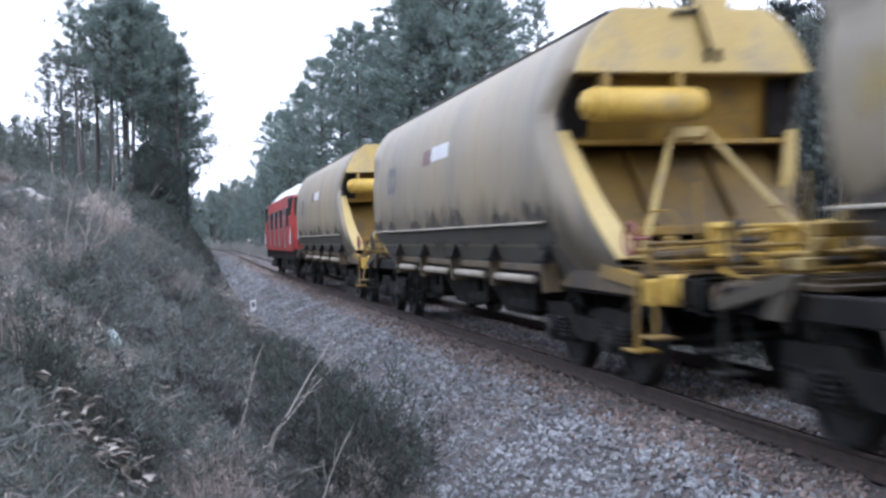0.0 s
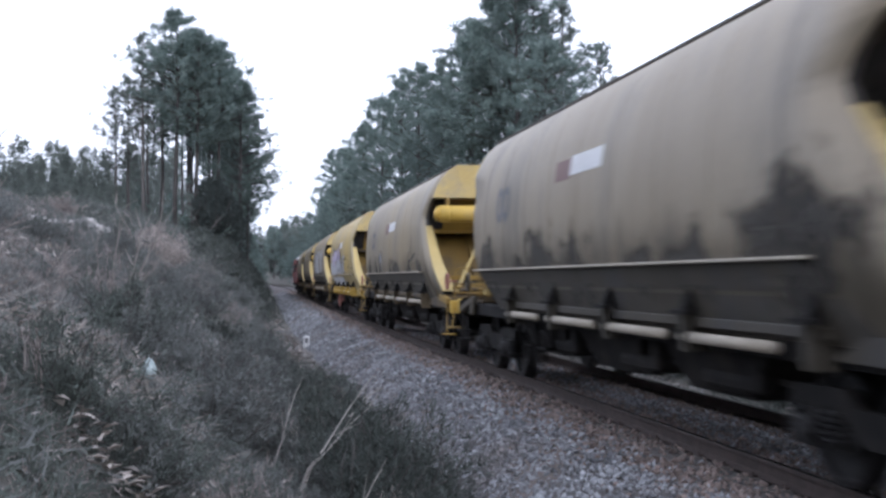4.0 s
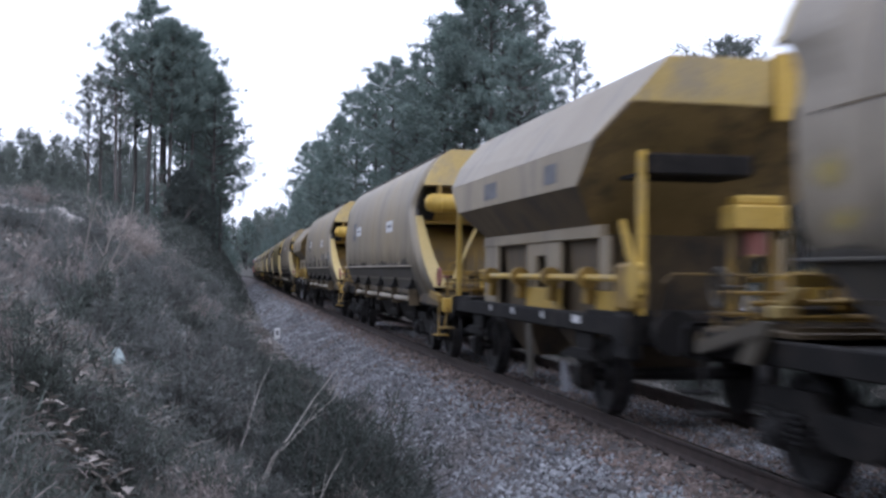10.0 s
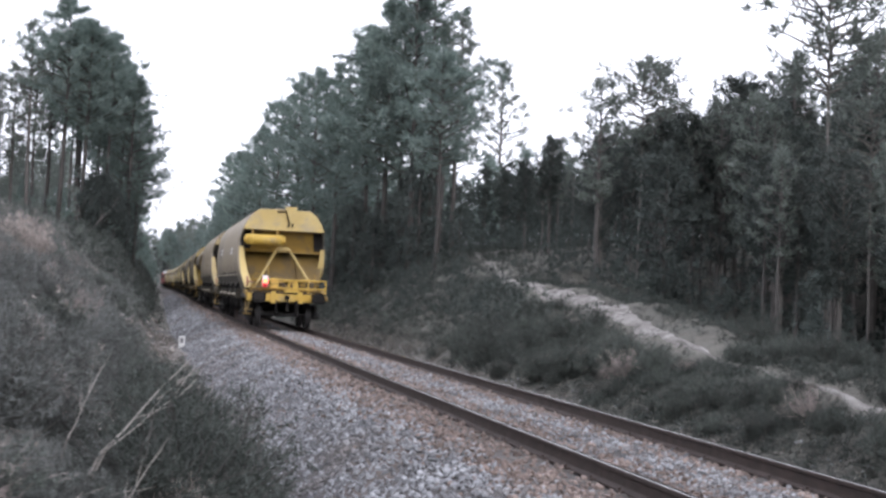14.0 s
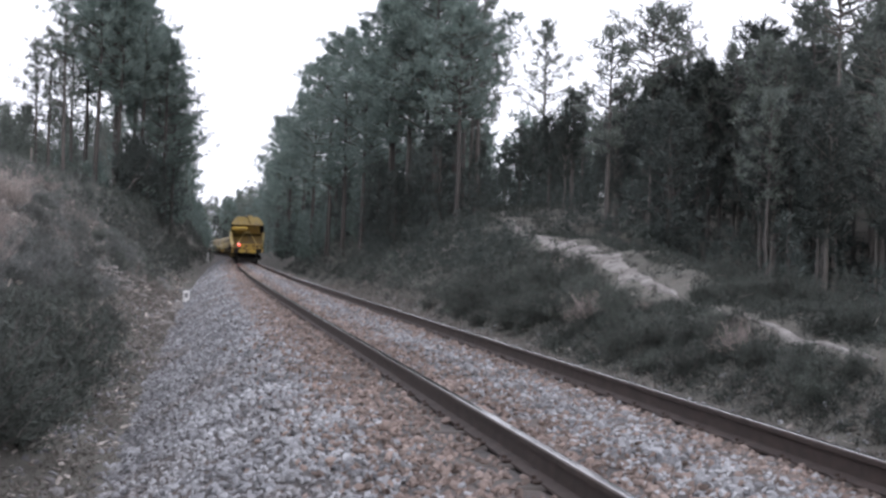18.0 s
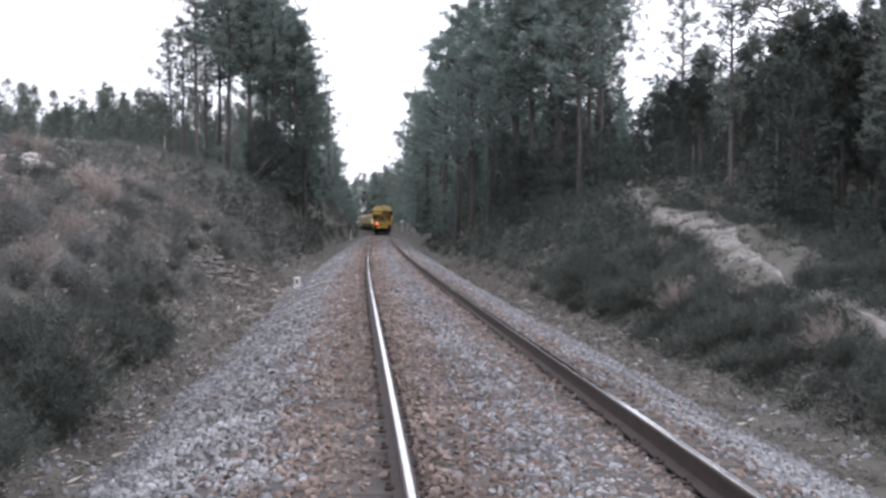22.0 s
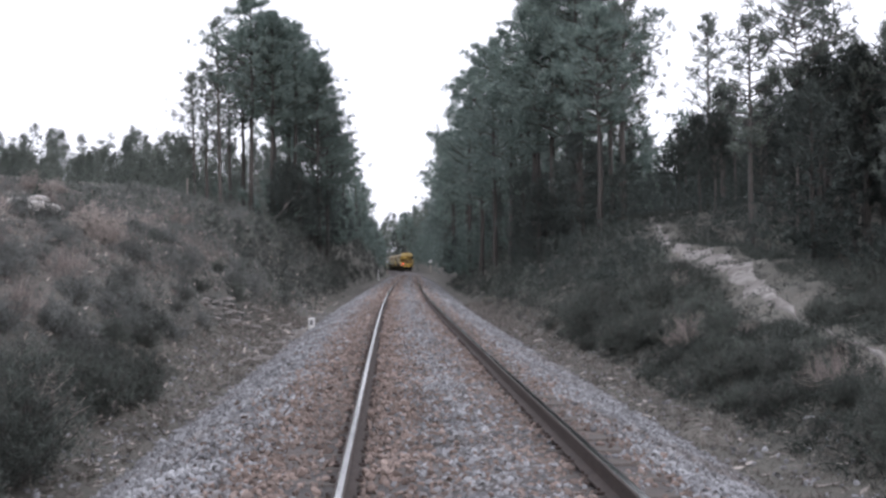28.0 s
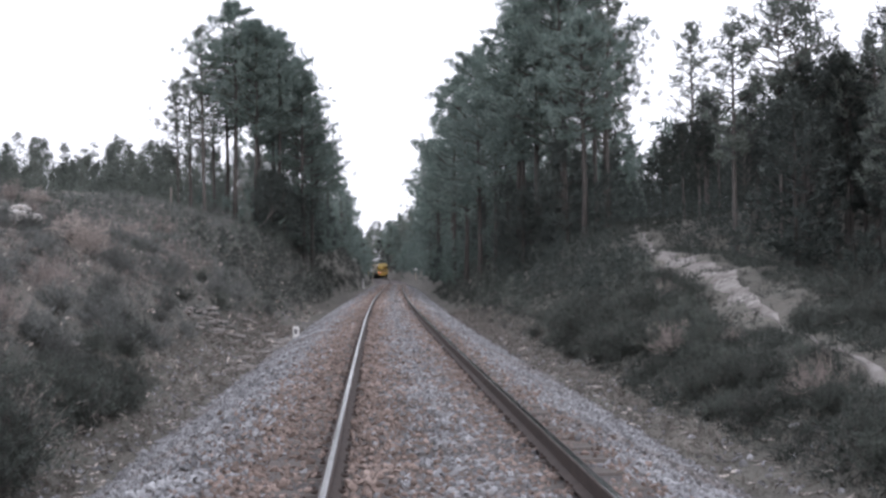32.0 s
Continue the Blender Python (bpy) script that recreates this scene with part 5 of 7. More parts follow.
def build_end(w, s, hood_mat, lamp=False, ladder=False, tank=True, bright=False):
    """The yellow end with hood, slope, braces, air tank, railing, buffers."""
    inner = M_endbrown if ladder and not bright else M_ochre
    d = Vector((0, s, 0))
    # hood: the flat upper end, closing the roof's curve
    bm = bmesh.new()
    y = s * 6.62
    zs = [3.37, 3.5, 3.62, 3.74, 3.85, 3.95, 4.03, 4.08]
    ring = [(-side_x(z) + 0.004, z) for z in zs] + [(side_x(z) - 0.004, z) for z in zs[::-1]]
    prism(bm, [(x, y, z) for x, z in ring], (0, -s * 0.9, 0))
    box(bm, (0, y + s * 0.012, 3.385), (2.78, 0.05, 0.05))
    part("end_hood", bm, hood_mat, w, "pale yellow sheet-metal end hood")
    bm = bmesh.new()
    prism(bm, [(-0.02, y, 4.2), (0.4, y, 4.2), (0.34, y, 3.8), (0.24, y, 3.62), (0.14, y, 3.62), (0.04, y, 3.8)], (0, s * 0.07, 0))
    part("filler_chute", bm, hood_mat, w, "yellow filler chute plate")
    bm = bmesh.new()
    tube(bm, (-0.28, y + s * 0.06, 4.0), (0.0, y + s * 0.06, 4.02), 0.025, 6)
    tube(bm, (0.0, y + s * 0.06, 4.08), (0.14, y + s * 0.09, 3.6), 0.022, 6)
    for x in (0.12, 0.26):
        tube(bm, (x, y + s * 0.03, 3.6), (x, y + s * 0.06, 3.48), 0.03, 6)
    part("latch_rod", bm, M_black, w)
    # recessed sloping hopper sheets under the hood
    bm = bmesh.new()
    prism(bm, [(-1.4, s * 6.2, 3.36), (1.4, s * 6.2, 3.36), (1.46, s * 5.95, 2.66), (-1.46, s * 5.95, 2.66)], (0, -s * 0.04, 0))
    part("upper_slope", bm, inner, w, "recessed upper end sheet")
    bm = bmesh.new()
    ya, yb, zb = (5.6, 6.5, 1.62) if s < 0 else (5.95, 4.9, 1.2)
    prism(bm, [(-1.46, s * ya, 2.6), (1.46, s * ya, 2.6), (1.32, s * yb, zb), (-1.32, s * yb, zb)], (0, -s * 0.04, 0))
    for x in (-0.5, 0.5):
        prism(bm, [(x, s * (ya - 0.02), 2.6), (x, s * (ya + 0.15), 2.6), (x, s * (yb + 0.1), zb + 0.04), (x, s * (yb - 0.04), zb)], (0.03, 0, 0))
    part("lower_slope", bm, M_ochre_shade if inner is M_ochre else inner, w, "recessed sloping hopper sheet")
    bm = bmesh.new()
    box(bm, (0, s * 6.02, 2.64), (2.92, 0.16, 0.06), bevel=0.01)
    part("cross_beam", bm, M_ochre if not ladder else M_endbrown, w)
    bm = bmesh.new()
    box(bm, (0, s * 6.36, 2.72), (0.46, 0.1, 0.13), bevel=0.02)
    box(bm, (0, s * 6.2, 2.66), (0.3, 0.3, 0.08), bevel=0.01)
    part("brace_bracket", bm, hood_mat, w)
    bm = bmesh.new()
    box(bm, (0, s * 6.6, 1.62), (2.6, 0.1, 0.1), bevel=0.01)
    part("lower_beam", bm, M_ochre, w)
    for k in (-1, 1):
        bm = bmesh.new()
        zs = [2.75, 2.5, 2.2, 1.9, 1.6, 1.34]
        for a, b in zip(zs, zs[1:]):
            pa, pb = (k * (side_x(a) - 0.012), s * end_y(a, s, k), a), (k * (side_x(b) - 0.012), s * end_y(b, s, k), b)
            wa, wb = 0.14 + 0.16 * (2.75 - a) / 1.4, 0.14 + 0.16 * (2.75 - b) / 1.4
            prism(bm, [pa, pb, (pb[0] - k * wb, pb[1], pb[2]), (pa[0] - k * wa, pa[1], pa[2])], (0, s * 0.02, 0.016))
        part("edge_gusset", bm, hood_mat, w, "pale yellow gusset along the swept side edge")
        bm = bmesh.new()
        zs = [3.36, 3.2, 3.05, 2.92, 2.75]
        for a, b in zip(zs, zs[1:]):
            pa, pb = (k * (side_x(a) - 0.012), s * end_y(a, s, k), a), (k * (side_x(b) - 0.012), s * end_y(b, s, k), b)
            prism(bm, [pa, pb, (pb[0] - k * 0.07, pb[1], pb[2]), (pa[0] - k * 0.07, pa[1], pa[2])], (0, s * 0.015, 0))
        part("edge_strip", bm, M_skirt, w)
        # dark sheet standing in for the shade at the side of the upper recess
        bm = bmesh.new()
        prism(bm, [(k * 1.36, s * 6.32, 3.34), (k * 1.05, s * 6.26, 3.34), (k * 1.12, s * 6.12, 2.7), (k * 1.46, s * 6.06, 2.7)], (0, -s * 0.03, 0))
        part("recess_cheek", bm, M_black, w)
        bm = bmesh.new()
        a, b = Vector((k * 0.2, s * 6.4, 2.74)), Vector((k * 0.98, s * 7.3, 1.4))
        q = (b - a).to_track_quat("Z", "Y").to_matrix()
        box(bm, (a + b) / 2, (0.06, 0.055, (b - a).length), q, 0.008)
        box(bm, b - Vector((0, 0, 0.04)), (0.18, 0.16, 0.1), None, 0.01)
        part("diagonal_brace", bm, hood_mat, w)
        # buffer
        beam = M_endbrown if s > 0 else M_yellow if lamp or bright else M_body_warm
        bm = bmesh.new()
        box(bm, (k * 0.98, s * 8.2, 1.05), (0.36, 0.2, 0.3), bevel=0.03)
        tube(bm, (k * 0.98, s * 8.3, 1.05), (k * 0.98, s * 8.66, 1.05), 0.12, 14)
        buf = part("buffer", bm, beam, w)
        bm = bmesh.new()
        box(bm, (k * 0.98, s * 8.7, 1.05), (0.46, 0.05, 0.34), bevel=0.06)
        part("buffer_head", bm, M_black, buf, "worn dark steel buffer head")
    bm = bmesh.new()
    box(bm, (-1.3, s * 7.95, 0.47), (0.26, 0.3, 0.03), bevel=0.008)
    box(bm, (-1.34, s * 7.95, 0.83), (0.02, 0.07, 0.74))
    box(bm, (-1.26, s * 8.28, 0.62), (0.26, 0.26, 0.03), bevel=0.008)
    tube(bm, (-1.3, s * 8.3, 0.62), (-1.2, s * 8.1, 1.0), 0.016, 6)
    part("footstep", bm, M_ochre if s < 0 else M_black, w)
    bm = bmesh.new()
    box(bm, (0, s * 7.3, 1.2), (2.46, 1.4, 0.04))
    for y in (6.8, 7.3, 7.8):
        box(bm, (0, s * y, 1.24), (2.4, 0.06, 0.05))
    part("end_platform", bm, M_endbrown, w, "grimy brown end platform")
    bm = bmesh.new()
    for x in (-1.2, -0.86, -0.5):
        tube(bm, (x, s * 8.04, 1.2), (x, s * 8.04, 1.5), 0.018, 6)
    tube(bm, (-1.25, s * 8.04, 1.5), (-0.3, s * 8.04, 1.5), 0.018, 6)
    tube(bm, (-1.25, s * 8.04, 1.32), (1.3, s * 8.04, 1.3), 0.016, 6)
    for x, h in ((-0.62, 2.1), (-0.2, 1.75), (0.5, 1.7), (0.95, 1.85)):
        tube(bm, (x, s * 7.85, 1.2), (x, s * 7.85, h), 0.02, 6)
    part("side_railing", bm, M_ochre, w)
    bm = bmesh.new()
    box(bm, (0.85, s * 7.7, 1.4), (0.3, 0.25, 0.36), bevel=0.03)
    tube(bm, (-1.0, s * 7.6, 1.36), (0.7, s * 7.6, 1.42), 0.05, 8)
    tube(bm, (-0.1, s * 7.2, 1.45), (-0.1, s * 7.9, 1.45), 0.1, 10)
    part("brake_cylinder", bm, M_endbrown, w)
    bm = bmesh.new()
    box(bm, (0, s * 8.05, 1.03), (2.6, 0.14, 0.26), bevel=0.02)
    for x in (-0.45, 0.45):
        box(bm, (x, s * 8.13, 1.05), (0.16, 0.06, 0.4))
    part("buffer_beam", bm, M_black if s > 0 else M_yellow if lamp or bright else M_body_warm, w)
    bm = bmesh.new()
    box(bm, (0, s * 8.25, 1.05), (0.12, 0.35, 0.14), bevel=0.02)
    tube(bm, (0, s * 8.4, 1.08), (0, s * 8.42, 0.6), 0.035, 8)
    tube(bm, (0.3, s * 8.15, 0.95), (0.32, s * 8.3, 0.5), 0.025, 8)
    part("screw_coupling", bm, M_black, w)
    if tank:
        bm = bmesh.new()
        f = 1 if s < 0 else -1  # the tank sits at the swept-out corner of its end
        tube(bm, (-1.28 * f, s * 6.72, 3.0), (-0.08 * f, s * 6.72, 3.0), 0.185, 20)
        for x, r in ((-1.32, 0.16), (-0.04, 0.16), (-1.36, 0.1), (0.0, 0.1)):
            tube(bm, (f * x - 0.03, s * 6.72, 3.0), (f * x + 0.03, s * 6.72, 3.0), r, 16)
        tank_body = part("air_tank", bm, M_yellow, w, "bright yellow cylindrical air tank", True)
        for x in (-1.1, -0.25):
            bm = bmesh.new()
            tube(bm, (f * x - 0.025, s * 6.72, 3.0), (f * x + 0.025, s * 6.72, 3.0), 0.191, 20)
            part("tank_strap", bm, M_yellow, tank_body, "", True)
            bm = bmesh.new()
            box(bm, (f * x, s * 6.6, 3.2), (0.06, 0.3, 0.3))
            part("tank_hanger", bm, M_ochre, tank_body)
    bm = bmesh.new()
    for x in (0.06, 0.72, 1.3):
        tube(bm, (x, s * 8.06, 1.2), (x, s * 8.06, 1.66), 0.024, 6)
    for z in (1.36, 1.64):
        tube(bm, (-0.6, s * 8.06, z), (1.32, s * 8.06, z), 0.022, 6)
    part("end_railing", bm, M_yellow, w)
    bm = bmesh.new()
    box(bm, (-0.42, s * 7.95, 1.52), (0.26, 0.2, 0.34), bevel=0.02)
    box(bm, (0.3, s * 7.9, 1.46), (0.16, 0.2, 0.4), bevel=0.02)
    tube(bm, (-0.3, s * 7.95, 1.56), (0.75, s * 7.95, 1.66), 0.03, 6)
    box(bm, (0.16, s * 8.14, 1.26), (0.5, 0.1, 0.08), bevel=0.01)
    part("brake_gear", bm, M_yellow, w)
    bm = bmesh.new()
    pts = [(-1.12, s * 7.7, 1.25), (-1.12, s * 7.7, 1.72), (-1.05, s * 7.72, 1.82), (-0.9, s * 7.8, 1.82), (-0.84, s * 7.85, 1.72), (-0.84, s * 7.85, 1.25)]
    for a, b in zip(pts, pts[1:]):
        tube(bm, a, b, 0.011, 6)
    part("handrail", bm, M_ochre, w)
    # pipes and levers over the platform
    bm = bmesh.new()
    for x, z, yy in ((-0.75, 1.5, 7.45), (-0.3, 1.42, 7.55), (0.2, 1.52, 7.4), (0.62, 1.46, 7.6)):
        tube(bm, (x, s * yy, 1.2), (x, s * yy, z + 0.2), 0.018, 6)
        box(bm, (x, s * yy, z), (0.14, 0.1, 0.12), bevel=0.015)
    tube(bm, (-1.15, s * 7.5, 1.42), (1.15, s * 7.5, 1.48), 0.024, 8)
    tube(bm, (-0.9, s * 7.85, 1.3), (0.9, s * 7.85, 1.3), 0.03, 8)
    part("brake_rigging", bm, M_ochre if not ladder else M_endbrown, w)
    # platform brackets on the long side
    for k in (-1, 1):
        q = -k * s
        bm = bmesh.new()
        if q > 0:
            prism(bm, [(k * 1.3, s * 8.0, 0.98), (k * 1.3, s * 8.0, 1.08), (k * 1.3, s * 6.95, 1.3), (k * 1.3, s * 6.85, 1.2)], (k * 0.1, 0, 0))
            prism(bm, [(k * 1.32, s * 6.98, 1.3), (k * 1.32, s * 6.72, 1.3), (k * 1.32, s * 6.98, 0.96), (k * 1.32, s * 7.24, 0.96)], (k * 0.06, 0, 0))
        else:
            prism(bm, [(k * 1.28, s * 8.02, 1.08), (k * 1.28, s * 8.02, 1.2), (k * 1.28, s * 7.1, 1.3), (k * 1.28, s * 7.0, 1.16)], (k * 0.08, 0, 0))
        part("platform_bracket", bm, M_body if s > 0 else M_ochre if lamp or bright else M_body_warm, w)
    bm = bmesh.new()
    hoop(bm, (-1.3, s * 7.75, 1.55), 0.16, 0.022)
    tube(bm, (-1.3, s * 7.75, 1.4), (-1.3, s * 7.75, 1.7), 0.015, 5)
    tube(bm, (-1.3, s * 7.75, 1.55), (-1.1, s * 7.75, 1.55), 0.02, 5)
    part("end_handwheel", bm, M_redpart if s < 0 else M_skirt, w)
    for x, z in ((0.35, 0.45), (-0.35, 0.5)):
        bm = bmesh.new()
        pts = [(x, s * 8.15, 0.95), (x * 1.05, s * 8.3, 0.75), (x, s * 8.3, z), (x * 0.8, s * 8.2, z + 0.08)]
        for a, b in zip(pts, pts[1:]):
            tube(bm, a, b, 0.024, 6)
        part("air_hose", bm, M_black, w)
    if ladder:
        bm = bmesh.new()
        for x in (0.72, 1.05):
            tube(bm, (x, s * 6.72, 4.1), (x, s * 7.3, 1.3), 0.022, 6)
        for i in range(8):
            q = i / 8
            tube(bm, (0.72, s * (6.72 + 0.58 * q), 4.1 - 2.8 * q), (1.05, s * (6.72 + 0.58 * q), 4.1 - 2.8 * q), 0.014, 6)
        part("ladder", bm, M_hood_dirty if not bright else M_yellow, w)
        bm = bmesh.new()
        box(bm, (-0.32, s * 6.68, 4.0), (0.24, 0.16, 0.5), bevel=0.03)
        box(bm, (-0.32, s * 6.74, 4.22), (0.42, 0.26, 0.1), bevel=0.02)
        tube(bm, (-0.32, s * 6.76, 3.9), (-0.32, s * 6.62, 2.75), 0.035, 8)
        tube(bm, (-0.2, s * 6.76, 3.8), (-0.2, s * 6.7, 3.1), 0.02, 6)
        box(bm, (-0.32, s * 6.72, 3.36), (0.22, 0.12, 0.3), bevel=0.02)
        part("unloading_gear", bm, M_hood_dirty, w, "grimy ochre gearing down the end")
        bm = bmesh.new()
        for x in (-0.5, 0.1):
            tube(bm, (x, s * 7.95, 1.25), (x, s * 7.95, 2.42), 0.018, 6)
        tube(bm, (-0.5, s * 7.95, 2.42), (1.3, s * 7.95, 2.42), 0.02, 6)
        tube(bm, (-0.5, s * 7.95, 1.85), (1.3, s * 7.95, 1.85), 0.016, 6)
        tube(bm, (1.3, s * 7.95, 1.25), (1.3, s * 7.95, 2.42), 0.018, 6)
        part("platform_cage", bm, M_hood_dirty if not bright else M_ochre, w)
    if lamp:
        bm = bmesh.new()
        box(bm, (-0.74, s * 8.16, 1.56), (0.19, 0.05, 0.4), bevel=0.02)
        board = part("tail_lamp", bm, M_lampwhite, w, "white and red tail lamp board, lit")
        bm = bmesh.new()
        box(bm, (-0.74, s * 8.19, 1.43), (0.17, 0.02, 0.13), bevel=0.004)
        part("red_reflector", bm, M_redlamp, board)
        bm = bmesh.new()
        tube(bm, (-0.74, s * 8.185, 1.58), (-0.74, s * 8.225, 1.58), 0.06, 16)
        part("red_light", bm, M_tail, board, "glowing orange-red tail light")


def build_grain_wagon(body, ledge_mat, name="grain_hopper_wagon", label="", **kw):
    w = empty(name, label, "railway wagon", "wagons of the goods train")
    rear = {k: v for k, v in kw.items() if k in ("lamp", "ladder", "tank", "bright")}
    for s in (-1, 1):
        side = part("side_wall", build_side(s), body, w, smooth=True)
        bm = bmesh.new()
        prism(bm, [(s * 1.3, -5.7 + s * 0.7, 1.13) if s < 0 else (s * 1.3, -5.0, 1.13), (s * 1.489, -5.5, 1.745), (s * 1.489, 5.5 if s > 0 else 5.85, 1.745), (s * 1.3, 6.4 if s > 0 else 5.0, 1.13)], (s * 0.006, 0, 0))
        part("lower_side", bm, M_skirt if ledge_mat is not M_yellow else body, w, "dark olive-brown lower side panel")
        for q in (-5.2, -3.9, -2.6, -1.3, 0.0, 1.3, 2.6, 3.9, 5.2):
            bm = bmesh.new()
            zs = np.linspace(1.8, 3.98, 12)
            rows = [[bm.verts.new((s * (side_x(z) + d), q + e, z)) for e, d in ((-0.03, 0.0), (-0.012, 0.006), (0.012, 0.006), (0.03, 0.0))] for z in zs]
            for a, b in zip(rows, rows[1:]):
                for c in range(3):
                    f4 = (a[c], a[c + 1], b[c + 1], b[c])
                    bm.faces.new(f4 if s > 0 else f4[::-1])
            part("panel_seam", bm, M_seam if body is M_body else body, w, smooth=True)
        bm = bmesh.new()
        box(bm, (s * 1.51, 0.22, 1.755), (0.09, 11.7, 0.03), bevel=0.008)
        part("side_ledge", bm, M_pipe if ledge_mat is M_yellow else ledge_mat, w)
        strap = M_yellow if ledge_mat is M_yellow else M_endbrown if kw.get("bright") else M_skirt
        for y in (-5.6, -3.3, -1.0, 1.3, 3.6):
            bm = bmesh.new()
            prism(bm, [(s * 1.36, y, 1.52), (s * 1.44, y, 1.5), (s * 1.53, y, 1.3), (s * 1.36, y, 1.3)], (0, 0.09, 0))
            box(bm, (s * 1.5, y + 0.045, 1.3), (0.12, 0.34, 0.04))
            part("bracket_gusset", bm, M_black, w)
            bm = bmesh.new()
            prism(bm, [(s * 1.36, y, 1.28), (s * 1.52, y, 1.28), (s * 1.5, y, 0.94), (s * 1.22, y, 0.94)], (0, 0.08, 0))
            part("outlet_bracket", bm, strap, w)
        bm = bmesh.new()
        box(bm, (s * 1.38, -0.9, 1.21), (0.06, 9.6, 0.09), bevel=0.01)
        part("lower_rail", bm, strap, w)
        for y0, y1 in ((2.2, 3.9), (-0.4, 1.6), (-2.65, -0.8), (-4.95, -3.1)):
            bm = bmesh.new()
            tube(bm, (s * 1.43, y0, 1.07), (s * 1.43, y1, 1.07), 0.052, 12)
            part("discharge_tube", bm, M_yellow if ledge_mat is M_yellow else M_pipe, w, "dusty discharge tube", True)
        bm = bmesh.new()
        box(bm, (s * 1.22, 0, 1.06), (0.12, 16.0, 0.2), bevel=0.015)
        part("solebar", bm, M_black if ledge_mat is not M_yellow else M_yellow, w)
        bm = bmesh.new()
        prism(bm, [(s * 1.28, s * 7.9, 1.0), (s * 1.28, s * 7.9, 1.16), (s * 1.28, s * 6.2, 1.24), (s * 1.28, s * 5.6, 1.02)], (s * 0.05, 0, 0))
        part("end_strut", bm, strap, w)
        for y in (3.2, 2.4):
            bm = bmesh.new()
            hoop(bm, (s * 1.3, y, 0.62), 0.24, 0.02)
            tube(bm, (s * 1.3, y - 0.22, 0.62), (s * 1.3, y + 0.22, 0.62), 0.015, 5)
            tube(bm, (s * 1.1, y, 0.62), (s * 1.32, y, 0.62), 0.03, 6)
            tube(bm, (s * 1.15, y, 0.6), (s * 1.15, y, 1.0), 0.03, 6)
            part("brake_handwheel", bm, M_redpart if ledge_mat is M_yellow else M_black, w)
    # hopper bottoms between the bogies
    for y in (-3.0, 0.0, 3.0):
        bm = bmesh.new()
        loft(bm, [[(-1.2, y - 1.4, 1.15), (1.2, y - 1.4, 1.15), (1.2, y + 1.4, 1.15), (-1.2, y + 1.4, 1.15)], [(-1.0, y - 0.75, 0.52), (1.0, y - 0.75, 0.52), (1.0, y + 0.75, 0.52), (-1.0, y + 0.75, 0.52)]])
        part("discharge_hopper", bm, M_black, w)
    bm = bmesh.new()
    box(bm, (0, 0, 4.065), (2 * side_x(4.08) + 0.02, 13.1, 0.05), bevel=0.01)
    part("roof", bm, body, w)
    for s in (-1, 1):
        bm = bmesh.new()
        box(bm, (s * (side_x(4.03) + 0.012), 0, 4.035), (0.05, 13.1, 0.045), bevel=0.008)
        part("roof_edge", bm, M_skirt if ledge_mat is not M_yellow else body, w, "grimy roof edge strip")
    bm = bmesh.new()
    box(bm, (0, 0, 4.1), (0.66, 12.9, 0.04), bevel=0.01)
    for y in (-4.5, -1.5, 1.5, 4.5):
        box(bm, (0, y, 4.13), (0.5, 2.2, 0.06), bevel=0.02)
    for k in (-1, 1):
        tube(bm, (k * 0.86, -6.5, 4.055), (k * 0.86, 6.5, 4.055), 0.03, 6)
    part("roof_walkway", bm, body, w)
    bm = bmesh.new()
    box(bm, (0, 0, 1.0), (0.4, 16.0, 0.3), bevel=0.02)
    box(bm, (0, 0, 1.1), (2.3, 15.4, 0.06))
    part("centre_sill", bm, M_black, w)
    bm = bmesh.new()
    tube(bm, (-0.95, -4.9, 0.72), (-0.95, 4.9, 0.72), 0.03, 6)
    part("brake_pipe", bm, M_black, w)
    for y in (-3.9, -1.5, 1.5):
        bm = bmesh.new()
        box(bm, (-1.02, y, 0.78), (0.2, 0.3, 0.34), bevel=0.03)
        tube(bm, (-1.0, y + 0.1, 0.66), (-1.0, y + 1.1, 0.66), 0.11, 10)
        part("brake_cylinder", bm, M_black, w)
    for y in (-6.0, 6.0):
        build_bogie(w, y)
    build_end(w, -1, M_hood if kw.get("bright") or kw.get("lamp") else M_hood_dirty, **rear)
    build_end(w, 1, M_hood)
    return w


def side_panel(w, name, y0, y1, z0, z1, mat, label="", off=0.006, side=-1):
    """A thin plate that follows the curve of the side."""
    bm = bmesh.new()
    zs = np.linspace(z0, z1, max(4, int((z1 - z0) / 0.06)))
    rows = [[bm.verts.new((side * (side_x(z) + off), y, z)) for y in (y0, y1)] for z in zs]
    for a, b in zip(rows, rows[1:]):
        bm.faces.new((a[0], a[1], b[1], b[0]))
    return part(name, bm, mat, w, label)


def side_shape(w, name, pts, mat, label="", off=0.008, side=-1):
    """A painted outline (y, z) laid on the curved side."""
    bm = bmesh.new()
    bm.faces.new([bm.verts.new((0, y, z)) for y, z in pts])
    z = min(p[1] for p in pts) // 0.12 * 0.12
    while z < max(p[1] for p in pts):
        bmesh.ops.bisect_plane(bm, geom=bm.verts[:] + bm.edges[:] + bm.faces[:], plane_co=(0, 0, z), plane_no=(0, 0, 1))
        z += 0.12
    for v in bm.verts:
        v.co.x = side * (side_x(v.co.z) + off)
    bmesh.ops.triangulate(bm, faces=bm.faces[:])
    return part(name, bm, mat, w, label)


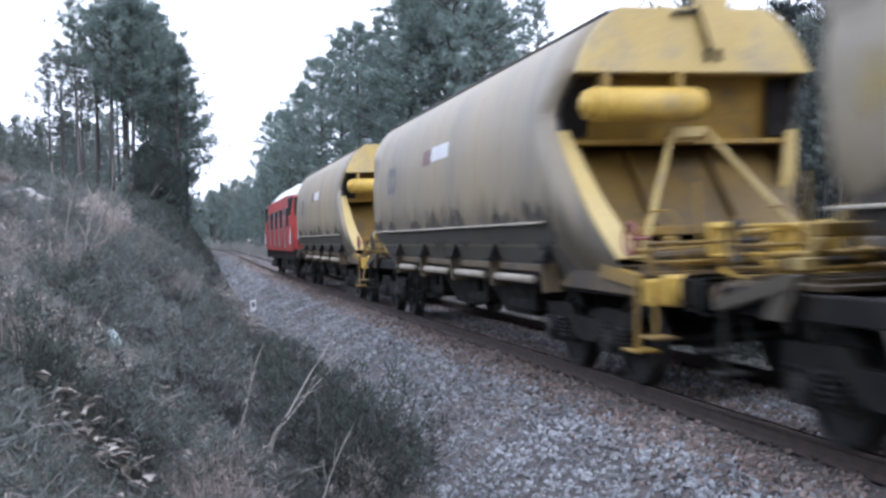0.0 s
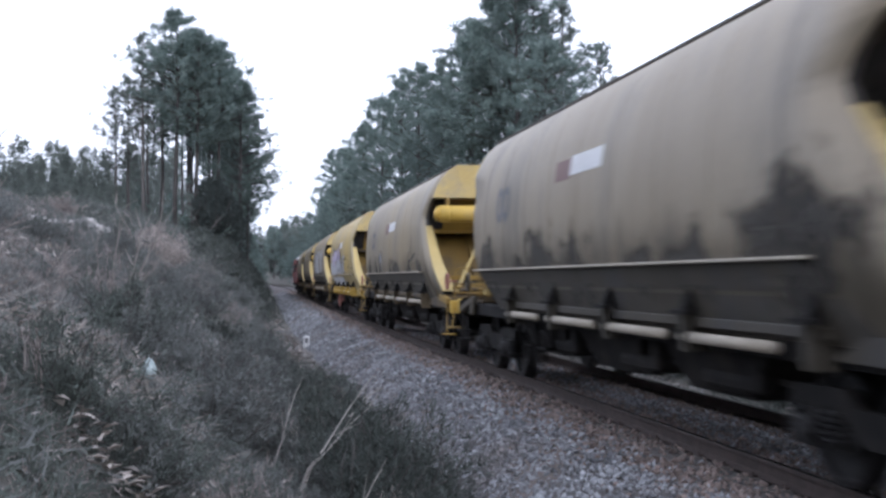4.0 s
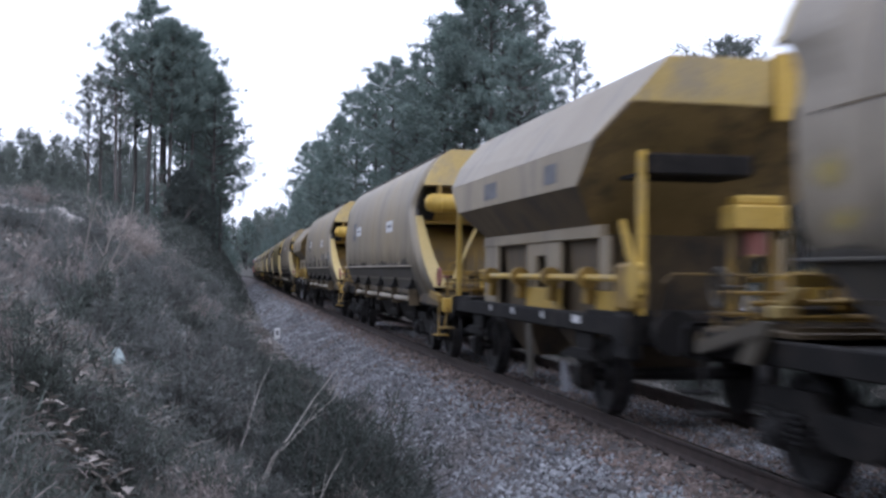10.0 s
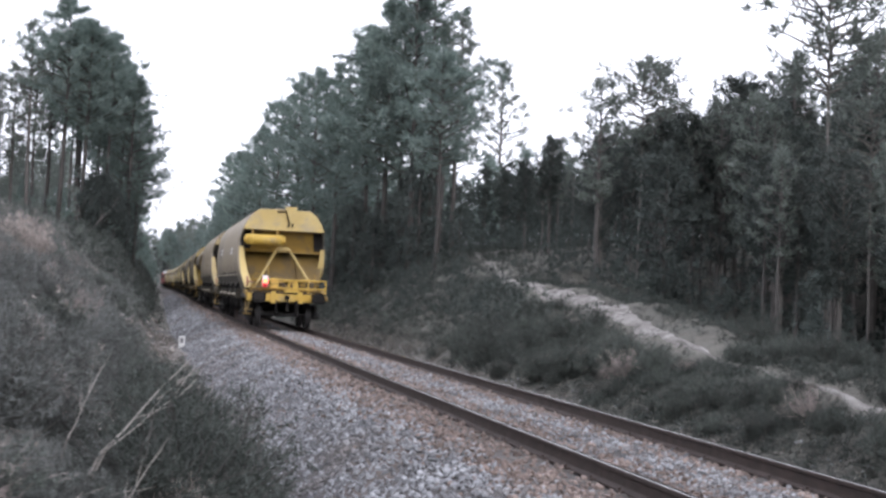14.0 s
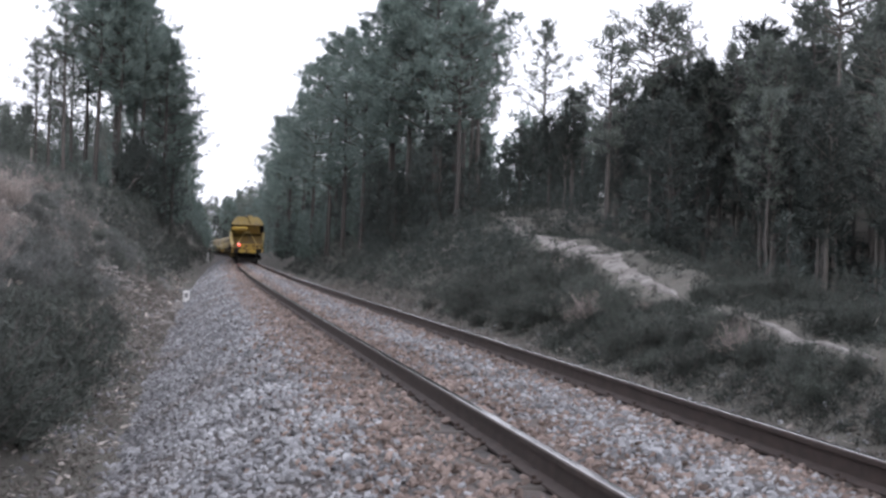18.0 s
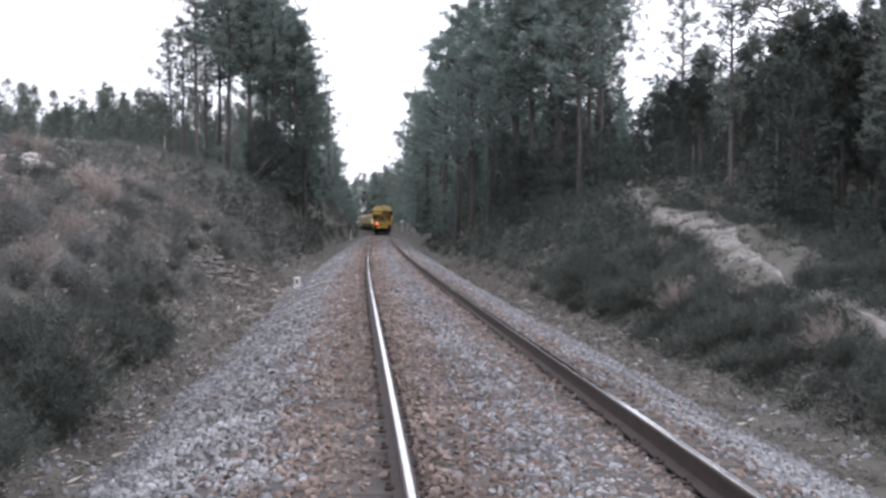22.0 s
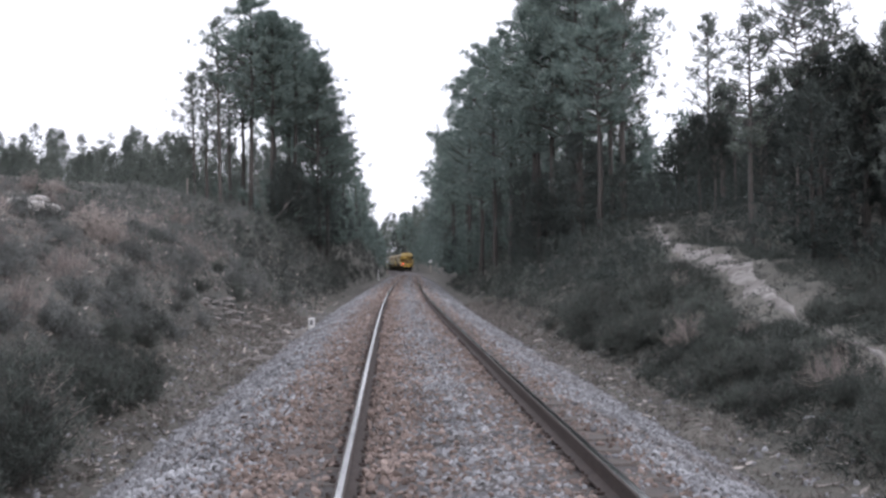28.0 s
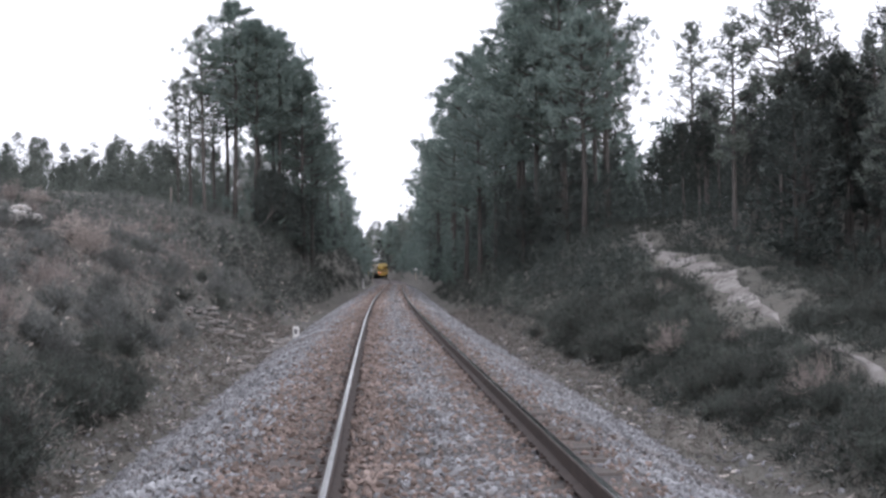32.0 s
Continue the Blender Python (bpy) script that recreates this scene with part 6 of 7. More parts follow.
def ring_mark(w, y, z, mat, r=0.28):
    """The worn operator's mark: two linked rings as plain shapes."""
    bm = bmesh.new()
    for c, tail in ((-0.2, 0), (0.2, 1)):
        n = 18
        a0 = [bm.verts.new((-(side_x(z + r * math.sin(i * 2 * math.pi / n)) + 0.007), y + c + r * 0.8 * math.cos(i * 2 * math.pi / n), z + r * math.sin(i * 2 * math.pi / n))) for i in range(n)]
        q = 0.55
        a1 = [bm.verts.new((-(side_x(z + q * r * math.sin(i * 2 * math.pi / n)) + 0.007), y + c + q * r * 0.8 * math.cos(i * 2 * math.pi / n), z + q * r * math.sin(i * 2 * math.pi / n))) for i in range(n)]
        for i in range(n):
            bm.faces.new((a0[i], a0[(i + 1) % n], a1[(i + 1) % n], a1[i]))
    part("operator_mark", bm, mat, w, "worn dark operator's mark")


def build_ballast_hopper():
    """Short two-axle hopper: angular bin over an open frame of discharge gear."""
    w = empty("ballast_hopper_wagon", "short two-axle hopper wagon, angular beige bin with yellow gear", "railway wagon", "wagons of the goods train")
    ey = lambda z: 4.2 - 1.26 * (3.45 - z)
    for s in (-1, 1):
        bm = bmesh.new()
        prism(bm, [(s * 1.45, -ey(2.63), 2.63), (s * 1.45, ey(2.63), 2.63), (s * 1.45, ey(3.08), 3.08), (s * 1.45, -ey(3.08), 3.08)], (-s * 0.03, 0, 0))
        part("side_sheet", bm, M_bin, w)
        bm = bmesh.new()
        prism(bm, [(s * 1.45, -ey(3.084), 3.084), (s * 1.45, ey(3.084), 3.084), (s * 1.214, 4.2, 3.45), (s * 0.8, 4.28, 3.94), (s * 0.8, -4.28, 3.94), (s * 1.214, -4.2, 3.45)], (-s * 0.03, 0, -0.02))
        part("sloped_roof_side", bm, M_body, w)
        bm = bmesh.new()
        prism(bm, [(s * 1.44, -ey(2.626), 2.626), (s * 1.44, ey(2.626), 2.626), (s * 0.98, ey(2.1), 2.1), (s * 0.98, -ey(2.1), 2.1)], (-s * 0.03, 0, 0.03))
        part("lower_slope", bm, M_endbrown, w, "soot-brown lower bin slope")
        bm = bmesh.new()
        prism(bm, [(-1.2, s * 4.2, 3.45), (1.2, s * 4.2, 3.45), (1.44, s * ey(3.08), 3.08), (1.44, s * ey(2.63), 2.63), (0.98, s * ey(2.1), 2.1), (-0.98, s * ey(2.1), 2.1), (-1.44, s * ey(2.63), 2.63), (-1.44, s * ey(3.08), 3.08)], (0, -s * 0.03, 0.03))
        part("end_slope", bm, M_bin_end, w, "ochre-brown sooty sloping end sheet")
        bm = bmesh.new()
        prism(bm, [(-1.21, s * 4.2, 3.454), (1.21, s * 4.2, 3.454), (0.8, s * 4.28, 3.94), (-0.8, s * 4.28, 3.94)], (0, s * 0.02, 0))
        part("end_hood", bm, M_hood, w)
        # open frame along the side
        bm = bmesh.new()
        box(bm, (s * 1.04, -0.1, 2.13), (0.1, 5.7, 0.15), bevel=0.01)
        part("frame_beam", bm, M_bin, w)
        bm = bmesh.new()
        box(bm, (s * 1.05, 2.3, 1.6), (0.05, 0.85, 0.92))
        part("frame_plate", bm, M_bin, w)
        bm = bmesh.new()
        box(bm, (s * 1.05, -0.03, 1.74), (0.05, 0.46, 0.6))
        box(bm, (s * 1.05, -1.08, 1.74), (0.05, 0.64, 0.6))
        box(bm, (s * 1.05, -0.51, 1.96), (0.05, 0.5, 0.16))
        part("frame_plate", bm, M_bin, w)
        for y, q in ((-0.6, 1.6), (-3.1, 0.6)):
            bm = bmesh.new()
            box(bm, (s * 1.06, y, 1.29), (0.05, q, 0.3), bevel=0.008)
            part("yellow_plate", bm, M_yellow, w)
        bm = bmesh.new()
        box(bm, (s * 1.05, -3.05, 1.76), (0.05, 0.3, 0.62))
        part("frame_plate", bm, M_bin, w)
        bm = bmesh.new()
        tube(bm, (s * 1.22, -3.95, 1.59), (s * 1.22, 1.95, 1.59), 0.04, 8)
        part("operating_shaft", bm, M_yellow, w, "bright yellow operating shaft")
        for y in (1.85, 0.18, -1.34, -2.82):
            bm = bmesh.new()
            tube(bm, (s * 1.19, y - 0.06, 1.59), (s * 1.19, y + 0.06, 1.59), 0.13, 12)
            prism(bm, [(s * 1.1, y - 0.09, 1.66), (s * 1.1, y + 0.09, 1.66), (s * 1.1, y + 0.2, 1.3), (s * 1.1, y + 0.02, 1.28)], (s * 0.1, 0, 0))
            part("shaft_bearing", bm, M_ochre, w)
        bm = bmesh.new()
        box(bm, (s * 1.18, 0, 1.07), (0.14, 8.7, 0.22), bevel=0.02)
        part("solebar", bm, M_black, w)
        for y, q in ((-2.6, 0.3), (-1.2, 0.1), (0.3, 0.12), (1.6, 0.08)):
            bm = bmesh.new()
            box(bm, (s * 1.254, y, 1.1), (0.006, q, 0.09))
            part("painted_mark", bm, M_white, w)
        for y in (-2.7, 2.7):
            bm = bmesh.new()
            prism(bm, [(s * 1.14, y - 0.35, 0.96), (s * 1.14, y + 0.35, 0.96), (s * 1.14, y + 0.16, 0.28), (s * 1.14, y - 0.16, 0.28)], (s * 0.05, 0, 0))
            box(bm, (s * 1.19, y, 0.46), (0.2, 0.26, 0.26), bevel=0.03)
            for k in range(4):
                box(bm, (s * 1.22, y, 0.66 + 0.03 * k), (0.1, 1.3 - 0.2 * k, 0.025))
            part("axle_guard", bm, M_black, w)
        bm = bmesh.new()
        prism(bm, [(s * 1.25, -0.7, 0.95), (s * 1.25, -0.5, 0.95), (s * 1.25, -0.6, 0.25), (s * 1.25, -0.9, 0.25)], (s * 0.03, 0, 0))
        part("chute_plate", bm, M_skirt, w)
        bm = bmesh.new()
        prism(bm, [(s * 1.28, -2.32, 0.6), (s * 1.28, -2.2, 0.55), (s * 1.3, -2.3, 0.22), (s * 1.3, -2.62, 0.25)], (s * 0.03, 0, 0))
        part("chute_plate", bm, M_greymark, w)
        for k in (-1, 1):
            bm = bmesh.new()
            tube(bm, (k * 0.95, s * 4.3, 1.05), (k * 0.95, s * 4.75, 1.05), 0.11, 12)
            tube(bm, (k * 0.95, s * 4.75, 1.05), (k * 0.95, s * 4.85, 1.05), 0.23, 18)
            part("buffer", bm, M_black, w)
            bm = bmesh.new()
            box(bm, (k * 1.15, s * 4.4, 2.06), (0.08, 0.09, 1.7), bevel=0.008)
            part("corner_post", bm, M_yellow, w)
        bm = bmesh.new()
        box(bm, (0, s * 4.25, 1.05), (2.6, 0.14, 0.32), bevel=0.02)
        box(bm, (0, s * 3.6, 1.2), (2.5, 1.3, 0.05))
        part("buffer_beam", bm, M_black, w)
        bm = bmesh.new()
        box(bm, (-0.55, s * 4.45, 2.77), (1.15, 0.12, 0.22), bevel=0.02)
        box(bm, (-0.55, s * 4.05, 2.68), (1.15, 0.8, 0.04))
        part("end_shelf", bm, M_black, w)
        bm = bmesh.new()
        pts = [(-0.95, s * 4.3, 1.2), (-0.95, s * 4.5, 1.55), (-0.85, s * 4.5, 1.64), (0.85, s * 4.5, 1.64), (0.95, s * 4.5, 1.55), (0.95, s * 4.3, 1.2)]
        for a, b in zip(pts, pts[1:]):
            tube(bm, a, b, 0.016, 6)
        part("end_railing", bm, M_ochre_shade, w)
    bm = bmesh.new()
    box(bm, (0, 0, 3.93), (1.56, 8.54, 0.03))
    part("roof", bm, M_body, w)
    # discharge drive on the rear end platform
    bm = bmesh.new()
    prism(bm, [(0.35, -4.3, 4.0), (0.62, -4.3, 4.0), (0.58, -4.22, 3.3), (0.4, -4.22, 3.3)], (0, -0.08, 0))
    part("filler_chute", bm, M_yellow, w, "yellow filler chute plate")
    bm = bmesh.new()
    box(bm, (0.1, -4.4, 2.24), (0.62, 0.34, 0.26), bevel=0.02)
    box(bm, (0.1, -4.4, 2.42), (0.5, 0.28, 0.1), bevel=0.02)
    part("drive_box", bm, M_yellow, w, "yellow discharge drive box")
    bm = bmesh.new()
    box(bm, (0.1, -4.4, 1.97), (0.22, 0.2, 0.28), bevel=0.02)
    part("drive_motor", bm, M_redpart, w, "faded red drive motor")
    for x in (-0.14, 0.34):
        bm = bmesh.new()
        box(bm, (x, -4.36, 1.66), (0.06, 0.08, 0.92), bevel=0.006)
        part("drive_stand", bm, M_ochre, w)
    bm = bmesh.new()
    tube(bm, (-1.3, -4.55, 1.58), (-1.22, -4.55, 1.58), 0.2, 20)
    for j in range(10):
        a = j * 0.6283
        box(bm, (-1.26, -4.55 + 0.2 * math.cos(a), 1.58 + 0.2 * math.sin(a)), (0.07, 0.05, 0.05))
    part("gear_wheel", bm, M_yellow, w, "yellow gear-wheel cover")
    bm = bmesh.new()
    box(bm, (-1.18, -4.2, 1.5), (0.2, 0.5, 0.5), bevel=0.04)
    part("gear_case", bm, M_ochre, w, "yellow hand-gear case")
    bm = bmesh.new()
    prism(bm, [(-1.22, -3.92, 2.2), (-1.22, -3.98, 2.22), (-1.22, -4.34, 1.75), (-1.22, -4.24, 1.7)], (0.05, 0, 0))
    part("gear_lever", bm, M_yellow, w)
    bm = bmesh.new()
    box(bm, (-1.2, -4.15, 0.98), (0.16, 0.5, 0.5), bevel=0.04)
    part("valve_box", bm, M_black, w)
    for y in (-1.5, 1.5):
        bm = bmesh.new()
        loft(bm, [[(-0.97, y - 1.35, 2.1), (0.97, y - 1.35, 2.1), (0.97, y + 1.35, 2.1), (-0.97, y + 1.35, 2.1)], [(-0.9, y - 0.8, 0.95), (0.9, y - 0.8, 0.95), (0.9, y + 0.8, 0.95), (-0.9, y + 0.8, 0.95)], [(-0.6, y - 0.4, 0.4), (0.6, y - 0.4, 0.4), (0.6, y + 0.4, 0.4), (-0.6, y + 0.4, 0.4)]])
        part("discharge_bin", bm, M_endbrown, w)
    for y in (-2.7, 2.7):
        build_axle(w, y)
    bm = bmesh.new()
    box(bm, (0, 0, 1.0), (0.4, 8.4, 0.3), bevel=0.02)
    part("centre_sill", bm, M_black, w)
    for y, q in ((-2.15, 0.5), (0.9, 0.75)):
        bm = bmesh.new()
        prism(bm, [(-1.454, y - q / 2, 2.72), (-1.454, y + q / 2, 2.72), (-1.454, y + q / 2, 2.96), (-1.454, y - q / 2, 2.96)], (-0.004, 0, 0))
        part("operator_mark", bm, M_greymark, w)
    return w


def build_locomotive():
    w = empty("diesel_locomotive", "red diesel locomotive with dark windows hauling the train", "locomotive", "")
    bm = bmesh.new()
    sec = lambda y, t: [(-1.42, y, 1.2), (-1.45, y, 2.6), (-1.3, y, 3.5 + t), (-0.8, y, 3.95 + t), (0.8, y, 3.95 + t), (1.3, y, 3.5 + t), (1.45, y, 2.6), (1.42, y, 1.2)]
    loft(bm, [sec(-8.4, -0.05), sec(-5.2, 0.05), sec(5.2, 0.05), sec(8.4, -0.05)])
    part("body", bm, M_red, w)
    bm = bmesh.new()
    loft(bm, [[(-1.32, y, 3.5 + t), (-0.8, y, 3.98 + t), (0.8, y, 3.98 + t), (1.32, y, 3.5 + t)] for y, t in ((-8.42, -0.05), (-5.2, 0.05), (5.2, 0.05), (8.42, -0.05))])
    part("roof", bm, M_lampwhite, w, "whitish roof")
    for s in (-1, 1):
        for y in (-4.8, -1.6, 1.6, 4.8):
            bm = bmesh.new()
            box(bm, (s * 1.44, y, 2.2), (0.04, 0.5, 1.7))
            part("side_grille", bm, M_greymark, w)
        bm = bmesh.new()
        for x in (-0.75, 0.75):
            box(bm, (x, s * 8.42, 3.0), (1.1, 0.06, 0.7), bevel=0.02)
        part("windscreen", bm, M_glass, w)
        bm = bmesh.new()
        prism(bm, [(-1.47, s * 8.35, 2.25), (-1.47, s * 8.35, 1.5), (-1.47, s * 7.5, 1.5)], (-0.006, 0, 0))
        part("white_chevron", bm, M_lampwhite, w)
        bm = bmesh.new()
        box(bm, (-1.39, s * 7.6, 3.0), (0.12, 1.1, 0.75), bevel=0.02)
        part("cab_window", bm, M_glass, w)
        bm = bmesh.new()
        box(bm, (0, s * 8.45, 1.9), (2.4, 0.08, 0.5), bevel=0.02)
        part("warning_panel", bm, M_lampwhite, w, "white front panel")
        bm = bmesh.new()
        box(bm, (0, s * 8.55, 1.05), (2.7, 0.2, 0.5), bevel=0.03)
        for k in (-1, 1):
            tube(bm, (k * 0.95, s * 8.6, 1.05), (k * 0.95, s * 9.0, 1.05), 0.1, 12)
            tube(bm, (k * 0.95, s * 9.0, 1.05), (k * 0.95, s * 9.08, 1.05), 0.24, 16)
        part("buffer_beam", bm, M_black, w)
        for y in (-6.5, -3, 0, 3, 6.5):
            bm = bmesh.new()
            box(bm, (s * 1.43, y, 2.6), (0.05, 1.3, 0.8), bevel=0.02)
            part("side_window" if abs(y) > 6 else "air_grille", bm, M_glass if abs(y) > 6 else M_black, w)
    bm = bmesh.new()
    box(bm, (0, 0, 1.0), (2.5, 16.6, 0.4), bevel=0.03)
    box(bm, (0, 0, 0.6), (2.2, 4.0, 0.6), bevel=0.05)
    part("underframe", bm, M_black, w)
    for y in (-5.4, 5.4):
        build_bogie(w, y)
    return w


def fat_stroke(a, b, wa, wb, grow=0.0):
    """Outline of a fat rounded spray stroke from a to b."""
    a, b = Vector(a), Vector(b)
    d = (b - a).normalized()
    n = Vector((-d.y, d.x))
    pts = []
    for c, r, t0 in ((b, wb / 2 + grow, -1.57), (a, wa / 2 + grow, 1.57)):
        for k in range(6):
            q = t0 + k * 3.14 / 5
            pts.append(tuple(c + d * r * math.cos(q) * 0.7 + n * r * math.sin(q)))
    return pts


def spray_letters(w, strokes, mat, edge_mat, low_mat=None):
    """Bulging sprayed letters, each stroke outlined over the one before."""
    for i, (y0, z0, y1, z1, wa, wb) in enumerate(strokes):
        off = 0.012 + 0.0022 * i
        side_shape(w, "graffiti_outline", fat_stroke((y0, z0), (y1, z1), wa, wb, 0.06), edge_mat, "", off)
        side_shape(w, "graffiti_fill", fat_stroke((y0, z0), (y1, z1), wa, wb), mat, "", off + 0.0011)
        if low_mat:
            m = 0.45
            p = (y0 + (y1 - y0) * m, z0 + (z1 - z0) * m)
            side_shape(w, "graffiti_fill", fat_stroke(p, (y1, z1 - 0.1), wa * 0.9, wb), low_mat, "", off + 0.0016)


# strokes of sprayed letters in a unit box: across, up, across, up
GLYPHS = {
    "2": ((0.1, 0.74, 0.3, 0.94), (0.3, 0.94, 0.7, 0.94), (0.75, 0.9, 0.7, 0.62), (0.7, 0.6, 0.25, 0.3), (0.2, 0.12, 0.9, 0.12)),
    "E": ((0.85, 0.9, 0.3, 0.92), (0.18, 0.8, 0.16, 0.22), (0.2, 0.12, 0.9, 0.12), (0.25, 0.5, 0.75, 0.52)),
    "1": ((0.1, 0.74, 0.5, 0.96), (0.55, 0.92, 0.6, 0.12)),
    "A": ((0.1, 0.08, 0.42, 0.94), (0.5, 0.94, 0.92, 0.08), (0.3, 0.36, 0.72, 0.36)),
}


def spray_glyph(w, strokes, y0, y1, z0, z1, fat, mat, edge_mat, low_mat, off):
    """One bulging sprayed letter: its outline first, then the fill and the paler foot."""
    put = lambda u, v: (y0 + (y1 - y0) * u, z0 + (z1 - z0) * v)
    for i, (a, b, c, d) in enumerate(strokes):
        side_shape(w, "graffiti_outline", fat_stroke(put(a, b), put(c, d), fat, fat, 0.06), edge_mat, "", off + 0.0003 * i)
    for i, (a, b, c, d) in enumerate(strokes):
        side_shape(w, "graffiti_fill", fat_stroke(put(a, b), put(c, d), fat, fat), mat, "", off + 0.0018 + 0.0003 * i)
        if min(b, d) < 0.42:
            if max(b, d) > 0.45:
                k = (0.42 - b) / (d - b)
                a, b, c, d = (a, b, a + (c - a) * k, 0.42) if b < d else (a + (c - a) * k, 0.42, c, d)
            side_shape(w, "graffiti_fill", fat_stroke(put(a, b), put(c, d), fat * 0.96, fat * 0.96), low_mat, "", off + 0.0034 + 0.0003 * i)


def run(t):
    """Way that the train has gone by the time t."""
    return 16.35 * t - 0.027 * t * t


def build_train():
    grey = build_grain_wagon(M_body, M_pipe, label="grimy beige bogie grain hopper wagon with yellow ends")
    warm = build_grain_wagon(M_body_warm, M_pipe, label="dusty faded-yellow bogie grain hopper wagon with yellow ends", bright=True)
    gold = build_grain_wagon(M_body_yellow, M_yellow, label="yellow bogie grain hopper wagon, sprayed with violet graffiti", tank=False, bright=True, ladder=True)
    ochre = build_grain_wagon(M_body_ochre, M_pipe, label="dirty ochre bogie grain hopper wagon with yellow ends", bright=True)
    old = build_grain_wagon(M_body, M_skirt, label="plain beige bogie grain hopper wagon with an end ladder", tank=False, ladder=True)
    last = build_grain_wagon(M_body, M_pipe, label="last grain hopper wagon, beige with yellow end and lit tail lamp", lamp=True)
    hop = build_ballast_hopper()
    ring = {}
    things = []
    mid = 6.5  # from the body's rear upper corner to the wagon's middle
    plan = [(warm, 28.6, "plate"), (warm, 11.1, "plate"), (warm, -6.6, "silver"), (gold, -24.0, "violet"), (warm, -41.3, "plate"), (grey, -58.9, "plate"), (ochre, -76.8, "mark"), (grey, -94.6, "plate"), (warm, -122.0, "two"), (warm, -139.5, "two"), (old, -167.0, "mark"), (last, -184.3, "two")]
    used = set()
    for proto, s, kind in plan:
        if proto.name in used:
            w = copy_thing(proto, Matrix())
        else:
            w = proto
            used.add(proto.name)
        things.append((w, s + mid, kind))
    for w, s, kind in things:
        ring_mark(w, 3.9, 2.75, M_greymark)
        if kind in ("plate", "violet", "silver"):
            side_panel(w, "load_plate", -0.92, 0.32, 2.88, 3.12, M_white, "faded white load plate")
            side_panel(w, "red_patch", 0.32, 0.98, 2.84, 3.1, M_redpatch)
        if kind == "two":
            side_panel(w, "white_label", 2.42, 3.4, 2.62, 2.86, M_white, "white notice label")
            side_panel(w, "white_label", -3.3, -2.3, 2.54, 2.8, M_white, "white notice label")
            side_panel(w, "label_text", 2.6, 3.2, 2.72, 2.77, M_greymark, "", 0.01)
            side_panel(w, "label_text", -3.1, -2.5, 2.65, 2.7, M_greymark, "", 0.01)
        if kind == "silver":
            spray_letters(w, [(2.3, 2.9, 2.25, 2.1, 0.5, 0.62), (1.68, 2.92, 1.55, 2.05, 0.44, 0.5), (1.05, 2.98, 1.0, 2.1, 0.4, 0.5), (0.25, 2.98, 0.05, 2.05, 0.5, 0.55), (0.7, 2.45, 0.6, 2.1, 0.6, 0.6), (-0.52, 2.98, -0.5, 2.05, 0.5, 0.55), (-1.02, 2.42, -1.0, 2.08, 0.66, 0.66)], M_silver, M_ink)
            spray_letters(w, [(-1.95, 2.86, -2.5, 2.8, 0.26, 0.26), (-2.55, 2.92, -2.75, 2.08, 0.42, 0.4), (-3.0, 3.0, -3.05, 2.06, 0.44, 0.42), (-3.45, 3.05, -3.42, 2.06, 0.44, 0.42), (-3.92, 3.08, -3.8, 2.1, 0.44, 0.4)], M_silver, M_ink)
            for y, z in ((2.42, 2.5), (2.3, 2.2), (1.7, 2.5), (0.85, 2.45), (-0.5, 2.5), (-3.0, 2.75)):
                side_shape(w, "graffiti_stroke", fat_stroke((y + 0.05, z + 0.08), (y - 0.03, z - 0.05), 0.05, 0.05), M_ink, "", 0.032)
        if kind == "violet":
            side_shape(w, "sprayed_panel", [(5.4, 1.84), (5.3, 2.3), (3.0, 2.2), (-0.6, 2.3), (-1.3, 2.0), (-1.6, 1.8)], M_silver, "", 0.006)
            side_shape(w, "sprayed_panel", [(4.7, 1.72), (-1.1, 1.72), (-1.75, 1.4), (1.2, 1.26), (3.4, 1.26)], M_silver, "", 0.012)
            side_shape(w, "graffiti_outline", [(-0.2, 2.82), (-0.5, 2.74), (-1.2, 2.2), (-1.5, 1.82), (-1.15, 1.82), (-0.7, 2.3)], M_ink, "", 0.01)
            side_shape(w, "graffiti_outline", [(-1.35, 1.7), (-1.65, 1.7), (-2.35, 1.38), (-1.95, 1.36)], M_ink, "", 0.014)
            spray_glyph(w, GLYPHS["2"], 4.75, 3.55, 1.84, 2.6, 0.33, M_violet, M_ink, M_silver, 0.013)
            spray_glyph(w, GLYPHS["E"], 3.62, 2.2, 1.84, 2.72, 0.37, M_violet, M_ink, M_silver, 0.018)
            spray_glyph(w, GLYPHS["1"], 2.25, 1.05, 1.84, 2.78, 0.4, M_violet, M_ink, M_silver, 0.023)
            spray_glyph(w, GLYPHS["A"], 1.3, -0.6, 1.84, 2.84, 0.42, M_violet, M_ink, M_silver, 0.028)
            for y0, z0, y1, z1 in ((-1.05, 2.5, -1.15, 2.1), (-1.15, 2.08, -1.6, 2.1), (-1.6, 2.12, -1.58, 2.5), (-1.95, 2.05, -1.9, 2.45), (-1.9, 2.48, -2.3, 2.5), (-1.9, 2.28, -2.25, 2.28), (-1.5, 1.95, -2.2, 1.9)):
                side_shape(w, "graffiti_outline", fat_stroke((y0 - 0.06, z0 - 0.04), (y1 - 0.06, z1 - 0.04), 0.13, 0.13), M_ink, "", 0.0095)
                side_shape(w, "graffiti_fill", fat_stroke((y0, z0), (y1, z1), 0.12, 0.12), M_silver, "", 0.0108)
    # oily soot thrown up along the ledge, and old spray
    rnd = random.Random(8)
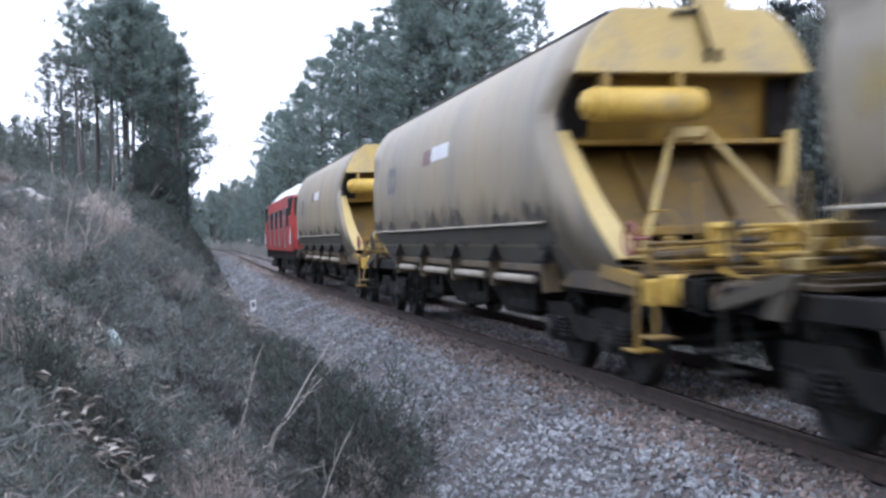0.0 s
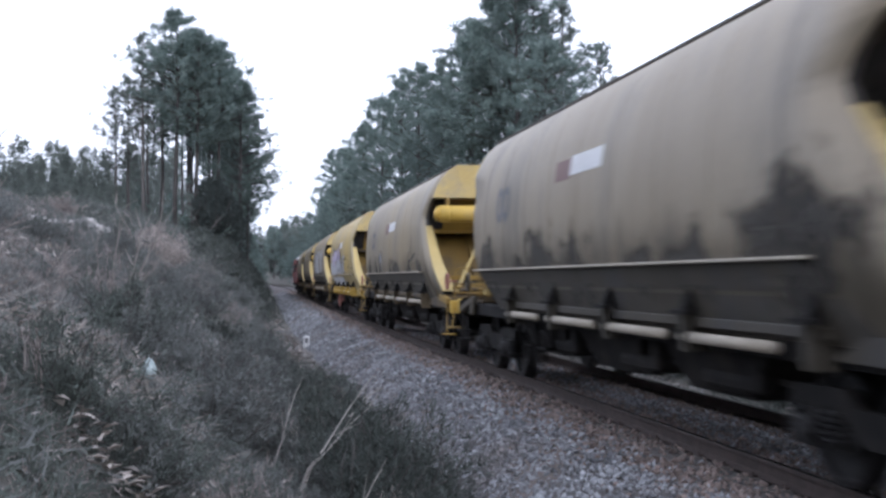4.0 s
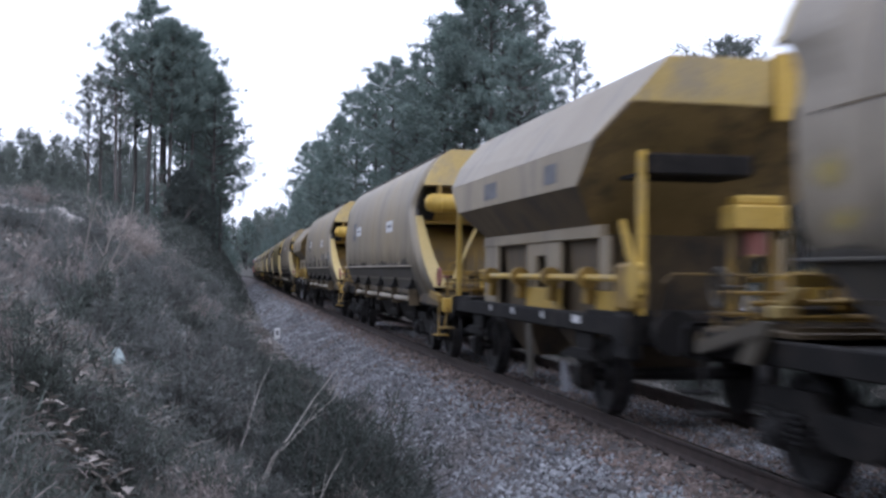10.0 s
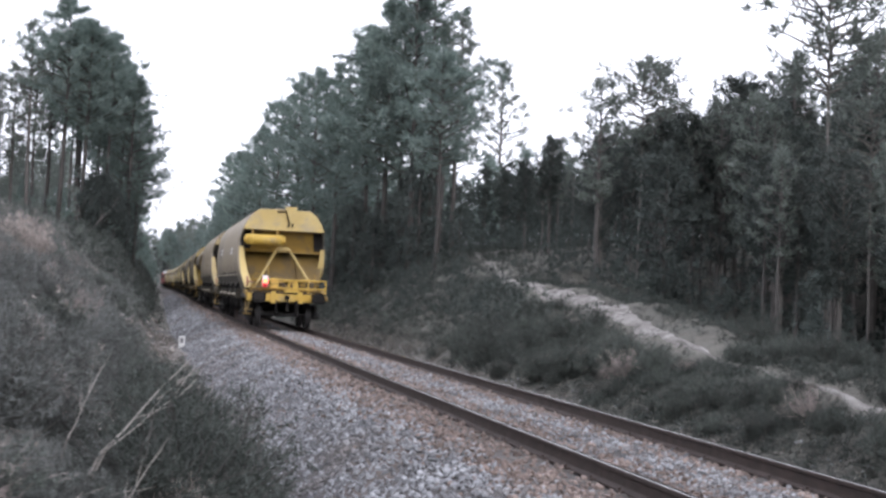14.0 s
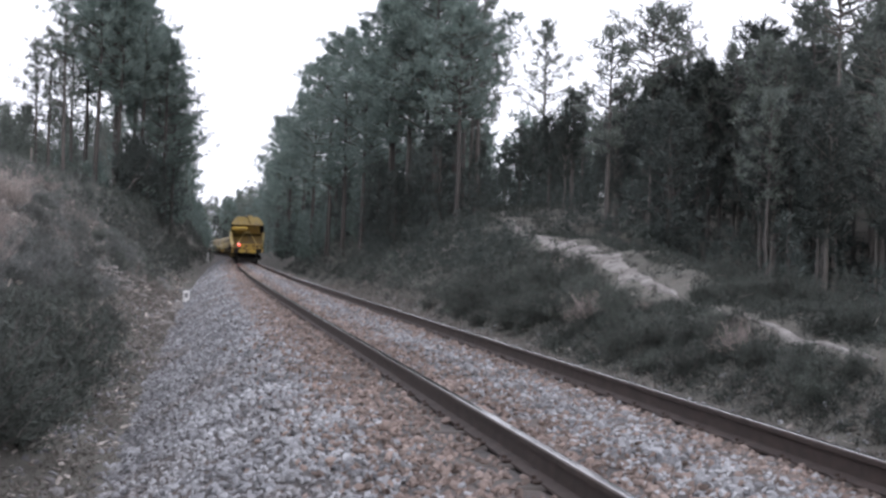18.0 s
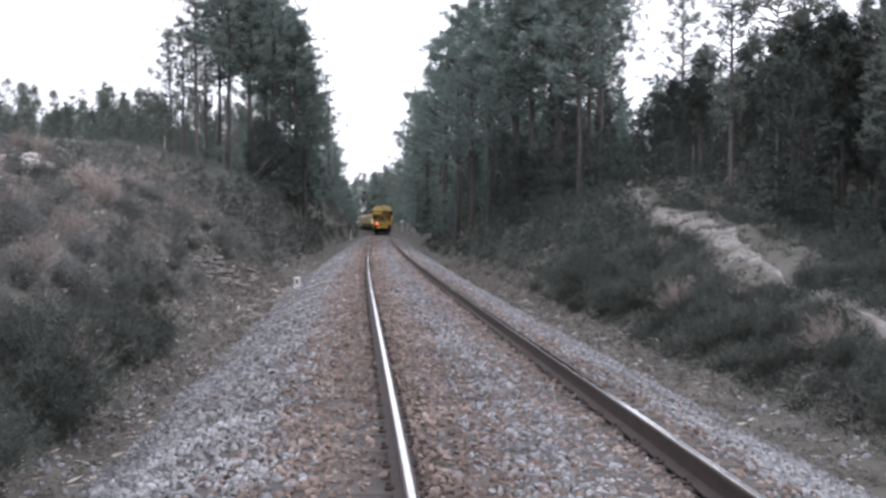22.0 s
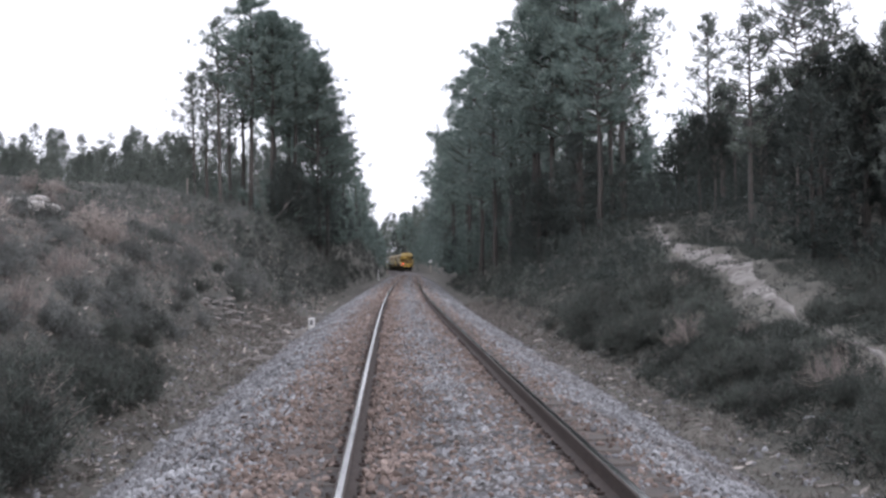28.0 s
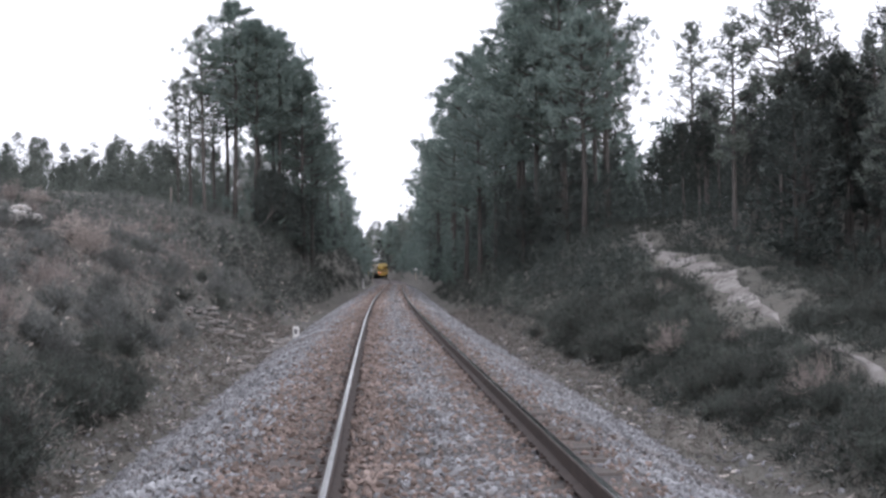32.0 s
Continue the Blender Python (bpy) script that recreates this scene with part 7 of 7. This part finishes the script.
    for i, (w, s, kind) in enumerate(things):
        if kind == "violet":
            continue
        for q in range(7):
            y = -5.0 + q * 1.7 + rnd.uniform(-0.6, 0.6)
            wd, ht = rnd.uniform(1.2, 2.6), rnd.uniform(0.3, 0.6) * (1.3 if i in (4, 5, 8) else 0.35 if i > 8 else 0.8)
            side_panel(w, "soot_stain", y - wd / 2, y + wd / 2, 1.76 - ht, 1.76 + ht, M_soot, "", 0.003 + 0.0003 * q)
    side_panel(things[5][0], "soot_stain", -6.9, -4.0, 1.3, 2.75, M_soot, "", 0.009)
    side_panel(things[5][0], "soot_stain", -6.6, -4.6, 1.4, 2.6, M_soot, "", 0.0096)
    for i, y, wd, z0, z1 in ((8, -2.8, 1.3, 1.85, 2.5), (8, -4.0, 0.8, 1.9, 2.45), (8, -5.6, 1.5, 1.8, 2.5), (8, 0.6, 0.9, 1.85, 2.3), (8, 2.0, 0.9, 1.85, 2.25), (2, 4.6, 0.9, 2.3, 2.9), (4, 2.0, 1.2, 1.9, 2.5)):
        side_panel(things[i][0], "spray_smudge", y - wd / 2, y + wd / 2, z0, z1, M_smudge, "", 0.0105)
    for i, y, wd, z0, z1 in ((10, 5.6, 1.0, 2.15, 2.5), (10, 5.5, 0.8, 1.85, 2.15), (2, 5.4, 1.0, 2.2, 2.8), (2, -1.6, 0.7, 2.2, 2.7)):
        side_panel(things[i][0], "spray_smudge", y - wd / 2, y + wd / 2, z0, z1, M_yellow_smudge, "", 0.0105)
    # scrawled tags: strokes laid on the curved sides
    def scrawl(w, y0, z0, strokes, mat, width=0.035):
        for a, b in strokes:
            d = Vector((b[0] - a[0], b[1] - a[1]))
            n = Vector((-d.y, d.x)).normalized() * width
            pts = [(y0 - a[0] + n.x, z0 + a[1] + n.y), (y0 - a[0] - n.x, z0 + a[1] - n.y), (y0 - b[0] - n.x, z0 + b[1] - n.y), (y0 - b[0] + n.x, z0 + b[1] + n.y)]
            side_shape(w, "graffiti_stroke", pts, mat, "", 0.012)

    for y0, y1, z in ((-2.6, 5.9, 2.74), (-5.9, -2.9, 2.71), (-5.5, -1.2, 2.33)):
        while y0 < y1:
            y2 = min(y1, y0 + rnd.uniform(0.5, 1.6))
            q = z + rnd.uniform(-0.006, 0.006)
            side_panel(things[10][0], "paint_crack", y0, y2, q, q + rnd.uniform(0.008, 0.02), M_endbrown, "", 0.009)
            y0 = y2 + rnd.uniform(0.0, 0.12)
    scrawl(things[3][0], -2.4, 2.0, [((0, 0.3), (0.5, 0.6)), ((0.5, 0.6), (0.6, 0.3)), ((0.1, 0.35), (0.8, 0.4)), ((0.8, 0.4), (1.1, 0.55)), ((1.1, 0.3), (1.5, 0.5)), ((0.3, 0.1), (0.4, -0.35)), ((1.6, 0.05), (2.1, 0.1)), ((1.6, 0.05), (1.65, -0.3)), ((2.1, 0.1), (2.3, -0.3)), ((2.3, 0.3), (2.4, -0.25)), ((2.85, 0.7), (3.15, -0.3)), ((3.3, 0.0), (3.75, 0.0)), ((3.3, -0.25), (3.8, -0.25)), ((3.75, 0.0), (3.8, -0.25))], M_ink, 0.03)
    scrawl(things[4][0], -3.6, 2.1, [((0, 0), (0.5, 0.3)), ((0.5, 0.3), (0.9, -0.1)), ((0.2, -0.1), (1.1, 0.1)), ((0.5, -0.2), (0.6, 0.5))], M_ink)
    scrawl(things[8][0], 6.0, 2.2, [((0, 0.2), (0.35, 0.35)), ((0.2, 0.0), (0.55, 0.25)), ((0.6, 0.3), (0.75, -0.1)), ((0.8, 0.1), (1.15, 0.3)), ((1.5, 0.3), (1.55, -0.15)), ((1.5, 0.28), (1.9, 0.15)), ((1.9, 0.15), (1.55, 0.05)), ((2.2, 0.35), (2.25, -0.1)), ((2.25, 0.1), (2.6, 0.3)), ((2.25, 0.1), (2.65, -0.12)), ((3.0, 0.3), (3.4, 0.28)), ((3.2, 0.3), (3.2, -0.1)), ((3.7, 0.3), (3.8, -0.1)), ((3.8, -0.1), (4.1, 0.3))], M_ink, 0.026)
    scrawl(things[6][0], 4.6, 2.3, [((0, 0.1), (0.4, 0.4)), ((0.4, 0.4), (0.5, 0.0)), ((0.1, 0.2), (0.9, 0.25)), ((0.7, 0.4), (0.75, -0.1)), ((0.95, 0.35), (1.3, 0.3)), ((1.0, -0.05), (1.35, 0.0)), ((1.35, 0.3), (1.3, 0.0)), ((1.6, 0.4), (1.7, -0.1)), ((1.7, 0.15), (2.1, 0.35))], M_ink, 0.05)
    scrawl(things[6][0], 5.5, 2.05, [((0, 0), (0.4, 0.3)), ((0.4, 0.3), (0.8, -0.1)), ((0.2, -0.15), (1.2, 0.05)), ((0.9, -0.2), (1.0, 0.3))], M_ink)
    hops = [(hop, -104.3 + 3.0, "")]
    hops.append((copy_thing(hop, Matrix()), -149.2 + 3.0, ""))
    loco = build_locomotive()
    return things + hops + [(loco, 28.6 + mid + 8.75 + 9.05, "")]


def train_rows(s):
    rows = []
    for t in np.arange(0, 32.01, 0.8):
        y = run(t) + s
        slope = float(line_x(y + 4) - line_x(y - 4)) / 8
        rows.append((float(t), pose(float(line_x(y)), float(y), float(line_z(y)), 0.16 * float(np.clip(y / 20, 0, 1)), 0, -math.degrees(math.atan(slope)))))
    return rows


# ---- small things beside the line ----
def build_posts():
    bm = bmesh.new()
    box(bm, (0, 0, 0.16), (0.22, 0.12, 0.72), bevel=0.03)
    post = part("distance_post", bm, M_white)
    post.location = (-3.3, 39.6, -0.85 + 0.02)
    tagged(post, "small white concrete distance post beside the ballast", "post")
    bm = bmesh.new()
    box(bm, (0, -0.064, 0.36), (0.1, 0.012, 0.16))
    part("worn_number", bm, M_greymark, post)
    bm = bmesh.new()
    box(bm, (0, 0, 0.55), (0.3, 0.14, 1.5), bevel=0.03)
    p = part("distance_post", bm, M_white)
    p.location = (-2.45, 155, float(ground_z(-2.45, 155)))
    tagged(p, "white post further along the line", "post")
    for x in (-1.5, 7.25):
        base = float(ground_z(x, 230))
        e = empty("warning_sign", "white warning board on a thin post beside the far track", "sign", "warning boards")
        e.location = (x, 230, base)
        bm = bmesh.new()
        tube(bm, (0, 0, -0.2), (0, 0, 2.75 - base), 0.05, 8)
        part("post", bm, M_pipe, e)
        bm = bmesh.new()
        prism(bm, [(-0.42, -0.06, 2.65 - base), (0, -0.06, 2.23 - base), (0.42, -0.06, 2.65 - base), (0, -0.06, 3.07 - base)], (0, -0.03, 0))
        part("board", bm, M_white, e, "white diamond board")
    bm = bmesh.new()
    tube(bm, (0, 0, -0.2), (0.03, 0, 1.25), 0.07, 10, 0.06)
    p = part("wooden_post", bm, M_deadwood)
    p.location = (-13.45, 73, float(ground_z(-13.45, 73)))
    tagged(p, "pale weathered wooden fence post on the bank", "post")


def build_oddments():
    # discarded plastic bag caught on a broken stem
    bm = bmesh.new()
    bmesh.ops.create_icosphere(bm, subdivisions=3, radius=0.043)
    for v in bm.verts:
        v.co *= 1 + 0.35 * noise.noise(v.co * 22)
        v.co.z *= 1.6
    bag = part("plastic_bag", bm, M_bag, None, "", True)
    bag.location = (-6.03, 6.5, 1.09)
    tagged(bag, "crumpled whitish plastic bag caught on the brush", "bag")
    bm = bmesh.new()
    tube(bm, (-6.05, 6.52, float(ground_z(-6.05, 6.52)) - 0.05), (-6.05, 6.5, 1.03), 0.018, 6)
    tagged(part("broken_stem", bm, M_deadwood), "broken upright stem in the brush", "branch")
    # two long pale branches leaning out of the bank
    for a, b, r in (((-5.15, 7.1, 0.22), (-4.4, 8.6, 0.82), 0.01), ((-5.12, 7.15, 0.2), (-4.4, 8.75, 0.7), 0.008), ((-5.3, 7.4, 0.3), (-5.05, 8.2, 0.85), 0.006), ((-5.0, 5.6, 0.1), (-4.7, 5.9, 0.55), 0.006), ((-6.4, 6.2, 1.0), (-5.7, 6.6, 0.95), 0.006)):
        a, b = np.array(a), np.array(b)
        rng = np.random.default_rng(int(r * 7000))
        g = Gather()
        s = np.linspace(0, 1, 7)[:, None]
        p = a + (b - a) * s + np.cumsum(rng.normal(0, 0.012, (7, 3)), axis=0)
        p[0, 2] = float(ground_z(p[0, 0], p[0, 1])) - 0.03
        g.add(*tapered(p, np.linspace(r, r * 0.4, 7), 6))
        for t in (0.45, 0.62, 0.8):
            q = a + (b - a) * t
            d = (b - a) * 0.22 + rng.normal(0, 0.09, 3)
            g.add(*tapered(q + d * s, np.linspace(r * 0.5, r * 0.2, 7), 5))
        tagged(link("dead_branch", g.mesh("dead_branch"), M_deadwood), "long pale dead branch leaning from the bank", "branch", "dead branches")
    # heap of cut branches and dead leaves
    rng = np.random.default_rng(31)
    heap = empty("brush_heap", "heap of pale cut twigs and dead leaves on the bank", "brush")
    for k in range(64):
        x, y = -5.95 + rng.normal(0, 0.11), 3.6 + rng.normal(0, 0.14)
        z = float(ground_z(x, y))
        a = rng.uniform(0, 6.28)
        n = Vector((math.cos(a), math.sin(a), rng.uniform(-0.3, 0.6)))
        side = n.cross(Vector((0, 0, 1))).normalized() * rng.uniform(0.012, 0.028)
        c = Vector((x, y, z + rng.uniform(0.06, 0.19)))
        ln = rng.uniform(0.05, 0.11)
        bm = bmesh.new()
        up = Vector((0, 0, 0.012))
        vs = [bm.verts.new(q) for q in (c, c + n * ln * 0.5 + side + up, c + n * ln, c + n * ln * 0.5 - side + up)]
        bm.faces.new((vs[0], vs[1], vs[2]))
        bm.faces.new((vs[0], vs[2], vs[3]))
        part("dead_leaf", bm, M_chip if k % 6 else M_leaf_litter, heap)
    sap = empty("bare_sapling", "pale many-stemmed bare sapling leaning over the bank", "sapling")
    sap.location = (-6.64, 9.96, float(ground_z(-6.64, 9.96)) - 0.05)
    rng = np.random.default_rng(64)
    for dx, dz, r in ((0.25, 0.78, 0.018), (0.42, 0.9, 0.015), (0.12, 0.95, 0.011), (-0.12, 0.7, 0.009), (0.55, 0.72, 0.008)):
        g = Gather()
        s = np.linspace(0, 1, 8)[:, None]
        tip = np.array([dx, rng.normal(0, 0.1), dz])
        p = tip * s + np.array([0.05, 0, 0]) * np.sin(3.1 * s) * (1 if dx > 0.2 else -1) + np.cumsum(rng.normal(0, 0.008, (8, 3)), axis=0)
        p[0] = rng.normal(0, 0.02, 3) * [1, 1, 0]
        g.add(*tapered(p, np.linspace(r, r * 0.35, 8), 6))
        for t in (3, 4, 5, 6, 7):
            d = tip * 0.25 + rng.normal(0, 0.09, 3)
            q = np.linspace(0, 1, 4)[:, None]
            g.add(*tapered(p[t] + d * q, np.linspace(r * 0.4, r * 0.12, 4), 5))
        link("stem", g.mesh("sapling_stem"), M_deadwood, sap)
    make_sapling("bare_sapling", -6.25, 3.9, 0.42, 18, 2, "thin bare grey sapling on the bank", M_dry, 0.2)
    make_sapling("bare_sapling", -6.7, 5.0, 0.8, 17, 2, "thin bare grey sapling on the bank", M_dry, 0.15)
    make_sapling("bare_sapling", -8.3, 31, 1.3, 8, 2, "thin bare grey sapling on the bank", M_dry, 0.2)
    make_sapling("bare_tree", -8.3, 73, 3.4, 9, 3, "small leafless forked tree at the foot of the pines", M_bark_pale, 0.3)
    # pale cut stumps and stones on the clear-cut
    rng = np.random.default_rng(44)
    for k in range(16):
        x, y = (-9.6 + rng.normal(0, 0.3), 24.6 + rng.normal(0, 0.8)) if k < 10 else (-9.5 + rng.normal(0, 0.5), 29 + rng.normal(0, 1.2))
        bm = bmesh.new()
        bmesh.ops.create_icosphere(bm, subdivisions=2, radius=rng.uniform(0.12, 0.3))
        for v in bm.verts:
            v.co *= 1 + 0.4 * noise.noise(v.co * 3 + Vector((k, 0, 0)))
            v.co.z *= 0.62
            v.co.x *= 1.3
        p = part("pale_stone", bm, M_palestone)
        p.location = (x, y, float(ground_z(x, y)) + 0.12)
        tagged(p, "pale stone lying on the clear-cut bank", "stone", "pale stones")
    for k in range(34):
        if k < 16:
            x, y = -5.15 + rng.normal(0, 0.3), 32.6 + rng.normal(0, 1.0)
        else:
            y = rng.uniform(25, 39)
            x = -3.45 - 0.8 * rng.random()
        bm = bmesh.new()
        bmesh.ops.create_icosphere(bm, subdivisions=2, radius=1)
        a, b = rng.uniform(0.1, 0.32), rng.uniform(0.15, 0.5)
        for v in bm.verts:
            v.co *= 1 + 0.45 * noise.noise(v.co * 2 + Vector((k, k, 0)))
            v.co = Vector((v.co.x * a, v.co.y * b, v.co.z * 0.06))
        p = part("pale_clod", bm, M_sand)
        p.location = (x, y, float(ground_z(x, y)) + 0.02)
        tagged(p, "pale washed-out clod of soil on the bank", "clod", "pale clods")
    for k in range(26):
        x, y = -7.7 + rng.normal(0, 0.5) - 0.05 * k, 11.5 + rng.normal(0, 1.4)
        a, ln = rng.uniform(0, 3.14), rng.uniform(0.15, 0.5)
        z = float(ground_z(x, y))
        bm = bmesh.new()
        tube(bm, (-ln / 2 * math.cos(a), -ln / 2 * math.sin(a), 0.0), (ln / 2 * math.cos(a), ln / 2 * math.sin(a), rng.uniform(-0.05, 0.12)), rng.uniform(0.006, 0.018), 7, 0.006)
        p = part("cut_branch", bm, M_deadwood)
        p.location = (x, y, z + 0.05)
        tagged(p, "short pale cut branch lying on the clear-cut bank", "branch", "cut branches")
    for k in range(14):
        y = 18 + 24 * rng.random()
        x = -4.35 - rng.random() * 0.9 - 0.01 * y
        bm = bmesh.new()
        bmesh.ops.create_icosphere(bm, subdivisions=2, radius=rng.uniform(0.1, 0.3))
        for v in bm.verts:
            v.co *= 1 + 0.45 * noise.noise(v.co * 4 + Vector((0, k, 0)))
            v.co.z *= 0.35
        p = part("pale_stone", bm, M_sand)
        p.location = (x, y, float(ground_z(x, y)) + 0.03)
        tagged(p, "pale washed-out clod at the foot of the bank", "stone", "pale stones")


build_ground()
build_track()
build_sand()
build_ballast_stones()
build_undergrowth()
plant_bushes()
plant_trees()
plant_woods()
build_posts()
build_oddments()
TRAIN = build_train()


def motions():
    for w, s, kind in TRAIN:
        walk(w, train_rows(s))


motions()
